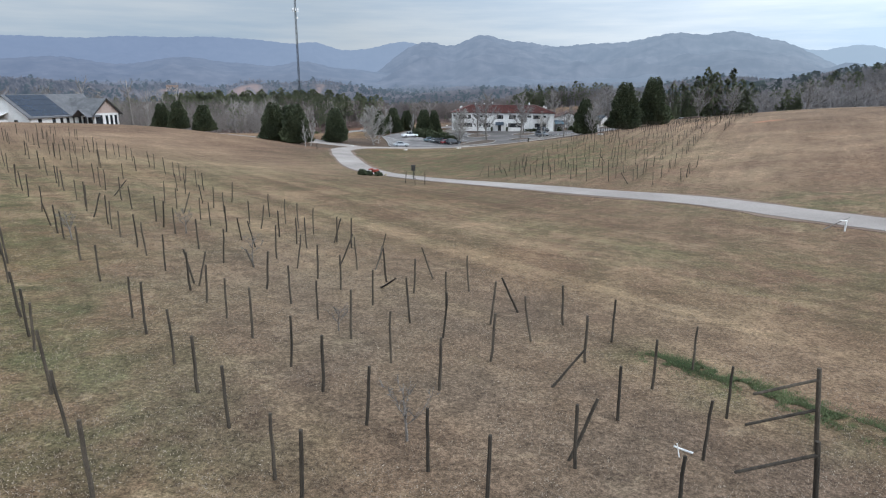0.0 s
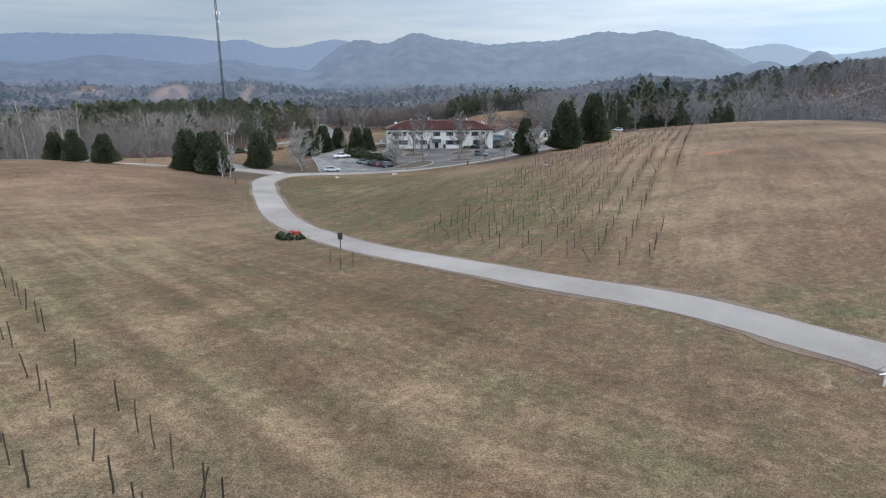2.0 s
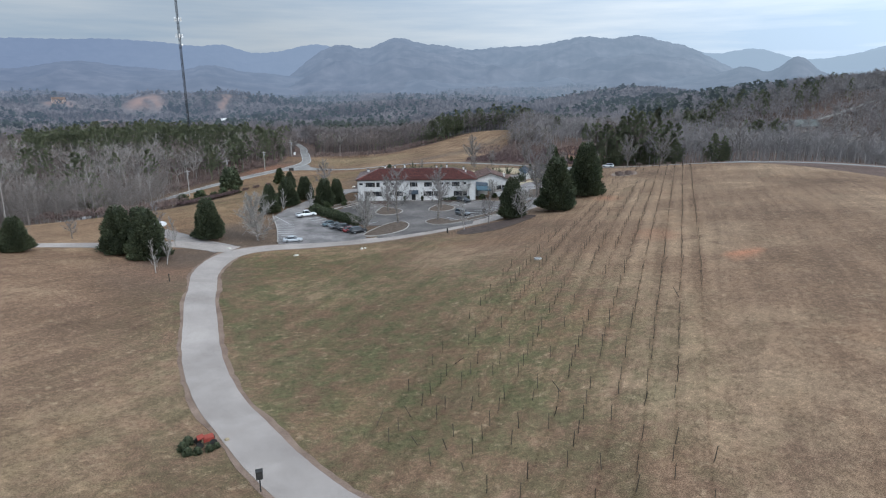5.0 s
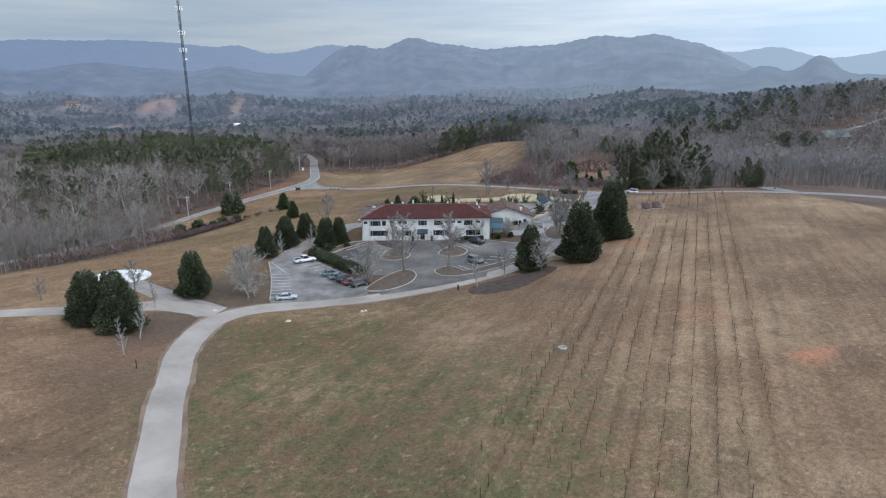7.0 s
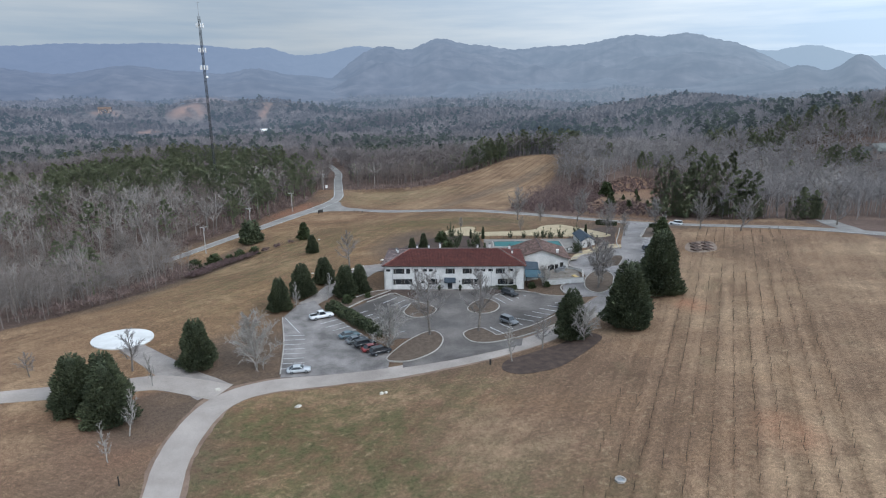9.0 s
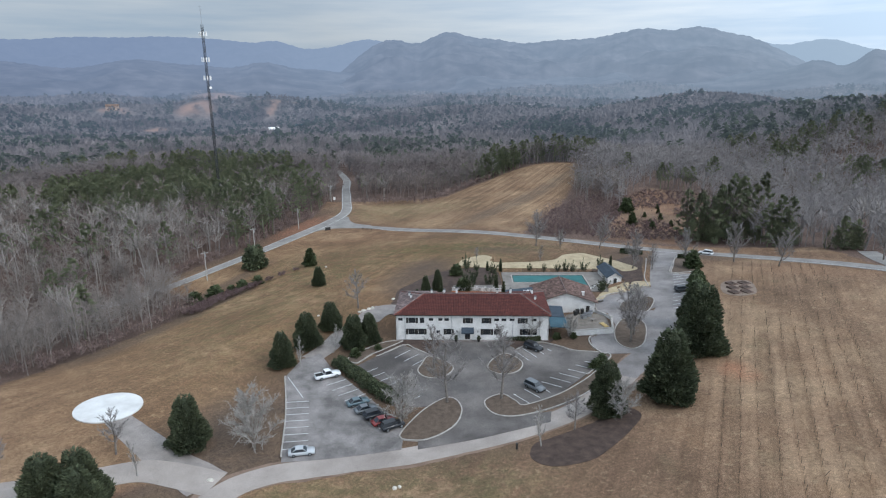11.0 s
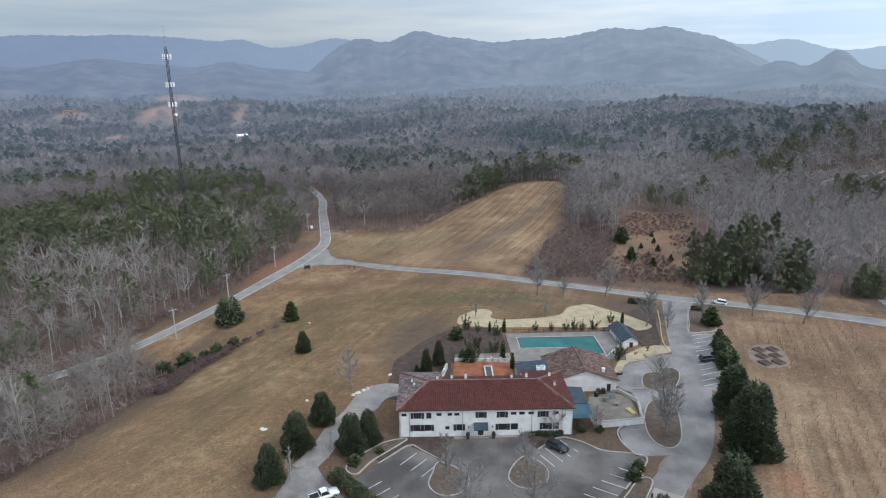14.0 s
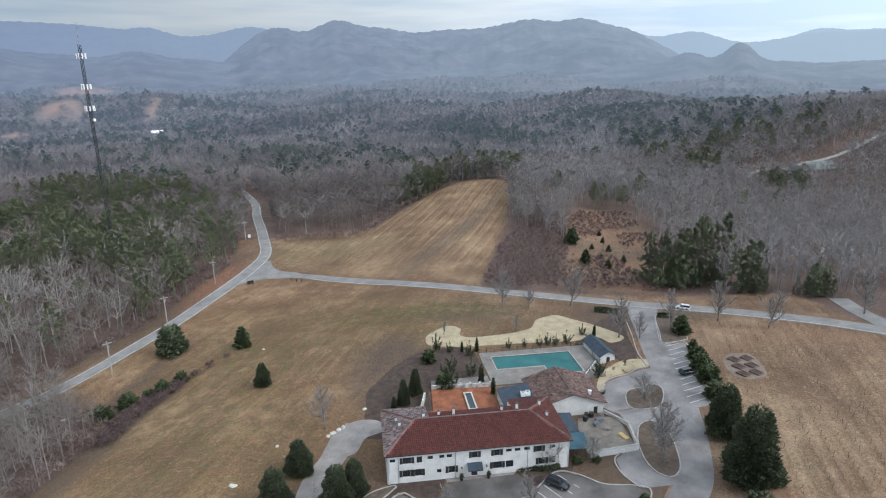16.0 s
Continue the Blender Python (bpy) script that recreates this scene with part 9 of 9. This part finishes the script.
roof_r = part("roof", Solid().slab([(-12, -Dr - g, ez), (g, -Dr - g, ez), (g, -Dr / 2, rz), (-12, -Dr / 2, rz)], 0.2).slab([(-12, -Dr / 2, rz), (g, -Dr / 2, rz), (g, g, ez), (-12, g, ez)], 0.2).mesh("roof", GREY_ROOF), farm, "grey shingled gable roof")
for y in (-Dr - g, g):
    part("bargeboard", Solid().slab([(g, y, ez + 0.05), (g + 0.06, y, ez + 0.05), (g + 0.06, -Dr / 2, rz + 0.05), (g, -Dr / 2, rz + 0.05)], 0.3).mesh("bargeboard", DARK), farm)
# the small gabled porch at the corner
porch_roof = Solid().slab([(-3.6, -Dr - 2.4, 2.4), (-1.6, -Dr - 2.4, 4.0), (-1.6, -Dr + 1.6, 4.0), (-3.6, -Dr + 1.6, 2.4)][::-1], 0.14)
porch_roof.slab([(-1.6, -Dr - 2.4, 4.0), (0.4, -Dr - 2.4, 2.4), (0.4, -Dr + 1.6, 2.4), (-1.6, -Dr + 1.6, 4.0)][::-1], 0.14)
part("porch_roof", porch_roof.mesh("porch_roof", GREY_ROOF), farm, "gabled porch roof")
for x in (-3.3, 0.1):
    part("porch_post", Solid().box(x - 0.12, x + 0.12, -Dr - 2.3, -Dr - 2.06, DEEP, 2.4).mesh("porch_post", DARK), farm)
# the wing with solar panels stands square to it, coming towards the vineyard
x0, x1, ya, yb, ew, pw = -Lr - 12.5, -Lr, -Dr - 11.5, 1.0, 2.8, 7.0
wing_holes = [(2.0, 2.9, 0.1, 2.2), (5.4, 6.3, 0.1, 2.2), (7.4, 8.2, 0.1, 2.2), (9.0, 9.8, 0.1, 2.2)]
ww = part("wall", pierced_wall(0, yb - ya, DEEP, ew, 0, 0.3, wing_holes).mesh("wing_wall", STUCCO), farm, m=pose(x1, ya, 0, 0, 0, 90))
for h in wing_holes:
    fit_window(ww, *h, 0, 2)
end_holes = [(3.4, 4.4, 3.2, 4.9), (8.2, 9.4, 0.0, 2.0), (2.0, 3.2, 0.0, 2.0)]
end = pierced_wall(0, x1 - x0, DEEP, ew, 0, 0.3, [h for h in end_holes if h[3] < ew])
end.face((0, 0, ew), (x1 - x0, 0, ew), ((x1 - x0) / 2, 0, pw))
we = part("wall", end.mesh("wing_end", STUCCO), farm, m=pose(x0, ya, 0))
for h in end_holes:
    fit_window(we, *h, 0 if h[3] < ew else -0.12, 2)
part("wall", Solid().box(x0, x0 + 0.3, ya + 0.3, yb, DEEP, ew).mesh("wing_side", STUCCO), farm)
part("wall", Solid().box(x0, x1 - 0.3, yb - 0.3, yb, DEEP, ew).face((x1, yb, ew), (x0, yb, ew), ((x0 + x1) / 2, yb, pw)).mesh("wing_rear", STUCCO), farm)
xm, lo, hi = (x0 + x1) / 2, ew - 0.25, pw + 0.15
a0, a1, r0_, r1_ = (x1 + g, ya - g, lo), (x1 + g, yb + g, lo), (xm, yb + g, hi), (xm, ya - g, hi)
wroof = part("roof", Solid().slab([a0, a1, r0_, r1_], 0.2).slab([r1_, r0_, (x0 - g, yb + g, lo), (x0 - g, ya - g, lo)], 0.2).mesh("roof", GREY_ROOF), farm, "grey shingled gable roof")
for i in range(8):
    for j in range(4):
        s0, s1, y0 = 0.05 + j * 0.23, 0.05 + j * 0.23 + 0.22, ya + 0.4 + i * 1.16
        p = [(a0[0] + (xm - a0[0]) * s, y, lo + (hi - lo) * s + 0.07) for y, s in ((y0, s0), (y0 + 1.12, s0), (y0 + 1.12, s1), (y0, s1))]
        part("solar_panel", Solid().slab(p, 0.05).mesh("solar_panel", PANEL), wroof)
part("lean_to", Solid().slab([(x0 - 1, ya - 4.2, 2.1), (x0 + 7.0, ya - 4.2, 2.1), (x0 + 7.0, ya, 3.6), (x0 - 1, ya, 3.6)], 0.15).box(x0 - 0.6, x0 + 6.6, ya - 3.8, ya - 0.02, DEEP, 2.0).mesh("lean_to", STUCCO), farm, "white lean-to with grey roof")
